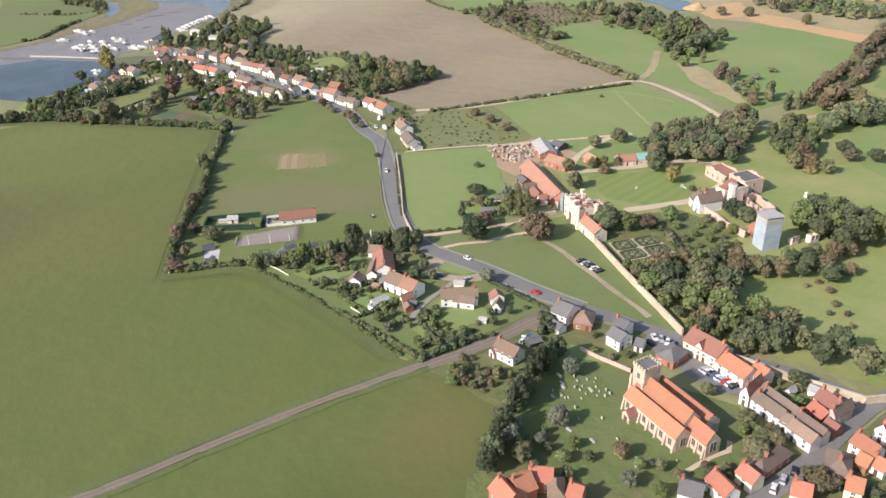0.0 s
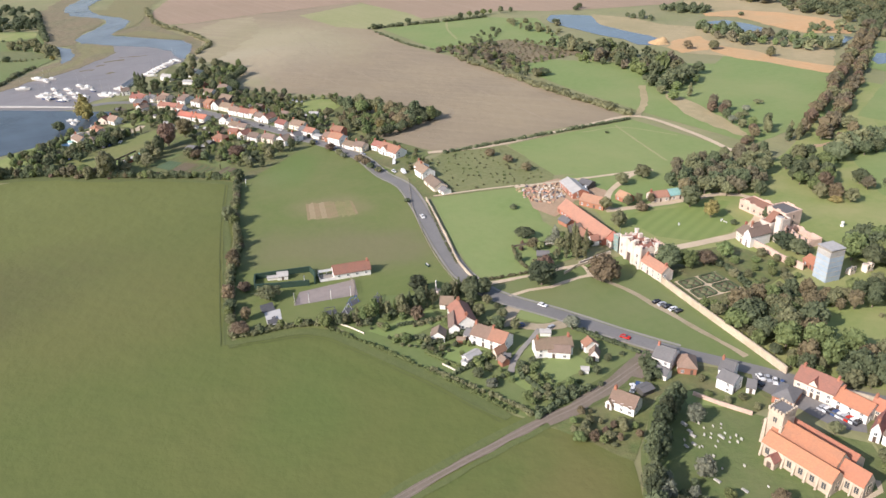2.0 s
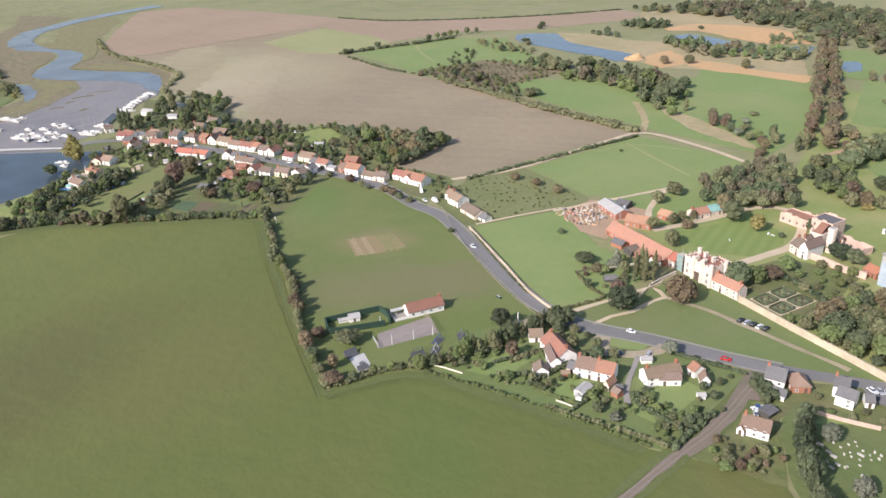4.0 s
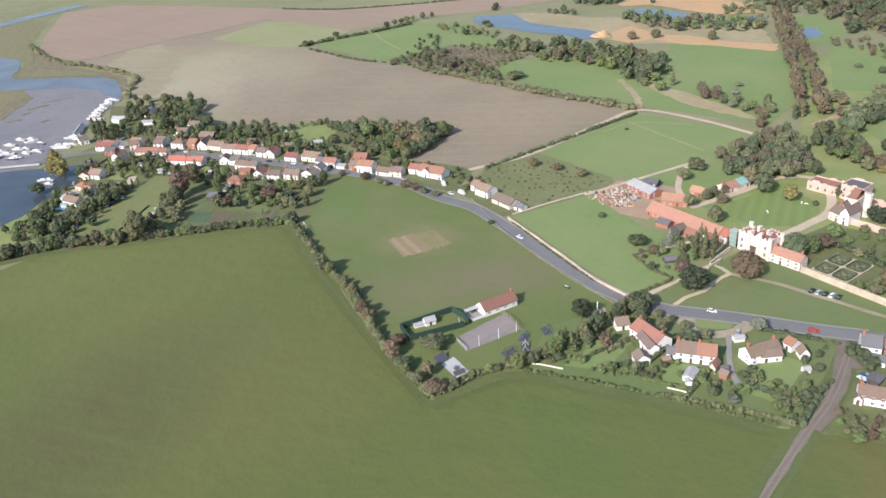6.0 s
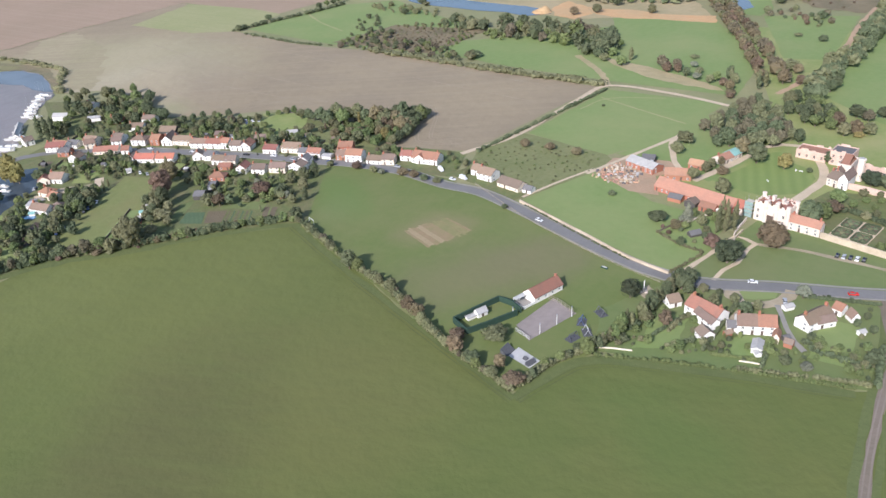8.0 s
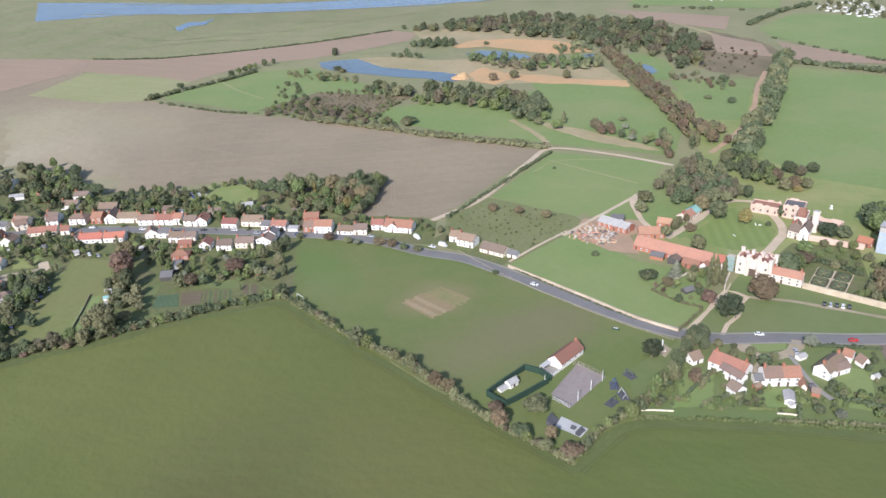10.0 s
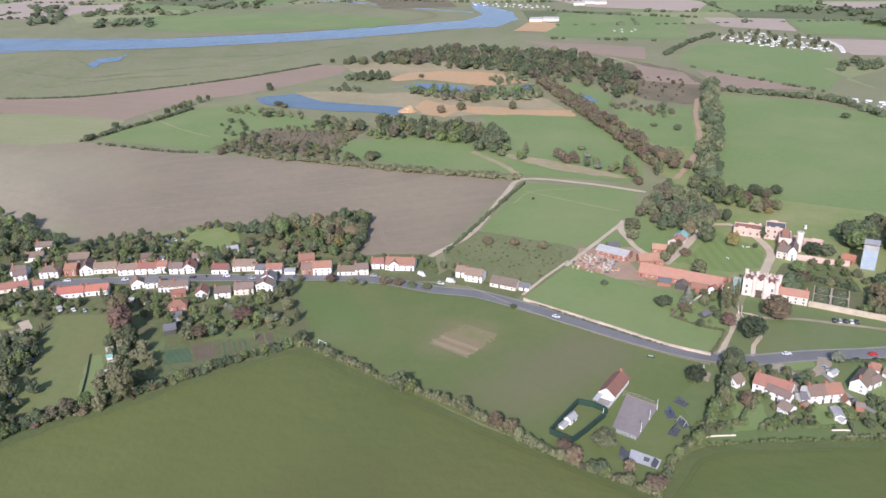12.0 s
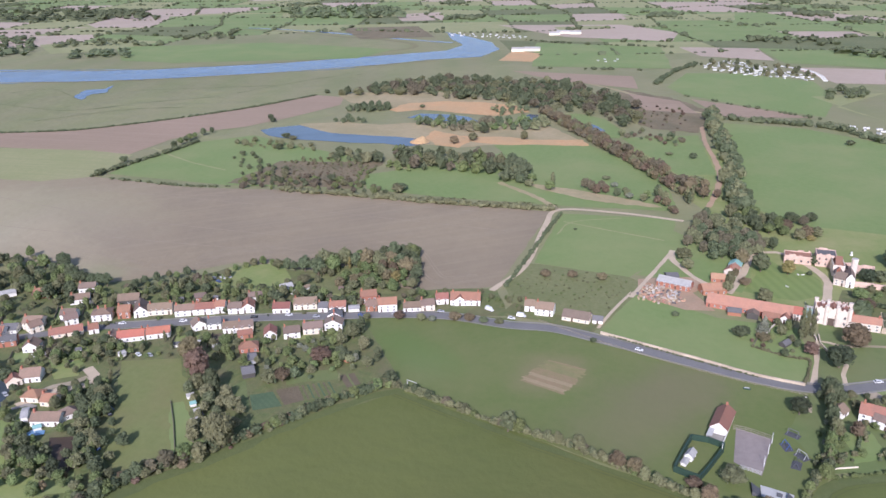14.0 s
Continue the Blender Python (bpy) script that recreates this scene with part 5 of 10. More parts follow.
def gable_wall(w, d, h, rh, along, mat, top, name="wall"):
    m = Mesh()
    x, y = w / 2, d / 2
    if along:     # ridge along x: gables on the two ends
        ends = [[(-x, -y, 0), (-x, y, 0), (-x, y, h), (-x, 0, h + rh), (-x, -y, h)], [(x, -y, 0), (x, -y, h), (x, 0, h + rh), (x, y, h), (x, y, 0)]]
        ends[0].reverse()
        ends[1].reverse()
        m.poly(ends[0][::-1])
        m.poly(ends[1][::-1])
        m.poly([(-x, -y, 0), (x, -y, 0), (x, -y, h), (-x, -y, h)])
        m.poly([(x, y, 0), (-x, y, 0), (-x, y, h), (x, y, h)])
    else:
        m.poly([(-x, -y, 0), (x, -y, 0), (x, -y, h), (0, -y, h + rh), (-x, -y, h)])
        m.poly([(x, y, 0), (-x, y, 0), (-x, y, h), (0, y, h + rh), (x, y, h)])
        m.poly([(-x, y, 0), (-x, -y, 0), (-x, -y, h), (-x, y, h)])
        m.poly([(x, -y, 0), (x, y, 0), (x, y, h), (x, -y, h)])
    return m.put(name, mat, top)


def roof_mesh(w, d, h, rh, style, over=0.35, t=0.16):
    m = Mesh()
    x, y = w / 2, d / 2
    lift = 0.12
    if style == "along":
        dy = rh / y * over
        X = x + over * 0.7
        m.slab((-X, -y - over, h - dy + lift), (X, -y - over, h - dy + lift), (X, 0, h + rh + lift), (-X, 0, h + rh + lift), t)
        m.slab((-X, 0, h + rh + lift), (X, 0, h + rh + lift), (X, y + over, h - dy + lift), (-X, y + over, h - dy + lift), t)
        m.box(-X, X, -0.14, 0.14, h + rh + lift - 0.05, h + rh + lift + 0.1, 0.03)
    elif style == "front":
        dx = rh / x * over
        Y = y + over * 0.7
        m.slab((0, -Y, h + rh + lift), (0, Y, h + rh + lift), (-x - over, Y, h - dx + lift), (-x - over, -Y, h - dx + lift), t)
        m.slab((x + over, -Y, h - dx + lift), (x + over, Y, h - dx + lift), (0, Y, h + rh + lift), (0, -Y, h + rh + lift), t)
        m.box(-0.14, 0.14, -Y, Y, h + rh + lift - 0.05, h + rh + lift + 0.1, 0.03)
    else:  # hipped
        X, Y = x + over, y + over
        k = min(X, Y)
        e = [(-X, -Y, h), (X, -Y, h), (X, Y, h), (-X, Y, h)]
        if X >= Y:
            r0, r1 = (-(X - k), 0, h + rh), (X - k, 0, h + rh)
            m.poly([e[0], e[1], r1, r0])
            m.poly([e[1], e[2], r1])
            m.poly([e[2], e[3], r0, r1])
            m.poly([e[3], e[0], r0])
        else:
            r0, r1 = (0, -(Y - k), h + rh), (0, Y - k, h + rh)
            m.poly([e[0], e[1], r0])
            m.poly([e[1], e[2], r1, r0])
            m.poly([e[2], e[3], r1])
            m.poly([e[3], e[0], r0, r1])
        m.poly(e[::-1])
        m.box(-X, X, -Y, Y, h - 0.18, h - 0.004)
    return m


WALL_WORD = {"white": "white rendered", "cream": "cream rendered", "brick": "red brick", "stone": "pale stone", "pinkstone": "pinkish stone", "dark": "dark boarded"}
ROOF_WORD = {"orange": "orange tiled", "clay": "faded clay tiled", "rose": "sun-bleached rose tiled", "red": "red tiled", "brown": "brown tiled", "tan": "tan tiled", "slate": "grey slate", "sheet": "pale sheet", "teal": "teal sheeted"}
HOUSES = random.Random(3)


def house(a, b, depth, h=5.2, rh=2.6, wall="white", roof="brown", style="along", chimneys=1, windows=True, what="house", where="beside the street", group=""):
    """A house with its front wall on the line a-b and its depth away from it: wall, roof, chimneys with pots, windows and a door."""
    top = new(what)
    w = place(top, a, b, depth)
    x, y = w / 2, depth / 2
    k = 0.88 if "village street" in where else 1.0
    h, rh = (h * 0.84 * k if h > 3.3 else h * 0.92), rh * 0.9 * k
    if style == "hip":
        Mesh().box(-x, x, -y, y, 0, h).put("wall", WALL[wall], top)
    else:
        gable_wall(w, depth, h, rh, style == "along", WALL[wall], top)
    roof_mesh(w, depth, h, rh, style).put("roof", ROOF[roof], top)
    for k in range(chimneys):
        u = (-0.42, 0.42, 0.0)[k % 3] if style != "hip" else (-0.18, 0.2, 0)[k % 3]
        cx, cy = (u * w, 0.0) if style == "along" or (style == "hip" and w >= depth) else (0.0, u * depth)
        c = Mesh().box(cx - 0.38, cx + 0.38, cy - 0.5, cy + 0.5, h + rh * 0.35, h + rh + 1.1)
        c.box(cx - 0.45, cx + 0.45, cy - 0.57, cy + 0.57, h + rh + 1.1, h + rh + 1.25)
        ch = c.put("chimney", WALL["brick"], top)
        for s in (-0.25, 0.25):
            Mesh().ring(cx, cy + s, 0.13, 0.1, h + rh + 1.25, h + rh + 1.65).put("chimney_pot", M_POT, ch)
    if windows:
        floors = 2 if h > 3.3 else 1
        cols = max(1, int(w / 2.9))
        door = HOUSES.randrange(cols)
        for fl in range(floors):
            for c in range(cols):
                u = -x + w * (c + 0.5) / cols
                if fl == 0 and c == door:
                    Mesh().box(u - 0.48, u + 0.48, -y - 0.06, -y + 0.02, 0.05, 2.1).put("door", M_DOOR, top)
                else:
                    window(top, u, -y, 0.8 + 1.8 * fl, 0.9, 1.0, 0)
        for s, face in ((-1, -90), (1, 90)):
            if depth > 5:
                for fl in range(floors):
                    window(top, s * x, -depth * 0.2, 0.8 + 1.8 * fl, 0.8, 0.95, face)
    label = WALL_WORD[wall] + " " + what.replace("_", " ") + ", " + ROOF_WORD[roof] + " roof, " + where
    return tagged(top, label, "house" if what in ("house", "cottage", "bungalow") else what.replace("_", " "), group)


def long_wall(pts, h, t, mat, label, cap=None, step=8.0, name="boundary_wall", category="wall"):
    """A free-standing wall along a line, with a coping."""
    line = smooth_line(pts, step)
    n = sides(line)
    top = new(name)
    for nm, w0, z0, z1, m in (("wall", t / 2, -0.1, h, mat), ("coping", t / 2 + 0.06, h, h + 0.14, cap or mat)):
        v, f = [], []
        for p, s in zip(line, n):
            for k, z in ((w0, z0), (-w0, z0), (-w0, z1), (w0, z1)):
                v.append((p.x + s.x * k, p.y + s.y * k, z))
        for i in range(len(line) - 1):
            for k in range(4):
                j = (k + 1) % 4
                f.append((4 * i + k, 4 * i + j, 4 * i + 4 + j, 4 * i + 4 + k))
        e = 4 * (len(line) - 1)
        f += [(3, 2, 1, 0), (e, e + 1, e + 2, e + 3)]
        link(nm, v, f, m, top)
    return tagged(top, label, category)


# ---- vehicles and boats ----
CAR_PAINT = {k: surface(k + "_car_paint", c, tuple(x * 0.9 for x in c), 2.0, 0.4, rough=0.25, bump=0.0) for k, c in
             {"white": (0.75, 0.75, 0.74), "red": (0.55, 0.03, 0.02), "silver": (0.42, 0.43, 0.45), "blue": (0.06, 0.10, 0.22), "black": (0.025, 0.025, 0.03), "green": (0.05, 0.12, 0.07)}.items()}
M_TYRE = surface("tyre_rubber", (0.02, 0.02, 0.02), (0.03, 0.03, 0.03), 5.0, 1.0)
CAR_MESH = {}


def heading(at, to):
    """Degrees about z from one place to another; a number stays as it is."""
    return math.degrees(math.atan2(to[1] - at[1], to[0] - at[0])) if isinstance(to, tuple) else to


def car(at, turn, colour="silver", van=False, where="on the road", group="parked cars"):
    if (colour, van) not in CAR_MESH:
        L, W, H = (5.2, 1.95, 2.2) if van else (3.9, 1.62, 1.38)
        b = Mesh()
        b.hull([(-L / 2, -W / 2, 0.28), (L / 2, -W / 2, 0.28), (L / 2, W / 2, 0.28), (-L / 2, W / 2, 0.28)], [(-L / 2 + 0.05, -W / 2, 0.62), (L / 2 - 0.05, -W / 2, 0.62), (L / 2 - 0.05, W / 2, 0.62), (-L / 2 + 0.05, W / 2, 0.62)])
        b.box(-L / 2 + 0.05, L / 2 - 0.05, -W / 2, W / 2, 0.62, 0.86, 0.07)
        g = Mesh()
        x0, x1 = (-L / 2 + 0.1, L / 2 - 0.9) if van else (-L / 2 + 0.35, L / 2 - 1.15)
        g.hull([(x0, -W / 2 + 0.08, 0.85), (x1, -W / 2 + 0.08, 0.85), (x1, W / 2 - 0.08, 0.85), (x0, W / 2 - 0.08, 0.85)], [(x0 + 0.35, -W / 2 + 0.22, H - 0.06), (x1 - 0.6, -W / 2 + 0.22, H - 0.06), (x1 - 0.6, W / 2 - 0.22, H - 0.06), (x0 + 0.35, W / 2 - 0.22, H - 0.06)])
        r = Mesh().box(x0 + 0.33, x1 - 0.58, -W / 2 + 0.2, W / 2 - 0.2, H - 0.06, H, 0.05)
        wh = Mesh()
        n = 10
        ring = [(math.cos(6.2832 * i / n) * 0.31, math.sin(6.2832 * i / n) * 0.31) for i in range(n)]
        wh.hull([(p, 0.1, q) for p, q in ring], [(p, -0.1, q) for p, q in ring])
        CAR_MESH[colour, van] = b.mesh("body", CAR_PAINT[colour]), g.mesh("cabin", CAR_PAINT["white"] if van else M_GLASS), r.mesh("roof_panel", CAR_PAINT[colour]), wh.mesh("wheel", M_TYRE), L, W
    *meshes, L, W = CAR_MESH[colour, van]
    top = new("van" if van else "car")
    for nm, me in zip(("body", "cabin", "roof_panel"), meshes):
        new(nm, me).parent = top
    for sx in (-0.31, 0.31):
        for sy in (-1, 1):
            o = new("wheel", meshes[3])
            o.parent = top
            o.location = (sx * L, sy * (W / 2 - 0.08), 0.31)
    top.matrix_world = pose(at[0], at[1], 0.19, 0, 0, heading(at, turn))
    return tagged(top, colour + (" delivery van " if van else " hatchback car ") + where, "van" if van else "car", group)


M_HULL = surface("white_hull", (0.74, 0.74, 0.72), (0.66, 0.66, 0.64), 1.5, 0.3, rough=0.35, bump=0.0)
M_DECK = surface("pale_deck", (0.55, 0.50, 0.42), (0.48, 0.43, 0.36), 1.5, 0.3, bump=0.1)
M_HULLB = surface("blue_hull", (0.05, 0.09, 0.2), (0.07, 0.11, 0.22), 1.5, 0.3, rough=0.35, bump=0.0)
M_METAL = surface("grey_metal", (0.45, 0.45, 0.46), (0.38, 0.38, 0.39), 3.0, 0.5, rough=0.45, bump=0.0, metal=0.6)
BOAT = {}


def boat(at, turn, length=8.0, mast=True, dark=False, where="lying on the creek mud"):
    key = (round(length), dark)
    if key not in BOAT:
        L, B = length, length * 0.3
        prof = [(-0.5, 0.72), (-0.2, 1.0), (0.15, 0.92), (0.35, 0.55), (0.5, 0.02)]
        ring = [(L * u, -B / 2 * k) for u, k in prof] + [(L * u, B / 2 * k) for u, k in prof[::-1]]
        h = Mesh()
        h.hull([(x * 0.9, y * 0.55, 0.0) for x, y in ring], [(x, y, 0.13 * L) for x, y in ring])
        d = Mesh()
        d.hull([(x * 0.94, y * 0.88, 0.13 * L) for x, y in ring], [(x * 0.93, y * 0.86, 0.13 * L + 0.06) for x, y in ring])
        c = Mesh().box(-L * 0.22, L * 0.16, -B * 0.3, B * 0.3, 0.13 * L + 0.05, 0.13 * L + 0.85, 0.14)
        m = Mesh().ring(L * 0.08, 0, 0.07, 0.04, 0.13 * L + 0.05, L * 1.25, 6)
        m.box(-L * 0.3, L * 0.08, -0.05, 0.05, 0.13 * L + 1.3, 0.13 * L + 1.45)
        BOAT[key] = h.mesh("hull", M_HULLB if dark else M_HULL), d.mesh("deck", M_DECK), c.mesh("cabin", M_HULL), m.mesh("mast", M_METAL)
    top = new("boat")
    for nm, me in zip(("hull", "deck", "cabin", "mast"), BOAT[key]):
        if nm != "mast" or mast:
            new(nm, me).parent = top
    top.matrix_world = pose(at[0], at[1], 0.1, 0, 0, heading(at, turn))
    return tagged(top, ("blue-hulled " if dark else "white ") + ("sailing boat " if mast else "motor boat ") + where, "boat", "boats in the creek")


# ---- the church ----
def church(a, b):
    """South aisle on the line a-b; nave, north aisle, chancel, porch and west tower built along it."""
    top = new("church")
    L = place(top, a, b, 0.0)
    stone, tiles = WALL["rubble"], ROOF["orange"]
    o = L / 2       # local x from the west end is u - o

    def range_(u0, u1, v0, v1, h, rh, name):
        w, d = u1 - u0, v1 - v0
        wall = gable_wall(w, d, h, rh, True, stone, top, name)
        roof = roof_mesh(w - 0.5, d, h, rh, "along", 0.25).put("roof", tiles, top)
        for x in (wall, roof):
            x.location = ((u0 + u1) / 2 - o, (v0 + v1) / 2, 0)
    range_(0, L, 0, 5.6, 4.9, 2.7, "south_aisle")
    range_(-0.5, L - 2.0, 4.6, 10.9, 6.8, 3.3, "nave")
    range_(0.5, L - 0.5, 11.0, 17.0, 4.8, 2.6, "north_aisle")
    range_(L - 2.2, L + 6.0, 5.4, 10.8, 5.0, 3.4, "chancel")
    t = Mesh().box(-2.6 - o, 2.4 - o, 5.2, 11.4, 0, 12.6)
    t.box(-2.8 - o, 2.6 - o, 5.0, 11.6, 12.6, 13.0)
    t.put("tower", stone, top, "square rubble-stone west tower")
    for k in range(5):
        for y0 in (5.0, 11.15):
            Mesh().box(-2.8 - o + k * 1.18, -2.8 - o + k * 1.18 + 0.68, y0, y0 + 0.45, 13.0, 13.9).put("merlon", stone, top)
    for k in range(1, 5):
        for x0 in (-2.8 - o, 2.15 - o):
            Mesh().box(x0, x0 + 0.45, 5.0 + k * 1.18, 5.0 + k * 1.18 + 0.68, 13.0, 13.9).put("merlon", stone, top)
    Mesh().box(-2.3 - o, 2.1 - o, 5.5, 11.1, 13.0, 13.12).put("tower_roof", ROOF["slate"], top, "dark lead tower roof")
    for x, y in ((-2.9, 5.0), (-2.9, 11.2), (2.2, 5.0)):
        Mesh().box(x - o - 0.5, x - o + 0.8, y - 0.6, y + 0.7, 0, 9.0, 0.25).put("buttress", stone, top)
    for k in range(7):
        u = 0.2 + k * (L - 0.9) / 6 - o
        Mesh().hull([(u, -1.0, 0), (u + 0.6, -1.0, 0), (u + 0.6, 0.1, 0), (u, 0.1, 0)], [(u, -0.25, 3.9), (u + 0.6, -0.25, 3.9), (u + 0.6, 0.1, 4.3), (u, 0.1, 4.3)]).put("buttress", stone, top)
        if k < 6 and k != 1:
            window(top, u + (L - 0.9) / 12 + 0.3, 0, 1.5, 1.3, 2.2, 0, stone)
    for k in range(3):
        u = L - 0.2 + k * 2.7 - o
        Mesh().hull([(u, 4.5, 0), (u + 0.5, 4.5, 0), (u + 0.5, 5.5, 0), (u, 5.5, 0)], [(u, 5.2, 4.0), (u + 0.5, 5.2, 4.0), (u + 0.5, 5.5, 4.4), (u, 5.5, 4.4)]).put("buttress", stone, top)
        if k < 2:
            window(top, u + 1.6, 5.4, 1.6, 1.2, 2.2, 0, stone)
    window(top, L + 6.0 - o, 8.1, 1.6, 2.4, 3.4, 90, stone)
    window(top, L - o, 2.8, 1.5, 1.8, 2.6, 90, stone)
    window(top, -2.6 - o, 8.3, 4.0, 1.6, 3.0, -90, stone)
    window(top, -0.1 - o, 5.2, 9.2, 1.2, 1.8, 0, stone)
    p = gable_wall(3.2, 3.4, 2.6, 1.7, False, stone, top, "porch")
    r = roof_mesh(3.2, 3.4, 2.6, 1.7, "front", 0.2).put("roof", ROOF["red"], top)
    for x in (p, r):
        x.location = (5.4 - o, -1.7, 0)
    Mesh().box(4.7 - o, 6.1 - o, -3.45, -3.38, 0, 2.2).put("door", M_DOOR, top)
    SOLID.append((top.location.x + 8, top.location.y, 17))
    return tagged(top, "medieval stone church with orange tiled roofs and square tower", "church")


church((124.6, 149.7), (125.8, 127.2))

M_GRAVE = surface("weathered_gravestone", (0.50, 0.48, 0.43), (0.42, 0.40, 0.35), 3.0, 0.5, bump=0.3, per_object=0.2)
GRAVE = Mesh().box(-0.35, 0.35, -0.08, 0.08, 0, 0.8).mesh("gravestone", M_GRAVE)
TOMB = Mesh().box(-0.9, 0.9, -0.4, 0.4, 0, 0.6, 0.05).mesh("tomb", M_GRAVE)


def graves(poly, gap, seed, most):
    r = random.Random(seed)
    for p in scatter(poly, gap, seed, most):
        if not free(p):
            continue
        big = r.random() < 0.22
        o = new("tomb" if big else "gravestone", TOMB if big else GRAVE)
        o.matrix_world = pose(p[0], p[1], 0.06, r.uniform(-4, 4), r.uniform(-4, 4), r.uniform(-10, 10) + 88) @ Matrix.Diagonal((r.uniform(0.8, 1.3), 1, r.uniform(0.7, 1.4), 1))
        tagged(o, "pale box tomb in the churchyard grass" if big else "pale leaning gravestone in the churchyard grass", "gravestone", "churchyard graves")


graves([(115.4, 172.2), (126.7, 164.9), (127.2, 155.1), (119.9, 155.1), (107.8, 163.2)], 1.9, 4, 24)
graves([(110.8, 163.3), (120.1, 146.7), (113.0, 134.1), (97.6, 139.2)], 5.0, 5, 14)
graves([(118.7, 139.2), (127.0, 122.2), (120.0, 118.5), (111.8, 127.3)], 3.0, 6, 8)

# ---- houses by the church and the lane ----
C = "near the church"
house((130.3, 200.3), (132.9, 194.2), 9, 5.2, 2.8, "white", "slate", "along", 1, where=C)
house((126.7, 195.4), (127.9, 191.0), 4, 2.6, 1.6, "white", "slate", "along", 0, where=C, what="outbuilding")
house((134.7, 192.1), (139.3, 187.9), 8, 3.4, 3.0, "brick", "tan", "hip", 0, where=C, what="outbuilding")
house((143.4, 182.4), (145.4, 178.0), 7, 5.4, 2.4, "white", "slate", "along", 1, where=C)
house((140.7, 173.7), (146.9, 175.0), 6, 5.0, 2.2, "white", "slate", "front", 0, where=C)
house((145.4, 172.0), (147.1, 169.7), 5, 2.8, 1.8, "white", "slate", "along", 0, where=C, what="outbuilding")
house((148.3, 164.2), (150.3, 158.0), 9, 3.2, 2.6, "brick", "slate", "hip", 0, where=C, what="outbuilding")
house((159.8, 164.8), (162.5, 151.9), 8.5, 5.6, 3.6, "cream", "red", "along", 2, what="inn", where="beside its car park")
house((160.6, 160.1), (161.2, 157.3), 3.5, 6.0, 2.2, "cream", "red", "front", 0, what="gabled_porch", where="on the inn")
house((162.0, 151.8), (163.0, 140.6), 7.5, 4.6, 2.8, "white", "orange", "along", 1, what="inn_wing", where="beside its car park")
house((167.1, 142.7), (167.9, 137.8), 6, 5.0, 2.6, "cream", "orange", "along", 1, where=C)
house((157.1, 135.9), (158.0, 133.1), 9, 5.2, 3.2, "white", "red", "front", 1, where=C)
house((158.6, 132.8), (159.1, 122.1), 4.3, 4.6, 2.2, "white", "brown", "along", 1, what="terrace", where="behind the street")
house((163.0, 134.4), (163.4, 121.0), 4.0, 4.6, 2.2, "brick", "brown", "along", 1, what="terrace", where="behind the street")
house((158.5, 121.5), (159.4, 119.0), 5, 4.0, 2.2, "white", "brown", "along", 0, where=C)
house((158.2, 118.4), (158.7, 110.4), 4.3, 4.8, 2.2, "white", "tan", "along", 0, what="terrace", where="behind the street")
house((162.6, 120.6), (163.0, 111.0), 4.0, 4.8, 2.2, "cream", "brown", "along", 1, what="terrace", where="behind the street")
house((175.2, 124.8), (175.4, 117.8), 5.8, 4.8, 2.6, "white", "red", "along", 2, where="beside the street corner")
house((173.0, 118.0), (173.3, 115.2), 8.5, 5.0, 2.4, "pinkstone", "brown", "front", 1, where="beside the street corner")
house((170.9, 123.2), (170.5, 117.5), 5, 3.0, 2.0, "brick", "orange", "along", 0, what="outbuilding", where="behind the street")
house((169.1, 115.8), (169.6, 111.8), 4, 3.0, 1.6, "brick", "red", "along", 0, what="outbuilding", where="behind the street")
house((178.4, 129.5), (179.6, 127.1), 4, 2.4, 0.8, "white", "sheet", "along", 0, False, what="garden_shed", where="in a back garden")
house((175.8, 124.8), (176.4, 122.4), 4, 2.4, 0.8, "white", "sheet", "along", 0, False, what="garden_shed", where="in a back garden")
house((172.3, 132.5), (172.6, 130.6), 3, 2.2, 1.2, "white", "sheet", "front", 0, False, what="garden_shed", where="in a back garden")
house((139.2, 108.0), (152.4, 110.6), 4.8, 3.4, 2.6, "brick", "brown", "hip", 1, where="beside the street corner")
house((132.8, 111.4), (133.3, 106.0), 4.8, 4.6, 2.4, "cream", "orange", "along", 1, where="beside the street")
house((123.9, 112.9), (123.6, 105.6), 5.2, 4.6, 2.6, "white", "orange", "along", 1, where="behind the churchyard")
house((114.6, 112.6), (118.4, 108.0), 6.5, 3.8, 2.4, "white", "slate", "along", 1, where="behind the churchyard")
house((168.8, 106.4), (169.2, 99.4), 5.4, 4.8, 2.6, "white", "orange", "along", 1, where="across the street")
house((179.2, 107.0), (180.2, 103.4), 7, 5.0, 2.8, "white", "brown", "front", 1, where="across the street")
house((154.4, 101.6), (158.2, 96.9), 9, 4.4, 3.0, "brick", "brown", "hip", 1, where="across the street")
house((164.8, 101.1), (165.6, 97.9), 5, 3.4, 2.2, "brick", "orange", "along", 0, where="across the street")
house((167.5, 98.6), (168.2, 94.7), 5, 3.4, 2.2, "white", "orange", "along", 1, where="across the street")
house((153.2, 94.3), (155.5, 91.0), 6, 4.8, 2.6, "cream", "orange", "along", 1, where="across the street")
house((139.4, 98.9), (142.4, 95.3), 6, 4.8, 2.6, "cream", "orange", "along", 1, where="beside the street")
house((101.7, 190.6), (105.1, 182.5), 6.5, 4.2, 2.8, "white", "tan", "along", 1, what="cottage", where="beside the muddy lane")
house((101.0, 191.4), (101.4, 189.0), 4, 2.6, 1.6, "white", "tan", "front", 0, what="cottage_wing", where="beside the muddy lane")
house((115.2, 188.7), (120.0, 188.5), 4, 2.2, 0.6, "dark", "slate", "along", 0, False, what="garden_shed", where="beside the muddy lane")
R = "in the rectory garden"
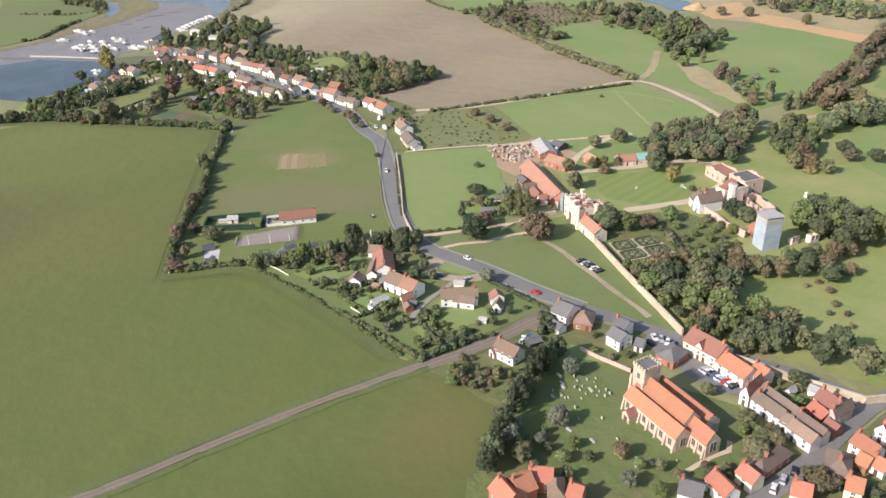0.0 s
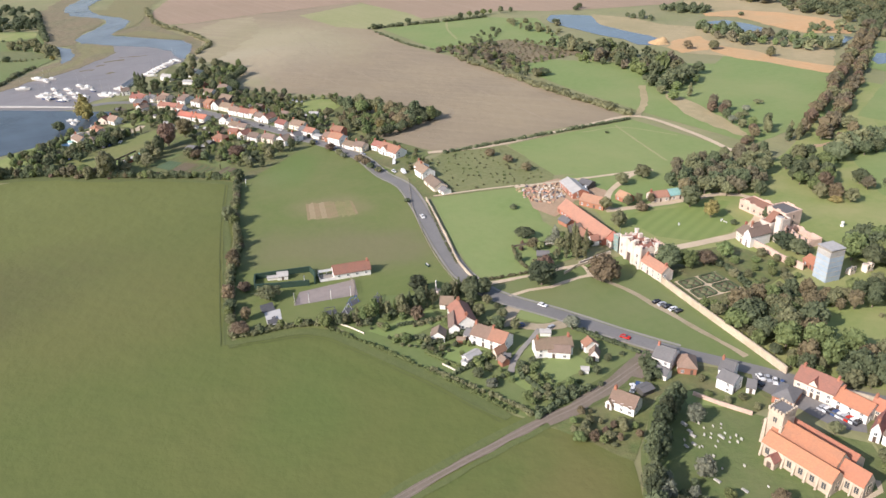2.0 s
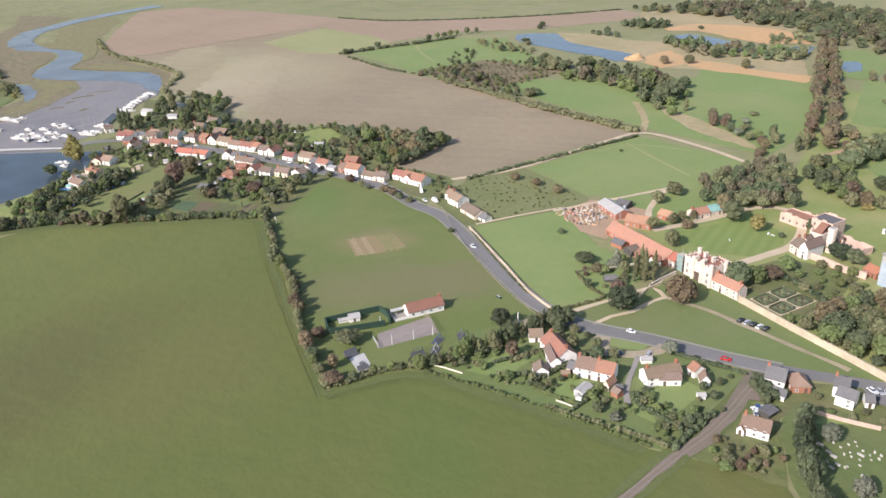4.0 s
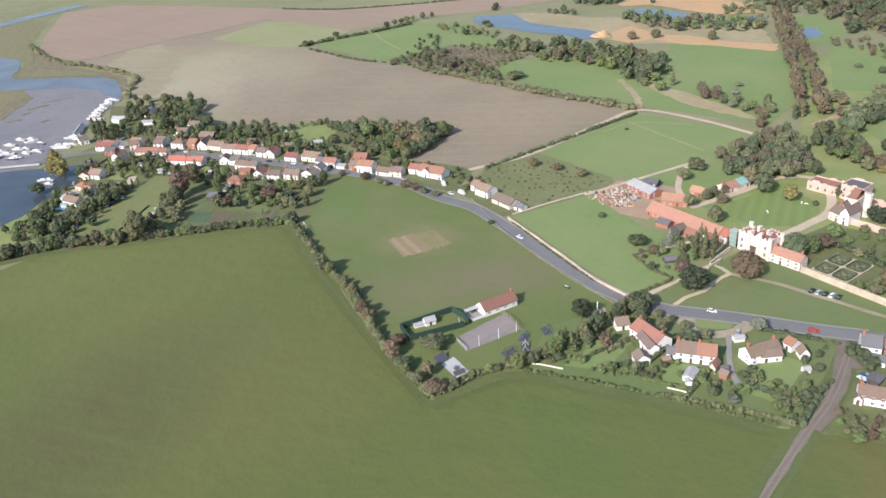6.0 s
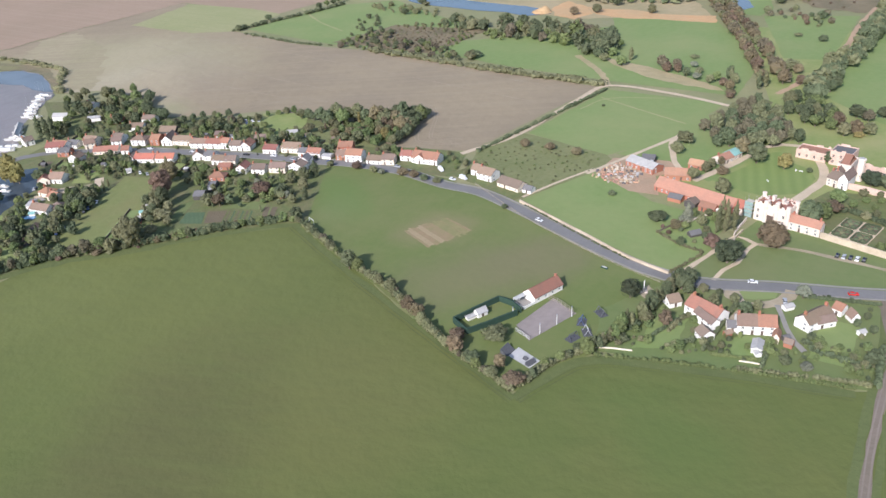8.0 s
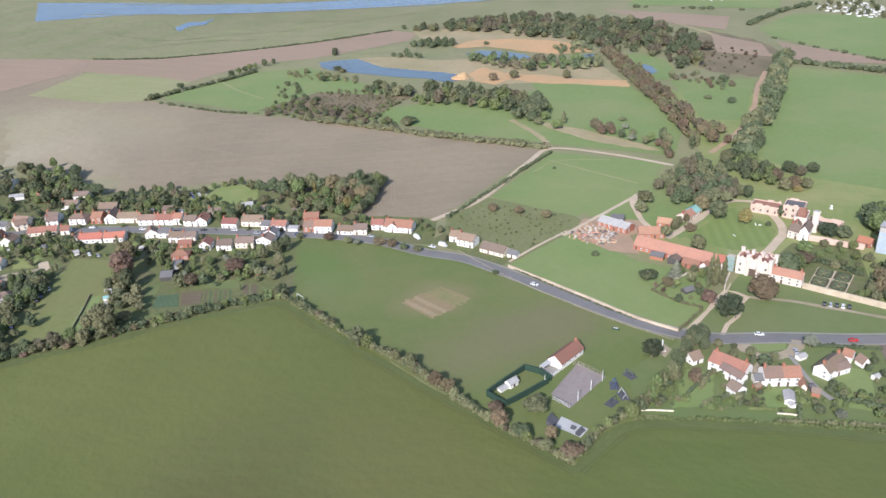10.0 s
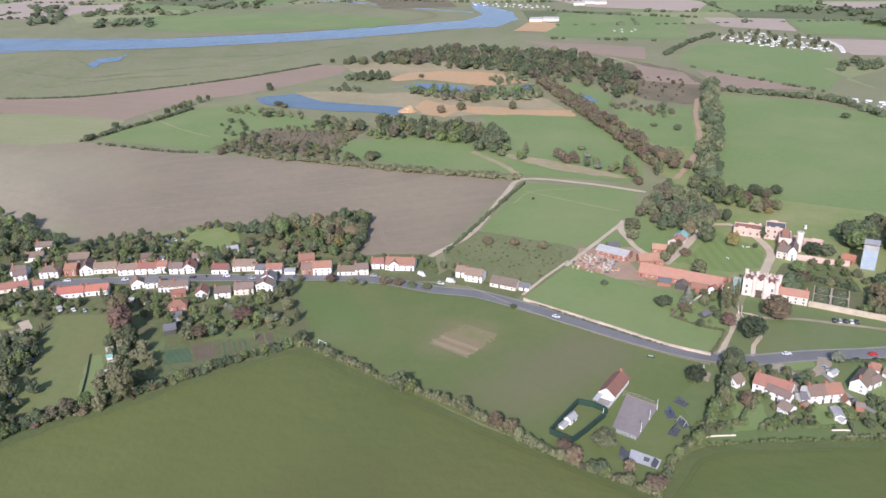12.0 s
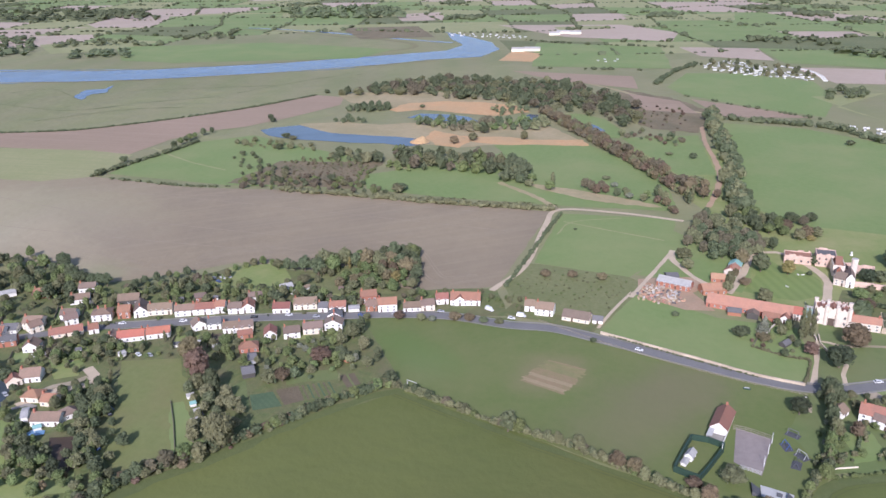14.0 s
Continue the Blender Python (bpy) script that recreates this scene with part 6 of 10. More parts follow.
house((71.0, 134.5), (71.7, 126.9), 6, 5.4, 3.0, "brick", "orange", "along", 1, what="rectory", where="beside the churchyard")
house((76.5, 135.7), (76.9, 128.7), 5.5, 5.4, 3.0, "brick", "orange", "front", 1, what="rectory_wing", where="beside the churchyard")
house((81.6, 132.4), (86.9, 128.9), 5.5, 5.4, 2.6, "brick", "orange", "along", 1, what="rectory_wing", where="beside the churchyard")
house((83.5, 125.4), (87.0, 123.3), 7, 4.8, 2.0, "brick", "tan", "hip", 0, what="rectory_wing", where="beside the churchyard")
house((87.5, 123.5), (89.9, 120.5), 6, 4.8, 2.6, "brick", "orange", "along", 1, what="rectory_wing", where="beside the churchyard")
long_wall([(129.8, 180.6), (132.4, 173.2), (137.4, 162.8)], 1.5, 0.35, WALL["pinkstone"], "faded pinkish brick churchyard wall with coping")

# three houses in the angle of road and lane
G = "beside the main road"
house((88.6, 269.4), (84.2, 255.6), 8, 5.2, 3.2, "white", "clay", "along", 2, where=G, group="three roadside houses")
house((86.1, 264.7), (81.0, 256.0), 4.0, 4.6, 1.8, "white", "brown", "along", 0, where=G, what="house_wing")
house((88.5, 275.2), (92.8, 272.0), 6, 2.8, 2.2, "white", "tan", "along", 0, where=G, what="garage")
house((73.3, 256.4), (77.4, 253.2), 5, 3.0, 2.0, "white", "brown", "front", 0, where=G, what="outbuilding")
house((85.2, 247.7), (88.5, 241.3), 7.5, 5.0, 3.0, "white", "tan", "along", 1, where=G, group="three roadside houses")
house((88.5, 241.3), (91.5, 235.3), 7.5, 5.0, 3.0, "white", "clay", "along", 1, where=G, group="three roadside houses")
house((86.5, 235.4), (86.9, 233.1), 5, 3.0, 1.8, "cream", "clay", "front", 0, where=G, what="house_wing")
house((86.2, 231.3), (86.1, 228.3), 3, 2.4, 1.2, "brick", "brown", "along", 0, False, where=G, what="outbuilding")
house((84.4, 251.0), (86.0, 247.8), 5, 2.8, 1.6, "white", "slate", "along", 0, where=G, what="garage")
house((99.4, 226.2), (111.8, 220.8), 6.4, 4.6, 2.8, "white", "tan", "along", 2, where=G, group="three roadside houses")
house((103.2, 224.1), (109.2, 219.1), 4.0, 3.6, 1.8, "white", "brown", "along", 0, where=G, what="house_wing")
house((117.3, 222.7), (116.4, 219.1), 5.0, 3.6, 2.0, "white", "clay", "along", 0, where=G, what="house_wing")
house((114.4, 214.9), (116.8, 212.5), 4, 2.6, 2.4, "white", "tan", "front", 0, where=G, what="garage")
house((76.1, 238.6), (74.5, 237.1), 2.0, 1.9, 0.5, "white", "sheet", "along", 0, False, what="greenhouse", where=G)
house((77.0, 236.2), (83.3, 237.4), 3.5, 2.4, 0.8, "white", "sheet", "along", 0, False, what="greenhouse", where=G)
house((74.1, 257.4), (78.5, 255.2), 2.5, 2.0, 0.5, "white", "sheet", "along", 0, False, what="garden_shed", where=G)

# ---- the village street ----
N, S = "on the village street", "behind the village street"
row = "street houses"
house((63.0, 677.0), (66.3, 669.4), 8, 3.6, 2.4, "white", "slate", "along", 1, where=N, group=row)
house((71.4, 670.2), (74.5, 661.1), 8, 5.4, 2.6, "cream", "tan", "along", 1, where=N, group=row)
house((85.0, 658.3), (87.6, 650.8), 7, 5.0, 2.6, "white", "brown", "along", 1, where=N, group=row)
house((88.1, 640.8), (92.5, 631.8), 8, 5.6, 2.8, "white", "tan", "hip", 2, where=N, group=row)
house((94.6, 629.4), (97.5, 623.8), 9, 5.8, 2.6, "brick", "clay", "along", 1, where=N, group=row)
house((98.0, 621.7), (101.7, 615.9), 12, 5.0, 3.8, "white", "brown", "front", 1, where=N, group=row)
house((102.3, 616.3), (107.5, 604.7), 8, 4.6, 2.8, "cream", "tan", "along", 2, where=N, group=row)
house((104.7, 601.1), (109.4, 591.6), 7, 5.0, 2.6, "white", "tan", "along", 2, where=N, group=row)
house((109.4, 591.6), (113.4, 581.9), 7, 5.2, 2.6, "white", "red", "along", 2, where=N, group=row)
house((114.0, 582.3), (116.0, 577.3), 7, 6.0, 2.6, "white", "clay", "along", 1, where=N, group=row)
house((115.1, 575.0), (117.6, 568.2), 7, 5.0, 2.6, "white", "brown", "along", 1, where=N, group=row)
house((117.6, 568.2), (120.7, 562.0), 9, 4.6, 3.2, "white", "clay", "front", 1, where=N, group=row)
house((121.9, 551.8), (124.8, 543.1), 7, 4.4, 2.6, "white", "red", "along", 1, where=N, group=row)
house((128.7, 542.7), (133.2, 530.9), 8, 4.8, 3.0, "cream", "tan", "along", 1, where=N, group=row)
house((129.3, 528.5), (130.6, 523.5), 7, 4.2, 2.4, "white", "slate", "along", 1, where=N, group=row)
house((130.9, 522.6), (133.8, 514.2), 7, 4.6, 2.6, "white", "clay", "along", 1, where=N, group=row)
house((133.5, 512.4), (135.6, 507.0), 5, 2.4, 0.6, "white", "sheet", "along", 0, False, what="garage", where=N)
house((136.5, 503.5), (138.7, 497.8), 7, 5.0, 2.6, "brick", "tan", "along", 1, where=N, group=row)
house((144.8, 509.3), (149.1, 501.6), 7, 6.6, 2.8, "brick", "red", "along", 1, where=N, group=row)
house((137.5, 496.7), (141.4, 487.3), 8, 6.4, 3.0, "white", "clay", "along", 1, where=N, group=row)
house((141.6, 483.8), (144.6, 474.8), 7, 3.6, 2.4, "white", "tan", "along", 1, where=N, group=row)
house((144.7, 474.5), (147.9, 467.8), 7, 5.0, 2.6, "cream", "brown", "along", 1, where=N, group=row)
house((155.1, 469.3), (157.5, 462.8), 7, 4.8, 2.6, "white", "red", "along", 1, where=N, group=row)
house((156.3, 461.5), (159.7, 445.4), 9, 4.8, 3.6, "white", "red", "along", 2, where=N, group=row)
house((156.3, 458.6), (157.6, 453.8), 4, 5.2, 2.4, "white", "red", "front", 0, where=N, what="house_wing")
house((158.6, 420.6), (159.3, 415.2), 7, 4.4, 2.4, "white", "tan", "along", 1, where="beside the main road")
house((155.8, 414.6), (155.4, 404.9), 8, 4.8, 2.8, "white", "tan", "along", 1, where="beside the main road")
house((153.2, 399.7), (151.3, 385.4), 8, 2.8, 2.8, "cream", "brown", "along", 0, what="bungalow", where="beside the main road")
house((153.1, 383.8), (153.1, 378.6), 5, 2.4, 1.6, "white", "slate", "along", 0, what="conservatory", where="beside the main road")
house((51.4, 680.6), (58.8, 671.4), 8, 5.0, 2.6, "white", "red", "along", 1, where=N, group=row)
house((50.4, 704.7), (56.6, 703.9), 7, 4.6, 2.6, "white", "brown", "along", 1, where=N, group=row)
house((80.3, 651.1), (84.8, 646.3), 7, 5.0, 2.6, "white", "brown", "along", 1, where=N, group=row)
house((56.1, 682.4), (59.7, 671.7), 7, 5.2, 2.6, "white", "clay", "along", 1, where=N, group=row)
house((67.8, 661.5), (73.7, 658.7), 7, 5.2, 2.6, "cream", "tan", "along", 1, where=N, group=row)
house((51.2, 665.7), (55.3, 659.2), 7, 4.6, 2.4, "brick", "slate", "along", 1, where=S)
house((49.7, 650.3), (52.6, 643.8), 7, 4.4, 3.0, "white", "tan", "front", 1, where=S)
house((65.2, 648.1), (75.0, 635.5), 7, 3.4, 2.6, "cream", "clay", "along", 1, where=S)
house((75.2, 632.2), (78.2, 628.4), 6, 4.0, 2.4, "white", "red", "along", 1, where=S)
house((69.8, 618.4), (71.7, 613.2), 6, 3.6, 2.6, "white", "brown", "front", 1, where=S)
house((70.8, 611.8), (77.0, 600.4), 7, 4.0, 2.8, "white", "orange", "along", 2, where=S)
house((77.8, 599.7), (83.6, 589.7), 7, 4.2, 2.6, "white", "orange", "along", 1, where=S)
house((91.7, 581.4), (96.3, 576.6), 7, 4.4, 3.0, "white", "brown", "front", 1, where=S)
house((95.3, 575.3), (98.3, 569.2), 7, 4.8, 2.4, "white", "slate", "along", 1, where=S)
house((93.3, 565.2), (96.4, 558.2), 7, 4.6, 2.6, "white", "tan", "along", 1, where=S)
house((96.5, 557.9), (100.2, 551.5), 7, 4.6, 2.4, "cream", "brown", "along", 1, where=S)
house((89.6, 554.4), (93.7, 548.3), 5, 2.8, 1.8, "brick", "clay", "along", 0, where=S, what="outbuilding")
house((76.3, 546.2), (80.8, 538.2), 7, 3.6, 2.8, "brick", "red", "hip", 1, where=S)
house((91.8, 540.9), (94.5, 535.4), 8, 4.8, 2.8, "white", "red", "front", 0, where=S)
house((95.5, 531.8), (99.3, 524.6), 7, 5.0, 2.6, "white", "brown", "along", 1, where=S)
house((102.5, 524.5), (106.8, 515.5), 7, 5.0, 2.6, "cream", "brown", "along", 1, where=S)
house((110.0, 516.3), (112.3, 507.2), 7, 5.2, 2.8, "white", "brown", "front", 1, where=S)
house((119.6, 518.6), (121.4, 511.7), 6, 5.4, 2.4, "white", "slate", "front", 1, where=S)
house((54.7, 532.2), (58.0, 527.6), 8, 2.8, 1.6, "dark", "slate", "along", 0, False, where=S, what="garden_shed")
house((68.2, 536.8), (70.3, 533.4), 7, 2.6, 1.4, "dark", "slate", "along", 0, False, where=S, what="garden_shed")
house((25.0, 629.4), (28.9, 621.4), 8, 4.2, 3.4, "white", "tan", "along", 1, where=S)
house((11.9, 616.6), (13.3, 608.8), 7, 3.8, 2.8, "cream", "clay", "hip", 1, where=S)
house((11.4, 606.2), (12.4, 599.9), 6.5, 3.6, 2.6, "cream", "clay", "along", 1, where=S)
house((-2.9, 598.4), (0.3, 586.6), 7, 4.0, 2.8, "white", "tan", "along", 1, where=S)
house((4.2, 587.6), (9.3, 584.4), 6, 2.8, 2.8, "white", "brown", "hip", 0, where=S, what="garage")
house((-1.8, 604.0), (-0.3, 601.9), 8, 3.0, 0.8, "white", "sheet", "along", 0, False, where=S, what="garden_shed")
house((19.8, 631.6), (24.8, 627.4), 6, 3.2, 2.4, "cream", "clay", "front", 0, where="near the mill pool", what="house_wing")
house((118.6, 674.0), (122.5, 665.5), 7, 4.4, 2.6, "white", "brown", "along", 1, where=N)
house((150.2, 560.3), (154.8, 555.4), 6, 2.6, 1.6, "white", "sheet", "along", 0, False, where=N, what="garden_shed")
house((100.5, 712.9), (106.9, 707.0), 6, 2.8, 1.0, "white", "sheet", "along", 0, False, where=N, what="garden_shed")
house((55.8, 724.4), (71.6, 748.4), 4, 2.6, 1.6, "white", "sheet", "along", 0, False, what="boat_shed", where="on the creek shore")
house((123.1, 744.0), (111.6, 735.6), 6, 4.4, 2.4, "white", "slate", "front", 1, where="near the creek")
house((88.8, 739.3), (94.6, 729.9), 6, 4.0, 2.0, "white", "sheet", "along", 0, False, what="boat_shed", where="on the creek shore")

house((109.5, 640.7), (114.5, 630.4), 8, 4.2, 3.0, "dark", "tan", "along", 0, where=N, what="barn")
house((103.5, 667.3), (108.9, 658.5), 7, 4.2, 2.6, "white", "tan", "along", 1, where=N)
house((105.4, 693.8), (109.8, 686.0), 7, 4.2, 2.6, "brick", "red", "along", 1, where=N)
house((124.3, 601.4), (127.3, 596.0), 6, 3.0, 2.0, "brick", "brown", "along", 0, where=N, what="outbuilding")
house((133.2, 572.7), (136.6, 565.7), 6, 3.6, 2.2, "white", "brown", "along", 1, where=N)

# ---- the priory ----
P = "in the priory grounds"


def battlemented(a, b, depth, h, wall, name, label, turrets=0, notch=0.8, ridges=0, roof="slate"):
    """A range with a parapet, battlements, slim turrets and rows of windows; ridges: tiled roofs behind the parapet."""
    top = new(name)
    w = place(top, a, b, depth)
    x, y = w / 2, depth / 2
    m = WALL[wall]
    Mesh().box(-x, x, -y, y, 0, h).put("wall", m, top)
    Mesh().box(-x + 0.45, x - 0.45, -y + 0.45, y - 0.45, h, h + 0.12).put("roof", ROOF[roof], top)
    for x0, x1, y0, y1 in ((-x, x, -y, -y + 0.4), (-x, x, y - 0.4, y), (-x, -x + 0.4, -y + 0.4, y - 0.4), (x - 0.4, x, -y + 0.4, y - 0.4)):
        Mesh().box(x0, x1, y0, y1, h, h + 0.6).put("parapet", m, top)
    for k in range(ridges):
        d = (depth - 1.6) / ridges
        o = roof_mesh(w - 2.4, d, h + 0.1, d * 0.32, "along", 0.0).put("pitched_roof", ROOF["red"], top)
        o.location.y = -y + 0.8 + d * (k + 0.5)
    if notch:
        n = int(w / (2 * notch))
        for k in range(n + 1):
            u = -x + (w - notch) * k / n
            for y0 in (-y, y - 0.4):
                Mesh().box(u, u + notch, y0, y0 + 0.4, h + 0.6, h + 1.3).put("merlon", m, top)
        n = max(2, int(depth / (2 * notch)))
        for k in range(1, n):
            u = -y + (depth - notch) * k / n
            for x0 in (-x, x - 0.4):
                Mesh().box(x0, x0 + 0.4, u, u + notch, h + 0.6, h + 1.3).put("merlon", m, top)
    if name in ("long_range", "square_tower"):      # broken lengths of old wall standing above the parapet
        r = random.Random(len(name))
        for k in range(7 if name == "long_range" else 4):
            u, long = r.uniform(-0.85, 0.85) * x, r.uniform(0.5, 1.6)
            y0 = -y if k % 2 else y - 0.4
            Mesh().box(u - long, u + long, y0 + 0.02, y0 + 0.38, h + 0.6, h + r.uniform(0.9, 1.6), 0.05).put("wall_fragment", m, top)
    spots = [(-0.32, -1), (0.32, -1), (-1, 1), (1, 1), (1, -1)][:turrets]
    for sx, sy in spots:
        t = Mesh().ring(sx * x, sy * y, 0.95, 0.95, 0, h + 1.8)
        t.ring(sx * x, sy * y, 1.1, 1.1, h + 1.8, h + 2.3)
        t.put("turret", m, top)
    for fl in range(max(1, int(h / 3.4))):
        for k in range(max(2, int(w / 3.6))):
            u = -x + w * (k + 0.5) / max(2, int(w / 3.6))
            window(top, u, -y, 1.4 + fl * 3.2, 1.0, 1.5, 0, m)
        for sx, face in ((-1, -90), (1, 90)):
            window(top, sx * x, 0, 1.4 + fl * 3.2, 1.0, 1.5, face, m)
    if name == "gatehouse":
        for k in range(3):
            o = roof_mesh((w - 2.2) / 3 - 0.5, depth - 1.8, h + 0.1, 1.5, "front", 0.0).put("pitched_roof", ROOF["red"], top)
            o.location.x = (k - 1) * (w - 2.2) / 3
        for k, (u, v, rise) in enumerate(((-0.5, -0.62, 1.9), (0.5, -0.62, 2.3), (-0.5, 0.55, 2.6), (0.5, 0.6, 2.1), (-1.0, 0.1, 1.6), (1.0, 0.0, 2.0))):
            c = Mesh().box(u * (w - 2.2) / 3 - 0.6, u * (w - 2.2) / 3 + 0.6, v * y - 0.9, v * y + 0.9, h + 0.1, h + rise)
            c.box(u * (w - 2.2) / 3 - 0.72, u * (w - 2.2) / 3 + 0.72, v * y - 1.02, v * y + 1.02, h + rise, h + rise + 0.25)
            c.put("chimney", m, top, "broad pale stone chimney stack")
        Mesh().box(-1.7, 1.7, -y - 0.06, -y + 0.02, 0, 4.2).put("gate_arch", M_DOOR, top, "dark wooden gate in the arch")
    return tagged(top, label, "gatehouse" if name == "gatehouse" else "building")


def ruined_range(a, b, depth, h, wall, label, seed=1):
    """A roofless range: four walls with ragged tops and window openings."""
    top = new("ruin")
    w = place(top, a, b, depth)
    x, y = w / 2, depth / 2
    r = random.Random(seed)
    for x0, x1, y0, y1 in ((-x, x, -y, -y + 0.7), (-x, x, y - 0.7, y), (-x, -x + 0.7, -y + 0.7, y - 0.7), (x - 0.7, x, -y + 0.7, y - 0.7)):
        m = Mesh()
        n = max(3, int(max(x1 - x0, y1 - y0) / 1.4))
        lie = x1 - x0 > y1 - y0
        for k in range(n + 1):
            hh = h * r.uniform(0.75, 1.05)
            p = (x0 + (x1 - x0) * k / n) if lie else (y0 + (y1 - y0) * k / n)
            m.v += [(p, y0, 0), (p, y1, 0), (p, y1, hh), (p, y0, hh)] if lie else [(x1, p, 0), (x0, p, 0), (x0, p, hh), (x1, p, hh)]
        for k in range(n):
            for j in range(4):
                m.f.append((4 * k + j, 4 * k + (j + 1) % 4, 4 * k + 4 + (j + 1) % 4, 4 * k + 4 + j))
        m.f += [(3, 2, 1, 0), (4 * n, 4 * n + 1, 4 * n + 2, 4 * n + 3)]
        m.put("wall", WALL[wall], top)
    for k in range(max(2, int(w / 4))):
        window(top, -x + w * (k + 0.5) / max(2, int(w / 4)), -y, 1.6, 1.4, 2.2, 0, WALL[wall])
    return tagged(top, label, "ruin")


battlemented((182.6, 273.6), (179.4, 257.6), 8.5, 8.6, "stone", "gatehouse", "great flint and stone priory gatehouse with battlements and red roofs", 5, 1.1, 0, "clay")
house((183.6, 283.2), (182.8, 278.8), 7, 4.6, 2.8, "stone", "orange", "along", 0, what="gatehouse_wing", where="beside the priory gatehouse")
battlemented((189.2, 264.5), (188.0, 257.2), 5, 7.6, "pinkstone", "gatehouse_wing", "pinkish gabled wing behind the gatehouse", 0, 0.8, 1)


M_TEALNET = surface("faded_teal_netting", (0.20, 0.31, 0.285), (0.26, 0.35, 0.32), 1.4, 0.4, rough=0.8, bump=0.5, third=(0.32, 0.37, 0.33))


def teal_scaffold(a, b, depth, h):
    top = new("scaffold")
    w = place(top, a, b, depth)
    x, y = w / 2, depth / 2
    for k in range(int(h / 2)):
        Mesh().box(-x, x, -y, y, 2 * k + 1.88, 2 * k + 1.96).put("deck", M_DECK, top)
        Mesh().box(-x - 0.05, x + 0.05, -y - 0.05, -y, 2 * k + 0.2, 2 * k + 1.85).put("netting", M_TEALNET, top, "faded teal debris netting")
        Mesh().box(-x - 0.05, -x, -y, y, 2 * k + 0.2, 2 * k + 1.85).put("netting", M_TEALNET, top, "faded teal debris netting")
    for sx in (-1, 1):
        for sy in (-1, 1):
            Mesh().ring(sx * (x + 0.12), sy * (y + 0.12), 0.06, 0.06, 0, h + 1, 6).put("standard", M_METAL, top)
    return tagged(top, "narrow scaffold with teal netting beside the gatehouse", "scaffold")


teal_scaffold((183.4, 278.3), (182.7, 274.6), 3.0, 9.5)
house((179.5, 257.2), (177.9, 242.9), 6, 5.4, 2.6, "stone", "rose", "along", 2, what="gatehouse_range", where="beside the priory gatehouse")
house((189.6, 326.4), (181.9, 284.0), 9.5, 3.4, 4.0, "brick", "rose", "along", 0, what="tithe_barn", where=P)
house((204.7, 327.4), (209.5, 314.6), 8, 3.6, 2.8, "brick", "rose", "along", 0, what="cart_shed", where=P)
house((212.6, 353.3), (207.0, 335.2), 9, 4.0, 2.2, "brick", "sheet", "along", 0, what="farm_shed", where="in the builders' yard")
house((220.6, 347.5), (222.4, 340.8), 7, 3.0, 1.4, "dark", "slate", "along", 0, False, what="farm_shed", where="in the builders' yard")
house((237.6, 308.3), (246.7, 305.2), 7, 3.4, 2.4, "stone", "rose", "along", 1, what="cottage", where=P)
house((247.8, 305.4), (255.4, 303.5), 7, 3.4, 2.4, "stone", "teal", "along", 0, what="cottage", where=P)
house((225.3, 322.7), (225.6, 314.9), 6, 3.0, 2.2, "brick", "rose", "along", 0, what="outbuilding", where=P)
battlemented((268.6, 278.6), (267.4, 263.0), 9.5, 4.6, "pinkstone", "long_range", "pinkish brick range with a pale parapet beside the lawn", 0, 0, 0, "clay")
battlemented((266.8, 261.0), (266.0, 249.8), 11, 7.4, "pinkstone", "square_tower", "square pinkish priory tower with lead roof", 0, 0)
battlemented((252.4, 253.8), (252.0, 247.4), 13.4, 6.6, "stone", "link_range", "tall pale range between tower and house", 0, 0, 1, "clay")
house((238.6, 255.2), (236.4, 249.6), 8, 5.4, 3.0, "stone", "brown", "along", 1, what="priory_house", where=P)
house((236.2, 249.3), (235.7, 244.9), 12, 6.8, 3.2, "white", "brown", "front", 0, what="priory_gable", where=P)
house((244.6, 254.0), (244.3, 249.7), 5, 6.2, 2.4, "stone", "brown", "front", 1, what="priory_gable", where=P)
ruined_range((262.0, 246.5), (257.8, 230.4), 7, 4.0, "pinkstone", "low roofless priory range with ragged pale wall tops", 13)
ruined_range((256.4, 201.2), (261.0, 201.0), 2.5, 4.0, "stone", "pale ruined gable beyond the scaffolded tower", 11)
ruined_range((249.0, 203.8), (252.4, 203.6), 2.2, 3.0, "stone", "pale ruined wall beyond the scaffolded tower", 12)
L2 = "against the tithe barn"
house((181.2, 315.6), (181.0, 308.8), 5, 2.4, 1.6, "brick", "slate", "along", 0, False, what="lean_to", where=L2)
house((179.5, 306.3), (178.7, 300.6), 5, 2.8, 1.8, "dark", "brown", "front", 0, False, what="lean_to", where=L2)
house((178.5, 298.7), (177.1, 290.6), 5, 2.8, 2.0, "brick", "red", "along", 0, what="lean_to", where=L2)
house((178.3, 290.0), (177.2, 286.2), 4, 3.4, 2.0, "white", "red", "front", 0, what="lean_to", where=L2)
house((149.0, 290.6), (153.4, 287.4), 3.4, 1.7, 1.4, "dark", "slate", "along", 0, False, what="garden_shed", where="in a walled garden")
long_wall([(160.3, 274.9), (168.0, 275.6), (179.5, 275.6)], 1.3, 0.4, WALL["stone"], "pale stone wall from the poplars to the gatehouse")
long_wall([(157.2, 299.7), (168.7, 295.5), (179.4, 290.6)], 0.9, 0.4, WALL["stone"], "low pale garden wall before the barn")


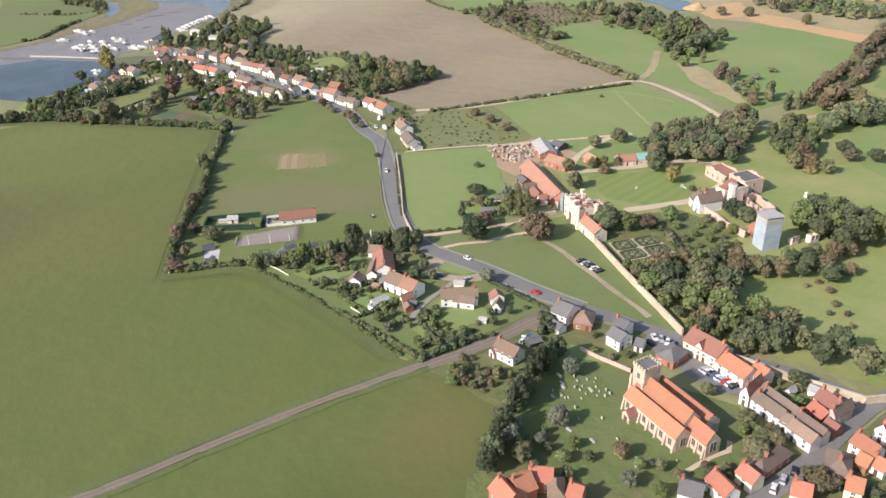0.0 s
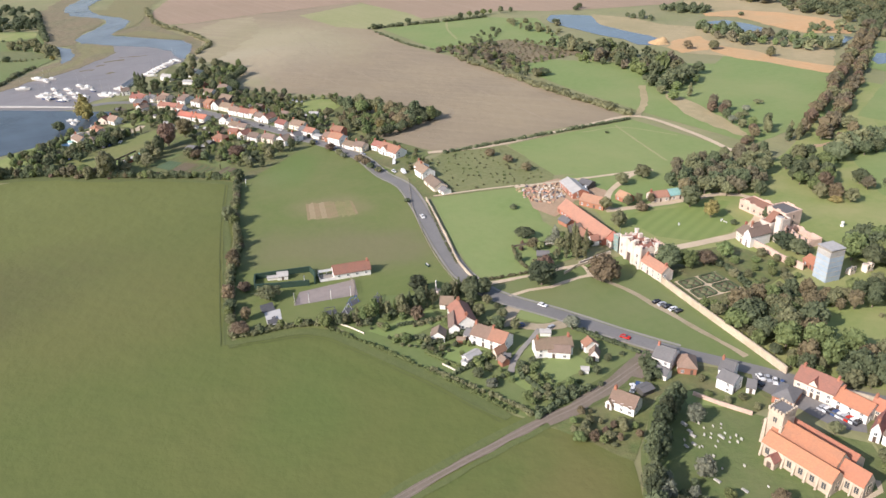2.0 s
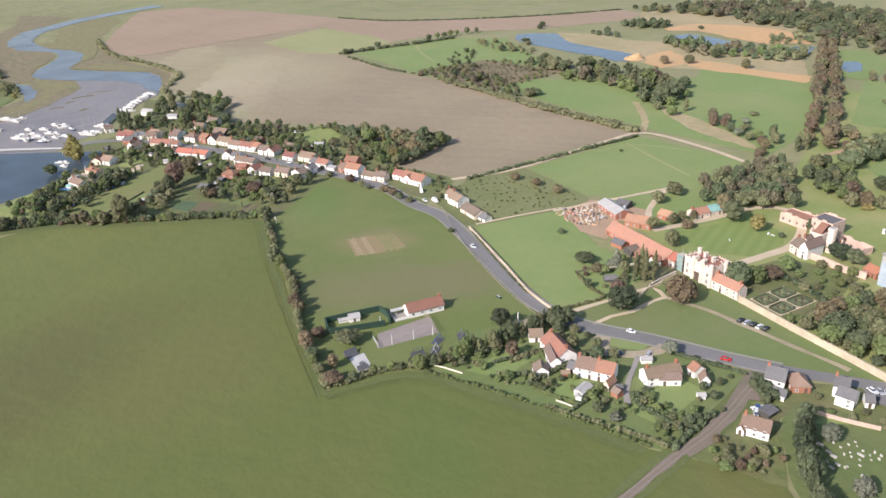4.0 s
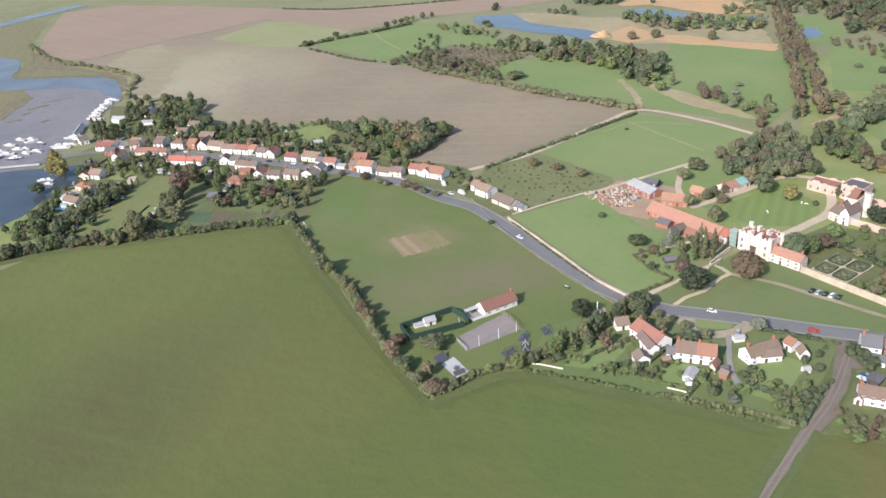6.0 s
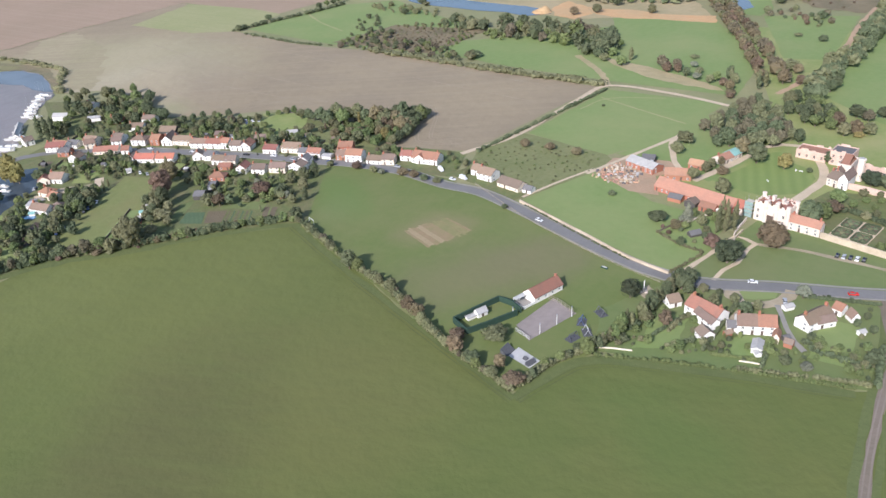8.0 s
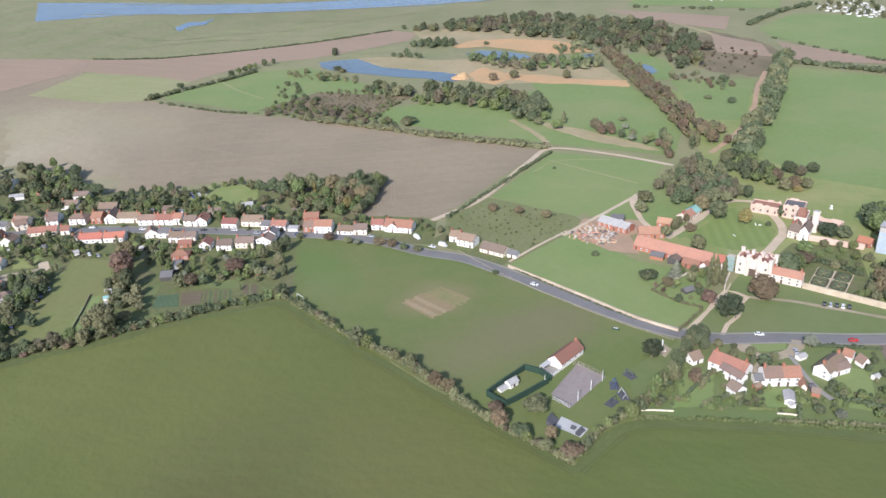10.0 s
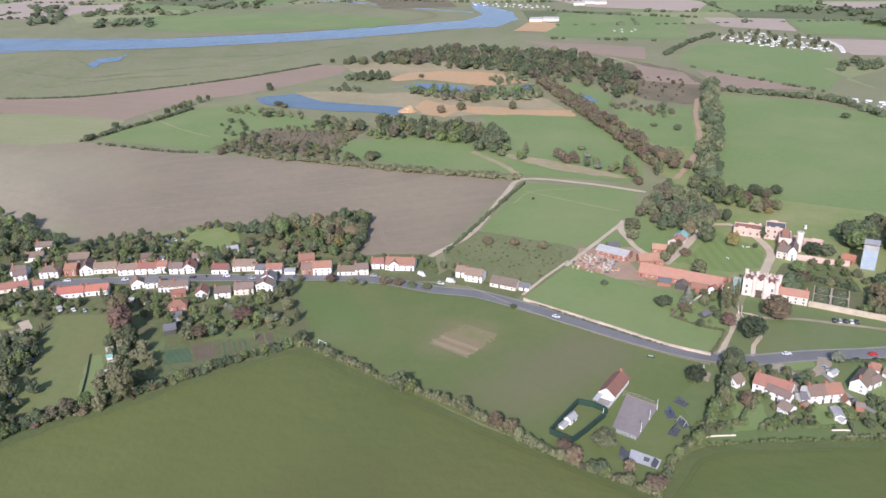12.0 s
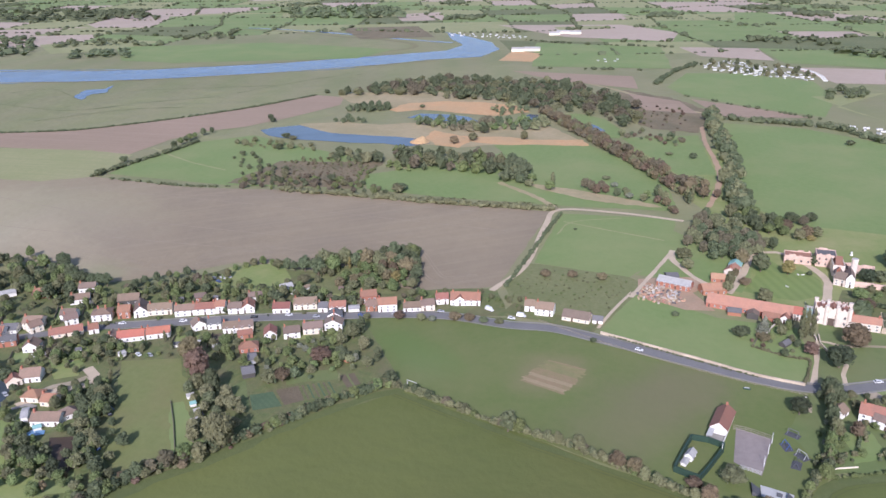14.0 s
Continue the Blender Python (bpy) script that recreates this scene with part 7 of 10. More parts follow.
def slim_tower(at, r, h):
    top = new("stair_tower")
    Mesh().ring(at[0], at[1], r, r * 0.95, 0, h - 1.5).put("wall", WALL["stone"], top)
    Mesh().ring(at[0], at[1], r + 0.15, r + 0.15, h - 1.5, h - 0.6).put("parapet", WALL["stone"], top)
    Mesh().ring(at[0], at[1], r - 0.25, r - 0.5, h - 0.6, h - 0.3).put("cap", ROOF["sheet"], top)
    return tagged(top, "slim pale octagonal stair tower in the ruins", "tower")


slim_tower((251.8, 242.9), 1.9, 12.8)


def scaffold_tower(a, b, depth, h):
    """A stone tower wrapped in scaffolding: standards, ledgers, decks and sheeting by lifts."""
    top = new("scaffolded_tower")
    w = place(top, a, b, depth)
    x, y = w / 2, depth / 2
    sheet = surface("pale_blue_sheeting", (0.36, 0.43, 0.50), (0.30, 0.37, 0.44), 1.0, 0.25, rough=0.7, bump=0.5, third=(0.44, 0.50, 0.54), patch=0.8)
    Mesh().box(-x + 1.6, x - 1.6, -y + 1.6, y - 1.6, 0, h - 0.6).put("tower", WALL["stone"], top)
    lifts = int(h / 2.2)
    for k in range(lifts):
        z = k * h / lifts
        s = Mesh()
        for x0, x1, y0, y1 in ((-x, x, -y, -y + 0.05), (-x, x, y - 0.05, y), (-x, -x + 0.05, -y + 0.05, y - 0.05), (x - 0.05, x, -y + 0.05, y - 0.05)):
            s.box(x0, x1, y0, y1, z + 0.05, z + h / lifts - 0.14)
        s.put("sheeting", sheet if k < lifts - 1 else ROOF["sheet"], top, "pale blue debris sheeting" if k < lifts - 1 else "white debris sheeting")
        Mesh().box(-x - 0.12, x + 0.12, -y - 0.12, y + 0.12, z + h / lifts - 0.12, z + h / lifts + 0.03).put("deck", M_DECK, top)
    for i in range(5):
        for j in (-1, 1):
            u = -x + w * i / 4
            Mesh().ring(u, j * (y - 0.12), 0.045, 0.045, 0, h + 1.2, 6).put("standard", M_METAL, top)
            v = -y + depth * i / 4
            Mesh().ring(j * (x - 0.12), v, 0.045, 0.045, 0, h + 1.2, 6).put("standard", M_METAL, top)
    Mesh().box(-x - 0.3, x + 0.3, -y - 0.3, y + 0.3, h + 0.9, h + 1.05).put("temporary_roof", ROOF["sheet"], top, "white temporary roof sheet")
    return tagged(top, "abbey tower wrapped in scaffolding and pale sheeting", "tower")


scaffold_tower((235.8, 212.4), (234.4, 205.3), 7.5, 14.0)
house((241.6, 221.5), (239.5, 214.9), 6, 3.0, 2.2, "brick", "orange", "along", 0, what="outbuilding", where=P)
long_wall([(238.4, 244.4), (238.0, 236.4), (236.2, 228.5), (236.8, 217.6)], 3.2, 0.7, WALL["pinkstone"], "tall pinkish priory garden wall")
long_wall([(178.0, 242.4), (173.2, 216.4), (168.8, 190.2), (165.5, 171.6)], 3.0, 0.6, WALL["oldwall"], "long tall cream priory boundary wall")
long_wall([(171.2, 152.6), (179.3, 136.6), (186.4, 125.5), (190.4, 118.7), (197.2, 116.5)], 2.8, 0.6, WALL["oldwall"], "long tall cream priory boundary wall")
long_wall([(142.3, 378.5), (125.9, 330.9), (116.9, 306.5), (113.1, 286.2)], 1.4, 0.5, WALL["oldwall"], "low pale stone wall beside the main road")
long_wall([(166.9, 273.2), (157.0, 273.7), (149.0, 271.3)], 1.2, 0.5, WALL["oldwall"], "short stone wall before the gatehouse")
hedge([(140.3, 374.2), (123.6, 329.2), (115.7, 305.7)], 0.8, 0.8, "dark", "low dark hedge at the wall foot", 3, gaps=0.5)

# ---- sports ground ----
def pavilion(a, b, depth):
    """A long white pavilion with a red roof, an open veranda end and a chimney."""
    top = new("pavilion")
    w = place(top, a, b, depth)
    x, y = w / 2, depth / 2
    k = 0.28 * w
    m = gable_wall(w - k, depth, 3.0, 2.6, True, WALL["white"], top)
    r = roof_mesh(w - k, depth, 3.0, 2.6, "along", 0.4).put("roof", ROOF["red"], top, "faded red tiled roof")
    for o in (m, r):
        o.location.x = k / 2
    Mesh().box(-x, -x + k, -y, y, 0, 0.3).put("veranda_floor", M_PAVE, top)
    Mesh().box(-x, -x + k, -y, -y + 0.2, 0.3, 1.4).box(-x, -x + 0.2, -y + 0.2, y, 0.3, 1.4).put("veranda_wall", WALL["white"], top)
    Mesh().box(-x + 0.25, -x + k - 0.1, y - 2.2, y, 2.4, 2.6).put("veranda_roof", M_CONCRETE, top)
    for u in (-x + 0.4, -x + k * 0.6):
        Mesh().box(u, u + 0.15, y - 0.3, y - 0.15, 0.3, 2.4).put("post", M_FRAME, top)
    Mesh().box(x - 1.2, x - 0.4, -0.4, 0.4, 4.6, 6.8).put("chimney", WALL["brick"], top)
    for i in range(4):
        window(top, -x + k + (w - k) * (i + 0.5) / 4, -y, 1.3, 1.0, 0.7, 0)
    return tagged(top, "white sports pavilion with red tiled roof beside the court", "pavilion")


pavilion((57.3, 323.1), (78.9, 317.7), 6.8)
for q, to in (((46.3, 309.1), 3.2), ((55.1, 306.8), 3.2), ((63.1, 304.7), 3.2), ((50.6, 324.0), 3.2)):
    post = new("court_post")
    Mesh().ring(q[0], q[1], 0.15, 0.11, 0, 4.6, 6).put("pole", M_FRAME, post)
    Mesh().box(q[0] - 0.35, q[0] + 0.35, q[1] - 0.2, q[1] + 0.2, 4.6, 4.85).put("lamp_head", M_METAL, post)
    tagged(post, "slim white floodlight post beside the tennis court", "post", "court posts")


def fence(pts, h, label, mat, rails=3, gap=2.5, name="fence"):
    top = new(name)
    line = smooth_line(pts, gap)
    for p in line:
        Mesh().box(p.x - 0.06, p.x + 0.06, p.y - 0.06, p.y + 0.06, 0, h).put("post", mat, top)
    nn = sides(line)
    for k in range(rails):
        z = h * (k + 0.8) / rails - 0.1
        v, f = [], []
        for p, s in zip(line, nn):
            v += [(p.x + s.x * 0.03, p.y + s.y * 0.03, z), (p.x - s.x * 0.03, p.y - s.y * 0.03, z), (p.x - s.x * 0.03, p.y - s.y * 0.03, z + 0.14), (p.x + s.x * 0.03, p.y + s.y * 0.03, z + 0.14)]
        for i in range(len(line) - 1):
            for j in range(4):
                f.append((4 * i + j, 4 * i + (j + 1) % 4, 4 * i + 4 + (j + 1) % 4, 4 * i + 4 + j))
        link("rail", v, f, mat, top)
    return tagged(top, label, "fence")


M_WOOD = surface("grey_fence_wood", (0.36, 0.31, 0.24), (0.30, 0.26, 0.20), 2.0, 0.3)
M_GREENMESH = surface("green_fence_mesh", (0.022, 0.052, 0.034), (0.03, 0.064, 0.042), 2.0, 0.3)
fence([(64.8, 304.9), (68.0, 312.0), (69.3, 318.6)], 2.6, "grey wooden court fence", M_WOOD, 3, 2.0)
fence([(43.1, 317.9), (40.8, 310.5)], 1.8, "pale wooden court fence", M_CONCRETE, 4, 1.5)
long_wall([(34.7, 341.5), (46.0, 338.5), (57.5, 335.1)], 2.6, 0.6, M_GREENMESH, "tall dark green netting screen round a small pitch", name="green_screen", category="fence")
long_wall([(57.5, 335.1), (57.3, 328.7), (54.7, 322.8)], 2.6, 0.5, M_GREENMESH, "tall dark green netting screen round a small pitch", name="green_screen", category="fence")
long_wall([(34.7, 341.5), (32.7, 336.6), (31.4, 332.4), (40.0, 328.4), (52.5, 323.3)], 2.6, 0.6, M_GREENMESH, "tall dark green netting screen round a small pitch", name="green_screen", category="fence")
fence([(149.3, 411.1), (128.0, 366.2), (111.7, 317.8), (104.9, 286.4)], 1.0, "low white railing beside the main road", M_WOOD, 2, 3.0)
house((38.7, 337.3), (42.5, 335.8), 2.0, 1.5, 0.3, "white", "sheet", "along", 0, False, what="clubhouse_shed", where="on the bowling green")
house((42.4, 335.0), (46.7, 333.4), 3.0, 2.4, 1.4, "white", "sheet", "along", 0, what="clubhouse", where="on the bowling green")


def ramp_thing(a, b, depth, h, label):
    top = new("skate_ramp")
    w = place(top, a, b, depth)
    x, y = w / 2, depth / 2
    m = Mesh()
    n = 6
    prof = [(-y + depth * i / n, h * (1 - math.cos(math.pi / 2 * i / n))) for i in range(n + 1)]
    o = 0
    for p, q in prof:
        m.v += [(-x, p, 0), (x, p, 0), (x, p, q + 0.05), (-x, p, q + 0.05)]
    for i in range(n):
        for j in range(4):
            m.f.append((4 * i + j, 4 * i + (j + 1) % 4, 4 * i + 4 + (j + 1) % 4, 4 * i + 4 + j))
    m.f += [(3, 2, 1, 0), (4 * n, 4 * n + 1, 4 * n + 2, 4 * n + 3)]
    m.put("deck", M_MAT, top)
    return tagged(top, label, "skate ramp")


ramp_thing((27.5, 310.7), (32.8, 310.8), 4.0, 2.2, "dark quarter-pipe skate ramp on a concrete pad")
ramp_thing((25.9, 301.0), (30.1, 300.0), 2.5, 1.4, "small skate ramp on a concrete pad")
ramp_thing((28.1, 306.6), (27.7, 304.7), 2.5, 0.9, "low skate box on a concrete pad")


def play_frame(at, turn, label, colour):
    """A climbing frame: two uprights pairs, a top bar, a slide and a rubber mat."""
    top = new("play_frame")
    m = surface("play_" + label.split()[0], colour, tuple(c * 0.8 for c in colour), 2.0, 0.3, rough=0.4)
    Mesh().box(-2.8, 2.8, -1.8, 1.8, 0, 0.16).put("rubber_mat", M_MAT, top, "dark rubber safety mat")
    for x in (-2, 2):
        for y in (-0.9, 0.9):
            Mesh().hull([(x - 0.08, y * 1.4 - 0.08, 0.08), (x + 0.08, y * 1.4 - 0.08, 0.08), (x + 0.08, y * 1.4 + 0.08, 0.08), (x - 0.08, y * 1.4 + 0.08, 0.08)], [(x - 0.08, -0.08, 2.4), (x + 0.08, -0.08, 2.4), (x + 0.08, 0.08, 2.4), (x - 0.08, 0.08, 2.4)]).put("leg", m, top)
    Mesh().box(-2.1, 2.1, -0.1, 0.1, 2.4, 2.6).put("top_bar", m, top)
    for x in (-0.9, 0.9):
        Mesh().box(x - 0.25, x + 0.25, -0.15, 0.15, 0.55, 0.62).put("swing_seat", M_TYRE, top)
    top.matrix_world = pose(at[0], at[1], 0.05, 0, 0, turn)
    return tagged(top, label, "play equipment", "playground")


play_frame((61.7, 299.5), 20, "blue swing frame on a dark rubber mat", (0.08, 0.14, 0.35))
play_frame((71.1, 296.1), 60, "grey climbing frame on a dark rubber mat", (0.16, 0.16, 0.17))
play_frame((50.3, 297.2), -15, "dark swing frame on a dark rubber mat", (0.10, 0.10, 0.13))
play_frame((56.6, 294.6), 40, "white climbing frame on a dark rubber mat", (0.5, 0.5, 0.5))


def goal(at, turn):
    top = new("goal_posts")
    for x in (-2.6, 2.6):
        Mesh().box(x - 0.08, x + 0.08, -0.08, 0.08, 0, 2.4).put("post", M_FRAME, top)
    Mesh().box(-2.68, 2.68, -0.08, 0.08, 2.4, 2.56).put("crossbar", M_FRAME, top)
    top.matrix_world = pose(at[0], at[1], 0.06, 0, 0, turn)
    return tagged(top, "white football goal posts on the grass", "goal")


goal((68.7, 455.2), heading((69.4, 458.4), (67.1, 451.8)))


def memorial(at):
    top = new("war_memorial")
    Mesh().box(-1.4, 1.4, -1.4, 1.4, 0, 0.35).box(-0.9, 0.9, -0.9, 0.9, 0.35, 0.7).box(-0.5, 0.5, -0.5, 0.5, 0.7, 1.6, 0.1).put("steps", WALL["stone"], top)
    Mesh().box(-0.22, 0.22, -0.22, 0.22, 1.6, 5.2, 0.05).put("shaft", WALL["white"], top)
    Mesh().box(-0.8, 0.8, -0.12, 0.12, 4.2, 4.5).put("arms", WALL["white"], top)
    top.matrix_world = pose(at[0], at[1], 0.1, 0, 0, 30)
    return tagged(top, "white stone cross memorial on a stepped base", "memorial")


memorial((95.0, 289.0))

# parterre garden of the priory
P0, P1, P2, P3 = (Vector(v) for v in ((183.2, 240.2), (204.6, 237.4), (202.4, 220.8), (180.0, 223.8)))


def in_parterre(u, v):
    return P0.lerp(P3, u).lerp(P1.lerp(P2, u), v)


ground_patch("parterre", [tuple(q) for q in (P0, P1, P2, P3)], M_GRAVEL, 5, "pale gravel paths of the priory parterre", wobble=0.0, category="garden")
for iu in range(2):
    for iv in range(2):
        bed = new("parterre_bed")
        u0, u1, v0, v1 = 0.03 + 0.5 * iu, 0.47 + 0.5 * iu, 0.03 + 0.5 * iv, 0.47 + 0.5 * iv

        def ring(k):
            """The bed's eight-sided outline, drawn in by k."""
            c = 0.12
            return [in_parterre(u0 + (u1 - u0) * (k + (1 - 2 * k) * a), v0 + (v1 - v0) * (k + (1 - 2 * k) * b)) for a, b in ((c, 0), (1 - c, 0), (1, c), (1, 1 - c), (1 - c, 1), (c, 1), (0, 1 - c), (0, c))]
        out, inn = ring(0.0), ring(0.09)
        for k in range(8):
            q = [out[k], out[(k + 1) % 8], inn[(k + 1) % 8], inn[k]]
            Mesh().hull([(*w, 0.05) for w in q], [(*w, 0.75) for w in q]).put("box_edging", LEAF["dark"], bed)
        Mesh().hull([(*w, 0.05) for w in inn], [(*w, 0.3) for w in inn]).put("soil", M_SOIL, bed, "dark dug soil with low plants")
        for ku, kv in ((0.3, 0.3), (0.3, 0.7), (0.7, 0.3), (0.7, 0.7), (0.5, 0.5)):
            q = in_parterre(u0 + (u1 - u0) * ku, v0 + (v1 - v0) * kv)
            Mesh().ring(q.x, q.y, 1.3, 0.7, 0.3, 0.95, 9).put("clipped_shrub", LEAF["olive" if ku == 0.5 else "dark"], bed)
        tagged(bed, "eight-sided parterre bed edged with clipped dark box", "garden bed", "parterre beds")

# builders' yard: stacks of brick, timber and rubble
r = random.Random(21)
STACK = [surface("stack_" + n, c, tuple(v * 0.8 for v in c), 2.0, 0.3, bump=0.3, per_object=0.2) for n, c in (("brick", (0.42, 0.24, 0.16)), ("timber", (0.45, 0.33, 0.2)), ("stone", (0.40, 0.34, 0.27)), ("white", (0.46, 0.44, 0.41)), ("dark", (0.12, 0.11, 0.11)))]
SMES = {}
for p in scatter([(197.9, 364.1), (213.6, 358.5), (215.9, 342.6), (200.2, 339.4), (193.1, 336.4), (186.6, 346.8), (188.9, 362.0)], 1.9, 8, 95):
    if not free(p, 0.5):
        continue
    k = r.choice((0, 0, 1, 2, 2, 3, 4))
    if k not in SMES:
        q = random.Random(k)
        ring = [(math.cos(i * 0.785) * q.uniform(0.45, 0.7), math.sin(i * 0.785) * q.uniform(0.45, 0.7)) for i in range(8)]
        m = Mesh()
        m.hull([(x, y, 0) for x, y in ring], [(x * q.uniform(0.5, 0.9), y * q.uniform(0.5, 0.9), q.uniform(0.4, 0.9)) for x, y in ring])
        SMES[k] = m.mesh("spoil_mound", STACK[k])
    o = new("spoil_mound", SMES[k])
    o.matrix_world = pose(p[0], p[1], 0.15, 0, 0, r.uniform(0, 180)) @ Matrix.Diagonal((r.uniform(1.0, 2.6), r.uniform(0.7, 1.6), r.uniform(0.6, 1.4), 1))
    tagged(o, ("low mound of red-brown brickwork", "low mound of sawn timber", "low mound of pale stone", "low mound under a white sheet", "low mound of dark scrap")[k] + " in the builders' yard", "mound", "yard mounds")

# ---- hedges and trees near the fields ----
F = "in the field hedge"
row_of_trees([(67.1, 464.5), (57.4, 436.5), (47.7, 409.3), (40.3, 380.9), (31.5, 360.3), (22.7, 339.2), (17.3, 322.9), (13.9, 309.4)], 4.2, (3.0, 6.0), ("olive", "dark", "russet", "olive", "dark", "green"), F, 31, ("bush", "round", "bush"), 0.8, 0.8)
tree((44.3, 406.4), 10.5, 9, "dark", "round", F)
tree((45.0, 401.9), 7, 7, "green", "round", F)
tree((39.4, 377.3), 7.5, 6.5, "olive", "round", F)
tree((31.4, 361.9), 8.5, 7, "autumn", "spreading", F)
tree((29.7, 355.6), 7.5, 7, "autumn", "round", F)
tree((19.5, 329.6), 8, 7, "autumn", "round", F)
tree((16.9, 319.5), 6, 6, "dark", "round", F)
tree((20.1, 310.1), 6.5, 5, "autumn", "round", F)
tree((14.6, 300.8), 6.5, 8.5, "copper", "spreading", F)
tree((21.5, 297.3), 5, 4, "dark", "tall", F)
tree((33.4, 321.0), 7.5, 11, "olive", "spreading", "beside the bowling green")
tree((27.6, 334.6), 5, 8, "copper", "bush", F)
row_of_trees([(29.5, 296.8), (35.2, 295.1), (43.9, 290.8)], 4.0, (3.0, 4.5), ("olive", "dark", "green"), F, 33, ("bush", "round"), 0.9)
row_of_trees([(44.3, 288.0), (52.0, 286.3), (62.0, 283.6)], 2.2, (5, 7.5), ("olive", "green", "dark"), "in a tall garden row", 34, ("round", "tall"), 0.75, 0.6)
row_of_trees([(63.5, 283.4), (74.5, 281.0), (88.0, 279.6), (97.0, 279.2), (106.0, 278.0)], 2.3, (7.5, 10.5), ("olive", "dark", "green", "dark"), "in a tall garden row", 35, ("round", "tall", "round"), 0.58, 0.7)
hedge([(45.2, 285.1), (53.8, 265.4), (62.1, 243.4), (69.0, 222.3), (74.4, 204.9)], 1.1, 1.2, "green", "ragged green hedge at the garden ends", 5, gaps=0.3, ragged=0.5)
hedge([(79.4, 198.9), (89.4, 200.3), (103.0, 201.7)], 1.8, 2.2, "dark", "dark hedge beside the muddy lane", 6)
hedge([(123.7, 234.4), (129.9, 217.1), (132.6, 208.7)], 1.2, 1.4, "dark", "clipped dark hedge round a front garden", 7, ragged=0.1)
hedge([(64.2, 239.7), (68.7, 227.7), (75.4, 211.8), (78.3, 201.2)], 1.4, 1.6, "olive", "ragged hedge at the field edge", 8, gaps=0.2)
hedge([(131.7, 203.2), (126.3, 193.7)], 3.2, 4.0, "dark", "thick clipped dark hedge beside a house", 9, ragged=0.08)
tree((88.0, 291.7), 9, 10, "yew", "round", "near the memorial")
tree((104.7, 277.0), 10.5, 11, "dark", "spreading", "beside the road bend")
tree((110.3, 276.2), 8, 8, "dark", "round", "beside the road bend")
tree((122.9, 234.5), 7, 7.5, "grey", "spreading", "on the road verge")
grove([(71.6, 293.1), (90.9, 283.1), (85.3, 264.2), (87.9, 231.9), (94.4, 215.9), (102.0, 204.1), (79.4, 198.9), (69.7, 230.5), (60.5, 271.8)], 5.0, (1.6, 4.5), ("green", "olive", "dark", "green", "dark", "grey"), "in a garden", 41, 20, ("bush", "bush", "round"), 0.9)
grove([(103.5, 282.4), (111.3, 264.1), (103.1, 240.1), (94.4, 259.5)], 6, (4, 7), ("olive", "dark", "green"), "in a front garden", 42, 10)
grove([(111.3, 213.5), (132.6, 213.5), (106.5, 199.9), (92.8, 203.0)], 5, (2, 4.5), ("green", "olive", "dark"), "in a garden", 43, 12, ("bush", "round"))
# lane cottages and churchyard
row_of_trees([(75.2, 143.4), (83.9, 152.4), (93.4, 161.5), (102.5, 169.0), (110.9, 174.5), (119.5, 178.7)], 2.7, (9, 12.5), ("yew", "yew", "dark"), "in the churchyard belt", 51, ("round", "tall", "round"), 0.66, 0.5)
grove([(84.4, 190.6), (95.7, 193.8), (94.7, 186.6), (102.5, 178.6), (99.2, 173.5), (90.6, 174.3), (82.2, 183.4)], 3.0, (2, 5), ("olive", "autumn", "copper", "olive", "green"), "beside the muddy lane", 53, 34, ("bush", "round", "spreading"))
grove([(87.9, 154.4), (106.5, 156.4), (105.4, 148.5), (89.6, 138.2), (78.5, 143.7)], 6.5, (5, 9), ("olive", "dark", "grey", "green"), "in the churchyard", 54, 18)
grove([(110.2, 135.5), (118.7, 123.9), (113.4, 114.9), (101.3, 123.1)], 5.5, (4, 8), ("olive", "green", "autumn", "grey"), "in the churchyard", 55, 14)
tree((119.4, 170.2), 8, 7, "grey", "round", "in the churchyard")
tree((111.1, 132.0), 5, 5, "yellow", "round", "in the churchyard")
tree((143.6, 115.2), 9, 8.5, "olive", "spreading", "beside the church")
tree((151.6, 126.9), 6.5, 6, "olive", "round", "beside the church")
tree((149.6, 118.0), 6.5, 7, "olive", "round", "beside the church")
grove([(146.0, 126.0), (155.0, 127.0), (155.5, 113.5), (146.0, 113.0)], 3.4, (3, 6.5), ("olive", "autumn", "dark", "green"), "beside the terrace gardens", 157, 16, ("round", "bush"), 0.95)
grove([(166.5, 134.0), (174.0, 131.0), (173.5, 122.5), (168.0, 122.0)], 3.0, (2, 4.5), ("dark", "green", "olive"), "in a back garden", 158, 12, ("bush", "round"), 1.0)
grove([(126.5, 117.0), (143.0, 115.0), (140.0, 112.0), (129.5, 112.5)], 3.2, (2, 4.5), ("dark", "olive", "green"), "in a back garden", 159, 12, ("bush", "round"), 1.0)
grove([(156.0, 96.0), (166.0, 95.0), (164.0, 86.0), (150.0, 86.0)], 3.6, (2, 5), ("dark", "olive", "autumn"), "in a back garden", 160, 12, ("bush", "round"), 1.0)
tree((151.2, 143.1), 5.5, 5.5, "olive", "spreading", "in the inn car park")
tree((150.2, 99.8), 8, 10, "autumn", "spreading", "beside the street")
tree((179.2, 135.3), 6, 5, "dark", "round", "behind the street")
tree((180.1, 133.3), 5.5, 5, "dark", "round", "behind the street")
grove([(172.8, 141.8), (180.3, 128.6), (171.5, 122.6), (168.6, 137.5)], 3.6, (1.5, 3.5), ("green", "olive", "dark"), "in a back garden", 56, 16, ("bush",))
grove([(159.9, 96.6), (164.8, 91.9), (154.5, 82.2), (145.0, 88.9)], 4, (2, 5), ("green", "olive", "dark"), "in a back garden", 57, 14, ("bush", "round"))
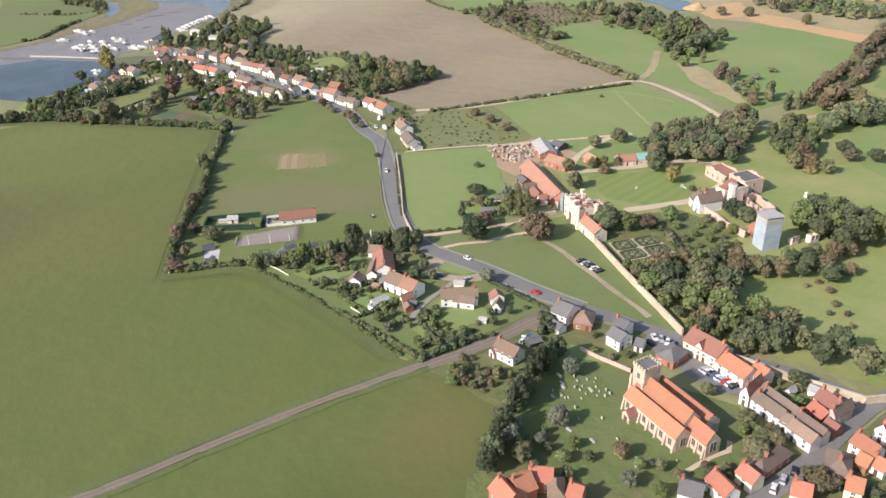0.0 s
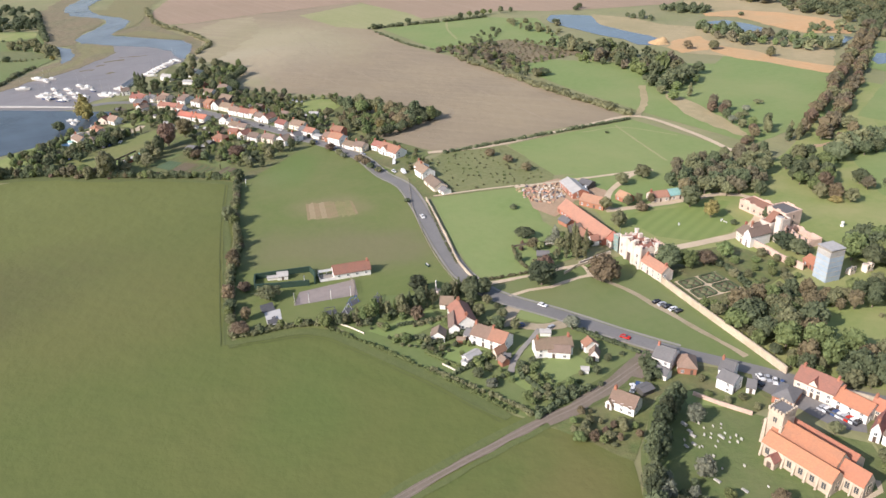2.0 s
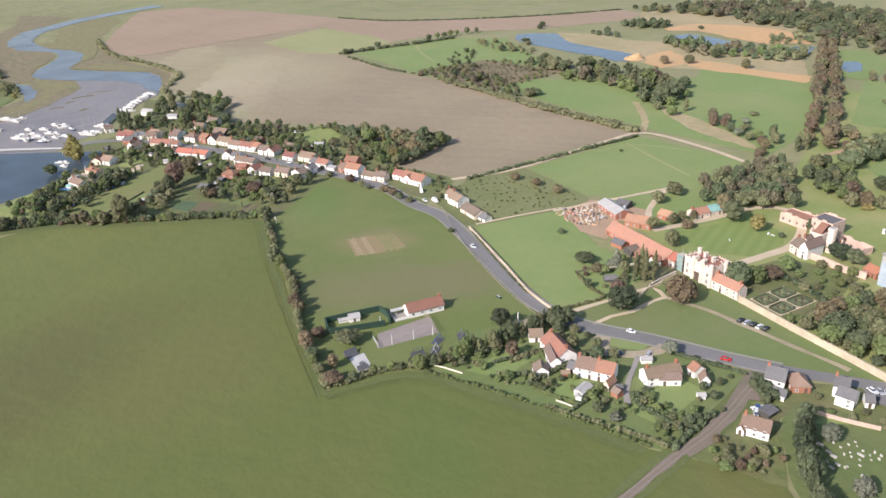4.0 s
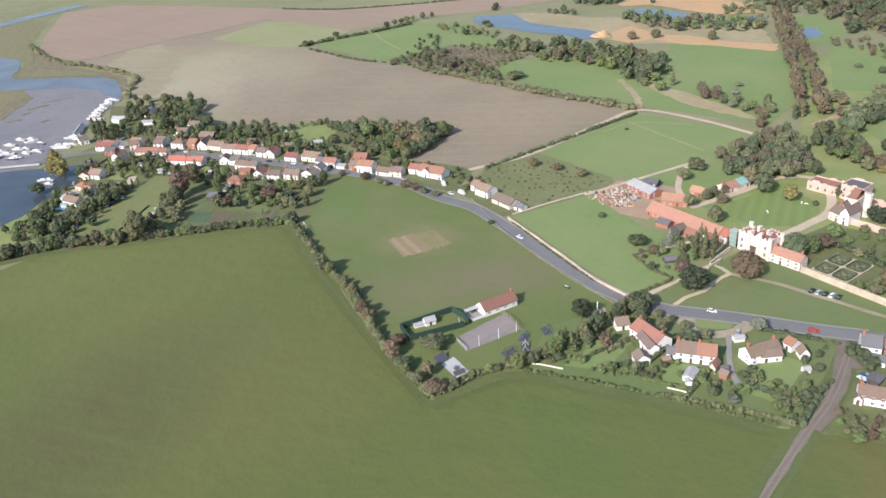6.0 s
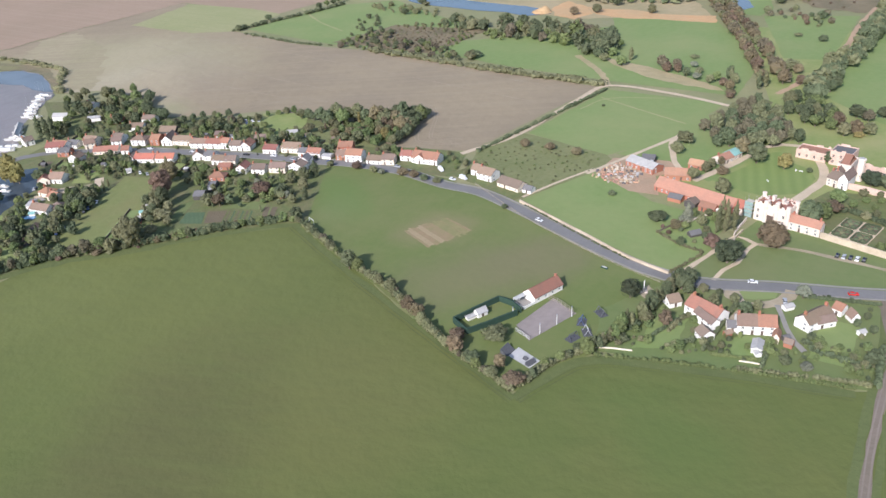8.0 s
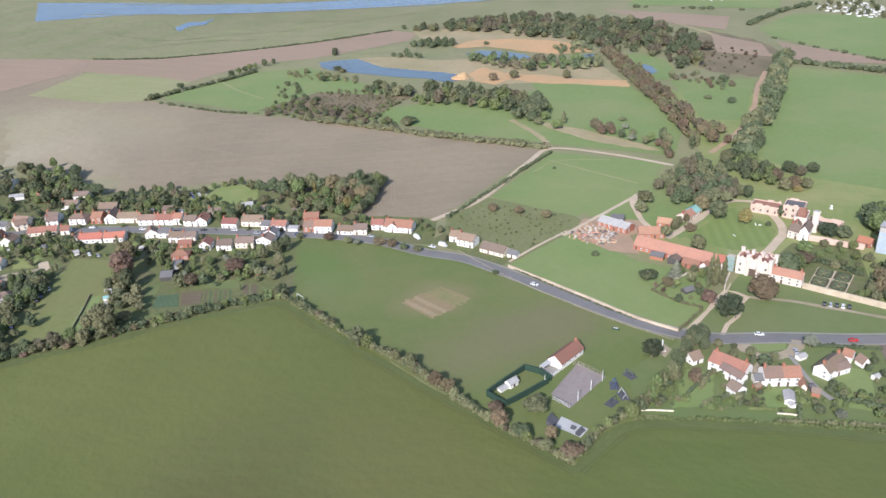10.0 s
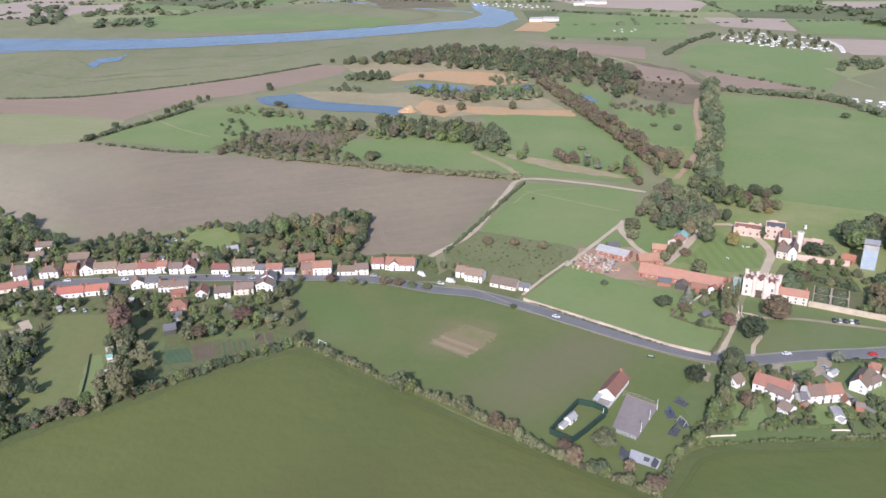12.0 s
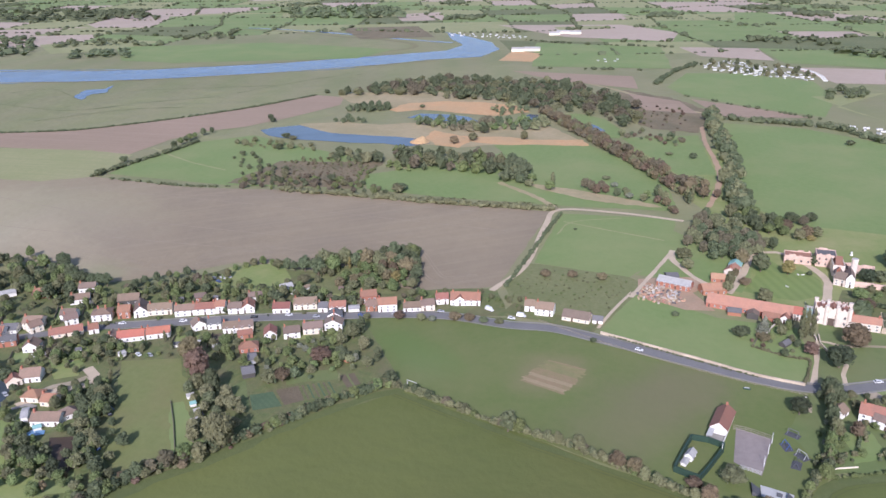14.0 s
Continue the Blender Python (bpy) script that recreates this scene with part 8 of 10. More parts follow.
grove([(139.6, 187.0), (148.3, 173.1), (138.3, 165.8), (132.2, 179.4)], 5, (2, 4), ("green", "olive"), "in a cottage garden", 58, 8, ("bush", "round"))

# ---- the green and the priory ----
tree((135.1, 269.0), 12, 15, "yew", "round", "on the village green")
tree((158.9, 258.0), 13, 15, "autumn", "round", "before the gatehouse")
tree((161.3, 255.6), 9, 10, "autumn", "round", "before the gatehouse")
for q, h in (((159.4, 282.5), 15), ((162.6, 281.9), 18), ((162.8, 279.8), 17), ((165.1, 276.6), 16)):
    tree(q, h, 4.2, "olive", "tall", "in a row of poplars", "poplars")
tree((165.9, 299.1), 9, 9, "grey", "conical", "beside the pasture")
tree((156.8, 310.5), 7, 10.5, "dark", "spreading", "in the pasture")
tree((153.7, 299.8), 5, 7, "autumn", "round", "beside the pasture")
tree((173.3, 342.2), 3.5, 5, "dark", "bush", "in the pasture")
grove([(154.3, 309.0), (169.1, 293.7), (149.5, 282.0), (137.7, 293.5)], 6, (2, 5), ("dark", "olive", "autumn", "copper"), "in a walled garden", 61, 16, ("bush", "round"))
grove([(187.7, 302.7), (181.9, 284.4), (157.6, 279.0), (148.6, 284.6), (155.3, 296.9)], 6, (3, 7), ("dark", "olive", "green"), "in a walled garden", 62, 12)
tree((145.0, 279.5), 7, 9, "copper", "round", "beside the old yew")
tree((250.0, 266.2), 4, 4, "dark", "bush", "beside the gravel drive")
tree((247.9, 278.6), 10.5, 9, "yellow", "round", "on the courtyard lawn")
tree((249.5, 293.7), 13, 12, "dark", "round", "beside the cottage")
tree((257.2, 304.2), 12, 10, "autumn", "round", "beside the cottage")
tree((189.5, 250.5), 12.5, 13, "dark", "round", "behind the gatehouse")
tree((197.6, 246.9), 9, 10, "green", "round", "behind the gatehouse")
tree((206.1, 244.3), 8, 10, "copper", "spreading", "behind the gatehouse")
tree((219.1, 245.1), 8, 9, "green", "round", "in the kitchen garden")
tree((202.6, 295.5), 9, 9, "olive", "round", "behind the long barn")
tree((226.1, 303.9), 6, 8, "autumn", "bush", "beside the drive")
row_of_trees([(211.3, 315.1), (223.7, 313.1), (237.0, 309.7)], 6.5, (6, 9), ("autumn", "olive", "autumn"), "beside the drive", 63)
grove([(216.3, 240.2), (233.6, 237.8), (235.1, 219.5), (224.8, 208.0), (207.1, 212.1), (204.7, 229.0)], 6.0, (3, 5.5), ("green", "olive", "green"), "in the kitchen garden", 64, 42, ("round", "bush"), 1.0)
hedge([(211.0, 246.6), (210.0, 233.5), (203.7, 218.0)], 3.0, 2.5, "dark", "clipped yew hedge in the kitchen garden", 12, ragged=0.1)
tree((247.3, 236.2), 9, 12, "yew", "round", "inside the ruins")
tree((248.0, 228.6), 8, 11, "dark", "round", "inside the ruins")
tree((268.5, 261.5), 7, 6, "dark", "round", "against the ruin")
grove([(172.0, 207.2), (187.9, 208.7), (197.1, 198.2), (198.0, 185.2), (195.6, 168.3), (199.5, 151.0), (203.0, 134.1), (210.6, 113.4), (204.0, 122.3), (191.3, 138.8), (180.5, 154.7), (173.4, 176.6)], 7.0, (9, 14), ("dark", "olive", "green", "autumn", "olive", "dark", "green"), "inside the priory wall", 65, 80, joined="mixed tall trees inside the priory wall")
grove([(262.0, 208.0), (283.0, 204.0), (312.0, 198.0), (293.0, 177.4), (266.4, 185.4), (258.8, 192.6), (257.9, 202.0)], 7.5, (11.5, 15.5), ("dark", "green", "dark", "olive"), "beyond the scaffolded tower", 66, 36, joined="dark tall trees beyond the scaffolded tower")
grove([(200.4, 201.3), (224.0, 187.7), (241.0, 185.9), (259.3, 184.7), (261.6, 186.7), (240.4, 195.6), (229.4, 194.0), (207.2, 203.4)], 6.5, (6, 10), ("dark", "green", "autumn", "olive"), "below the scaffolded tower", 166, 24)
grove([(261.5, 320.4), (267.1, 297.1), (280.8, 291.4), (298.7, 285.4), (318.8, 303.3), (338.0, 313.0), (343.0, 325.0), (332.0, 332.0), (315.4, 330.3), (283.2, 339.2)], 6.0, (8.5, 12.5), ("olive", "russet", "dark", "olive", "russet", "dark"), "in the priory wood", 67, 75, joined="olive and brown trees of the priory wood")
tree((289.9, 282.9), 10, 7, "dark", "round", "on the park lawn")
for q, h, w, l in (((326.3, 271.2), 11, 10, "copper"), ((313.5, 264.4), 9, 9, "olive"), ((318.9, 259.6), 10, 10, "autumn"), ((322.0, 252.6), 8, 9, "olive"), ((355.5, 251.6), 8, 10, "dark"), ((349.4, 265.5), 9, 11, "dark"), ((345.0, 258.0), 8, 9, "russet"), ((393.6, 291.6), 10, 10, "dark"), ((404.0, 290.7), 9, 10, "dark")):
    tree(q, h, w, l, "round" if w < 12 else "spreading", "in the priory park", "park trees")
tree((316.0, 257.0), 4, 8, "yellow", "bush", "in the priory park")
for q, to in (((222.1, 342.3), 30), ((216.2, 335.1), 70), ((214.2, 341.1), 120)):
    car(q, to, "white", True, "in the builders' yard")
tree((259.7, 338.2), 8, 11, "olive", "round", "beside the farm drive")
tree((242.1, 336.1), 8, 9, "olive", "round", "beside the farm drive")
grove([(228.4, 185.4), (239.2, 175.0), (225.6, 155.4), (220.3, 146.2), (218.6, 159.0)], 6, (2.5, 4.5), ("copper", "olive", "autumn"), "round an old park pond", 70, 14, ("bush",))
# old orchard paddock
grove([(190.2, 438.1), (225.9, 427.0), (222.9, 371.7), (212.3, 361.3), (149.1, 381.3), (164.0, 424.1)], 2.6, (0.4, 1.5), ("olive", "olive", "green", "olive"), "in the old orchard", 71, 150, ("bush", "bush", "round"), 1.2, joined="low bushes and old fruit trees in the orchard")
for q in ((210.1, 417.4), (212.3, 401.6), (213.1, 384.4)):
    tree(q, 5, 7.5, "autumn", "round", "in the old orchard")

heap = new("sand_heap")
c = Vector((533.6, 598.2))
hm = Mesh()
for k, (r0, r1, z0, z1) in enumerate(((11, 7.0, 0, 2.2), (7.0, 3.8, 2.2, 4.4), (3.8, 1.0, 4.4, 5.8))):
    hm.ring(c.x + k * 1.5, c.y - k, r0, r1, z0, z1, 14)
hm.put("cone", M_SAND, heap)
tagged(heap, "tall orange heap of quarried sand", "sand heap")

long_wall([(49.1, 288.1), (52.1, 282.2), (54.7, 275.3)], 0.6, 0.15, WALL["cream"], "low pale garden wall at the field edge")
long_wall([(69.1, 241.3), (70.4, 237.5), (71.3, 233.8)], 0.6, 0.15, WALL["cream"], "low pale garden wall at the field edge")

hedge([(86.4, 268.1), (76.2, 270.7), (68.1, 273.0)], 1.1, 1.6, "dark", "clipped dark hedge between back gardens", 15, ragged=0.12)
hedge([(104.6, 254.4), (83.6, 254.3), (68.4, 254.3)], 1.4, 2.2, "dark", "tall dark hedge between two houses", 16, ragged=0.15)
hedge([(67.7, 251.0), (70.4, 244.2), (73.2, 236.4)], 0.9, 1.1, "green", "low green hedge at a garden end", 17, ragged=0.15)
roller = new("pitch_roller")
Mesh().box(-1.6, 1.6, -0.55, 0.55, 0.05, 0.75, 0.12).put("body", M_GREENMESH, roller)
Mesh().box(-1.1, 1.1, -0.3, 0.3, 0.75, 0.95, 0.05).put("cover", M_CONCRETE, roller)
roller.matrix_world = pose(*(103.8, 311.2), 0.06, 0, 0, heading((103.9, 312.4), (103.8, 309.7)))
tagged(roller, "green pitch roller under a pale cover on the grass", "roller")

for k, (poly, most) in enumerate((([(57.5, 288.7), (63.9, 275.8), (57.9, 273.5), (51.0, 293.1)], 18), ([(77.4, 284.1), (81.7, 278.0), (69.8, 276.2), (66.6, 281.8)], 9), ([(65.5, 265.8), (77.2, 254.9), (64.4, 254.9), (60.0, 267.6)], 16), ([(76.3, 251.9), (89.7, 248.7), (72.4, 246.1), (68.0, 251.0)], 10), ([(84.3, 238.2), (88.7, 233.6), (77.9, 230.4), (73.6, 237.3)], 9), ([(97.2, 227.0), (96.1, 218.2), (79.7, 219.8), (79.3, 226.4)], 9), ([(92.6, 216.8), (104.6, 204.8), (92.5, 202.4), (81.2, 200.8), (81.5, 208.7)], 22))):
    grove(poly, 2.4, (1.5, 4.5), ("green", "dark", "olive", "green"), "massed in a back garden", 300 + k, most, ("bush", "round", "bush"), 0.95, joined="massed shrubs and small trees in a back garden")

grove([(175.5, 222.0), (180.5, 219.0), (179.0, 205.0), (176.5, 190.0), (175.5, 176.0), (178.0, 163.0), (184.0, 149.0), (180.0, 148.0), (171.5, 163.0), (168.6, 172.5), (171.0, 188.0), (174.0, 205.0)], 4.2, (5, 9), ("dark", "olive", "green", "dark"), "inside the priory wall", 413, 30, ("round", "spreading", "round"), 0.8, joined="trees and shrubs close behind the priory wall")
grove([(83.1, 148.9), (98.0, 152.1), (107.2, 139.5), (101.0, 127.8), (87.4, 134.5)], 5.5, (3, 6.5), ("dark", "olive", "dark", "green"), "in the churchyard", 171, 18)
grove([(141.8, 167.5), (142.9, 160.1), (134.3, 154.6), (133.1, 161.7)], 4.5, (2, 4), ("dark", "olive"), "beside the church", 172, 5)
grove([(121.4, 124.9), (135.7, 125.4), (133.9, 118.8), (118.7, 116.8)], 5, (3, 6), ("olive", "autumn", "green"), "in the churchyard", 173, 9)
long_wall([(-40.6, 728.0), (-16.1, 710.6), (14.9, 686.2)], 1.0, 1.6, M_CONCRETE, "pale low causeway wall of the mill pool")

# ---- village trees ----
V = "behind the village houses"
MIX = ("green", "olive", "dark", "green", "olive", "green", "russet")
grove([(155.6, 555.8), (174.5, 550.1), (194.8, 529.0), (205.3, 510.5), (180.6, 498.4), (164.1, 496.2), (154.6, 527.0)], 8.5, (2.5, 6), ("olive", "green", "green", "olive", "autumn"), V, 81, 26, ("bush", "round", "bush"), joined="light green scrub behind the village")
grove([(162.8, 534.0), (191.3, 527.6), (208.8, 504.2), (169.4, 488.4), (156.2, 520.7)], 5.5, (5, 9), ("green", "olive", "green", "autumn", "olive"), V, 182, 40, joined="green and olive trees behind the village")
row_of_trees([(180.2, 579.2), (184.5, 554.7), (201.9, 539.4), (214.5, 521.3), (220.4, 506.2), (199.7, 494.7), (170.5, 487.4)], 5.0, (7, 11), ("dark", "green", "olive", "dark"), "at the ploughed field's edge", 181)
row_of_trees([(206.6, 505.3), (222.2, 503.0)], 4, (9, 11), ("dark",), V, 82)
row_of_trees([(137.5, 640.0), (143.4, 626.8), (150.6, 616.1), (166.6, 606.6), (183.5, 596.6), (187.9, 579.3)], 5, (4, 7.5), MIX, V, 83, ("round", "bush"))
grove([(133.7, 631.6), (149.3, 603.9), (132.0, 589.9), (120.6, 618.9)], 5.5, (4, 7), MIX, V, 84, 14, joined="garden trees and bushes by the village houses")
grove([(143.7, 754.2), (158.9, 741.9), (147.2, 701.7), (119.4, 670.8), (92.8, 667.5), (81.9, 695.1)], 9, (3.5, 7), ("green", "olive", "dark", "green"), V, 85, 14, joined="garden trees and bushes by the village houses")
grove([(119.4, 670.8), (134.2, 639.6), (118.2, 628.3), (99.8, 654.9)], 5, (3, 6.5), MIX, V, 86, 20, joined="garden trees and bushes by the village houses")
grove([(162.6, 604.3), (150.1, 567.5), (128.9, 556.4), (132.8, 586.8)], 5, (3, 7), ("dark", "green", "olive"), V, 87, 18, joined="garden trees and bushes by the village houses")
grove([(161.5, 573.4), (151.9, 512.1), (141.4, 508.0), (133.8, 552.1)], 5, (3, 6), MIX, V, 88, 18, ("bush", "round"), joined="garden trees and bushes by the village houses")
grove([(157.1, 492.1), (167.3, 483.6), (176.0, 465.9), (160.1, 464.9), (145.5, 483.2)], 4.5, (3, 6), MIX, V, 89, 14, joined="garden trees and bushes by the village houses")
grove([(176.1, 449.3), (170.3, 425.3), (152.8, 420.5), (155.6, 438.1)], 4.5, (2, 4.5), MIX, "beside the main road", 90, 10, ("bush", "round"), joined="garden trees and bushes by the village houses")
for q, h, w, l in (((133.0, 483.2), 5, 8, "copper"), ((133.9, 471.5), 4.5, 6, "olive"), ((128.1, 499.6), 4, 5, "olive"), ((134.1, 465.3), 4, 5, "grey"), ((139.7, 454.5), 4.5, 8, "autumn"), ((140.3, 446.9), 4.5, 7, "autumn"), ((139.5, 439.0), 4, 6, "dark"), ((140.3, 430.7), 3.5, 6, "olive"), ((132.1, 381.1), 2.5, 4, "dark")):
    tree(q, h, w, l, "round", "on the road verge")
r = random.Random(77)
grove([(107.1, 719.2), (135.3, 625.2), (151.9, 512.1), (169.3, 444.4), (133.9, 505.1), (101.5, 602.4), (61.9, 676.0)], 3.6, (2.0, 5.0), ("dark", "green", "olive", "dark"), V, 131, 130, ("bush", "round", "tall"), 0.9, joined="small garden trees between the street houses")
grove([(56.7, 671.0), (90.8, 595.3), (123.3, 507.3), (106.5, 494.3), (72.1, 532.9), (84.0, 580.8), (35.2, 630.9)], 4.2, (1.6, 4.5), ("dark", "green", "olive", "green"), V, 132, 80, ("bush", "round", "tall"), 0.9, joined="small garden trees behind the street houses")
# gardens south of the street
B = "below the village street"
for q, h, w, l, s in (((49.5, 551.9), 17, 13, "copper", "round"), ((63.7, 565.1), 14, 12, "autumn", "round"), ((41.0, 539.2), 13, 9, "dark", "round"), ((4.6, 513.3), 17, 13, "olive", "round"), ((8.0, 519.9), 12, 9, "olive", "round"), ((5.7, 513.5), 9, 8, "olive", "round"), ((41.4, 547.4), 9, 8, "olive", "round"), ((79.7, 504.0), 8.5, 12, "copper", "round"), ((57.9, 513.8), 8, 10, "autumn", "spreading"), ((54.0, 518.9), 8, 8, "olive", "round"), ((68.0, 465.5), 7, 8, "dark", "round"),
                      ((105.4, 498.4), 9, 8, "olive", "round"), ((112.4, 496.6), 10, 7, "dark", "tall"), ((95.5, 488.5), 8, 7, "olive", "round"), ((86.4, 478.3), 8, 5, "dark", "tall"), ((80.0, 481.0), 6, 6, "olive", "round"), ((98.3, 501.6), 7, 7, "olive", "round")):
    tree(q, h, w, l, s, B)
grove([(81.4, 566.2), (70.0, 540.8), (80.5, 534.4), (97.9, 515.2), (103.6, 505.4), (84.5, 485.6), (74.1, 492.9), (58.9, 520.1), (64.4, 540.6)], 5, (3, 7), ("olive", "green", "dark", "green", "grey"), B, 91, 36, ("round", "bush", "round"), joined="garden trees and bushes by the village houses")
grove([(35.8, 549.6), (44.6, 535.0), (30.5, 515.9), (6.0, 512.4), (2.5, 525.5)], 5, (4, 9), ("olive", "dark", "olive"), B, 92, 18, joined="garden trees and bushes by the village houses")
row_of_trees([(-24.7, 544.0), (-15.5, 533.5), (-6.3, 522.3), (6.0, 512.4), (20.1, 502.4), (41.2, 489.4), (57.9, 475.2), (69.6, 463.4)], 4.0, (3.0, 6.0), ("olive", "dark", "green", "olive", "autumn"), "in the field hedge", 93, ("bush", "round", "bush"), 0.9, 1.2)
row_of_trees([(-78.9, 551.9), (-58.9, 550.6), (-35.0, 541.5), (-19.1, 531.4), (-3.8, 519.2), (10.8, 511.2)], 3.2, (5, 9), ("olive", "dark", "green", "russet"), "in the field hedge", 94, ("round", "bush", "round"), 0.9, 2.2)
row_of_trees([(-22.9, 550.4), (-4.7, 567.5), (17.9, 581.2), (39.9, 592.4)], 4.2, (5, 7.5), ("dark", "olive", "green"), "beside the narrow paddock", 95, ("round", "tall"), 0.8, 1.2)
row_of_trees([(54.8, 599.1), (62.2, 588.6), (68.4, 573.8)], 4.5, (2.0, 4.0), ("olive", "green"), "beside the narrow paddock", 96, ("bush",))
grove([(57.9, 644.4), (66.6, 611.3), (49.4, 598.1), (50.6, 615.1), (46.4, 631.1)], 6, (2.5, 6), MIX, B, 97, 12, joined="garden trees and bushes by the village houses")
grove([(-7.5, 609.5), (-5.6, 594.3), (-8.8, 583.1), (-30.7, 566.6), (-40.6, 577.9)], 6, (2.5, 6), MIX, B, 98, 9, joined="garden trees and bushes by the village houses")
grove([(-28.2, 563.7), (-20.9, 549.5), (-33.1, 537.6), (-50.1, 554.3), (-55.6, 563.5)], 5.5, (2.5, 6), ("olive", "green", "autumn", "green"), B, 99, 14, joined="garden trees and bushes by the village houses")
grove([(35.6, 650.8), (33.2, 638.7), (9.3, 613.6), (-0.6, 616.2)], 6, (2.5, 5), MIX, B, 100, 6, joined="garden trees and bushes by the village houses")
grove([(25.7, 606.9), (24.8, 591.2), (10.6, 582.6), (13.7, 596.8)], 4.5, (3, 6), MIX, B, 101, 8, joined="garden trees and bushes by the village houses")
grove([(-43.4, 564.2), (-21.5, 565.4), (-0.8, 588.3), (16.9, 574.7), (-13.3, 541.3), (-34.0, 545.7)], 6.5, (3.5, 7), ("olive", "dark", "green", "green"), "near the mill pool", 102, 18, joined="trees and bushes near the creek and mill pool")
grove([(14.8, 612.3), (36.4, 595.5), (15.6, 568.9), (5.1, 583.7)], 5.5, (4, 7), ("dark", "olive"), "near the mill pool", 103, 14, joined="trees and bushes near the creek and mill pool")
grove([(27.2, 651.4), (70.9, 634.8), (68.9, 601.9), (36.7, 610.9), (24.0, 636.9)], 5.5, (3, 7), MIX, "near the mill pool", 104, 22, joined="trees and bushes near the creek and mill pool")
tree((14.2, 649.6), 19, 15, "yellow", "tall", "beside the causeway")
tree((15.5, 645.2), 15, 10, "yellow", "round", "beside the causeway")
tree((24.0, 636.9), 8, 9, "dark", "round", "beside the causeway")
tree((-6.1, 628.5), 8, 10, "dark", "round", "beside the mill pool")
for q in ((63.9, 709.3), (65.1, 702.0), (67.5, 697.9)):
    tree(q, 17, 7, "dark", "tall", "near the creek shore", "poplars")
grove([(68.8, 694.7), (107.3, 756.8), (132.9, 790.5), (146.3, 738.2), (121.7, 663.2), (95.6, 673.4)], 8, (5, 11), ("dark", "green", "olive", "dark"), "near the creek shore", 105, 34, joined="trees and bushes near the creek and mill pool")
row_of_trees([(155.8, 717.8), (132.6, 686.7), (131.1, 664.1)], 5, (8, 11), ("dark",), "at the ploughed field's edge", 106)

# ---- far hedges, woods and park trees ----
hedge([(338.9, 655.4), (337.4, 580.2), (336.0, 509.8), (340.0, 433.8)], 7, 3.8, "olive", "thick olive hedge beyond the ploughed field", 21, gap=4)
hedge([(339.7, 840.4), (383.7, 834.9), (435.5, 827.3), (481.8, 824.7)], 5, 3.5, "dark", "field hedge before the lakes", 22, gap=4, gaps=0.1)
hedge([(471.7, 1068.2), (499.0, 1001.0), (540.1, 957.6), (597.5, 912.9), (675.7, 864.7), (775.1, 823.6)], 4.0, 1.8, "dark", "low hedge at the marsh edge", 23, gap=2.6, gaps=0.04)
hedge([(335.8, 816.9), (332.1, 741.2), (341.8, 693.4)], 3, 2, "dark", "low hedge at a field edge", 24, gap=3, gaps=0.3)
hedge([(189.5, 437.4), (228.9, 433.7), (285.0, 429.4), (331.1, 425.1)], 2.2, 1.8, "dark", "long hedge beside the pale track", 25, gaps=0.15)
hedge([(719.9, 294.6), (703.4, 224.7), (689.1, 181.6), (629.4, 146.2)], 9, 6, "dark", "tall far hedge round a pasture", 26, gap=6)
hedge([(961.1, 376.9), (1080.3, 354.9), (1187.6, 319.6)], 8, 5, "dark", "far dark field hedge", 27, gap=7)
hedge([(879.6, 345.1), (798.4, 258.6), (742.8, 190.6)], 5, 3, "dark", "far dark field hedge", 28, gap=6, gaps=0.3)
row_of_trees([(453.9, 833.1), (497.9, 838.2), (524.6, 834.0)], 11, (7, 10), ("dark", "green"), "in a field hedge", 121)
for q in ((389.8, 845.6), (342.5, 836.7), (607.2, 805.2)):
    tree(q, 7, 9, "dark", "round", "in a field hedge")
wood([(409.2, 690.7), (431.7, 667.2), (420.8, 606.9), (370.4, 618.5), (363.9, 668.0)], 4.5, (0.8, 1.7), ("autumn", "russet", "olive", "copper"), "low brown bracken thicket", 202, 190, 2.0, 4)
Q = "by the quarry lakes"
wood([(356.6, 705.0), (386.8, 695.0), (381.1, 663.0), (371.2, 592.5), (359.3, 551.5), (344.8, 580.3), (343.9, 642.0), (336.0, 691.7)], 8.0, (3.5, 6.5), ("olive", "dark", "green", "russet"), "scrubby olive thicket beyond the ploughed field", 201, 95)
wood([(433.3, 754.7), (445.8, 743.4), (392.1, 674.8), (377.3, 677.8), (373.3, 715.8)], 10, (3, 6), "dark", "dark scrub beside the bracken", 262, 34)
wood([(445.3, 661.1), (476.6, 659.6), (462.0, 613.7), (443.1, 608.4), (441.0, 651.2)], 8, (6, 10), ("dark", "olive"), "dark trees along the quarry lakes", 203, 40)
wood([(434.2, 588.9), (468.3, 598.5), (482.4, 562.7), (462.8, 498.5), (433.1, 489.2), (424.7, 503.6), (424.8, 532.1), (429.0, 568.0)], 9.5, (9, 14), ("dark", "olive", "dark", "russet", "green"), "tall dark trees along the quarry lakes", 263, 62, 0.88)
wood([(425.1, 594.9), (445.4, 599.1), (437.9, 577.9), (419.1, 570.4)], 7, (4, 7), "green", "green willows along the quarry lakes", 264, 20)
wood([(403.4, 484.3), (444.1, 489.6), (450.9, 478.9), (415.8, 464.9)], 7, (9, 14), "dark", "tall clump of dark park trees", 265, 24)
wood([(486.0, 788.8), (501.4, 771.0), (492.1, 699.1), (470.4, 684.5), (470.3, 745.4)], 9, (3, 6), "olive", "olive shrubs at the lake shore", 204, 50)
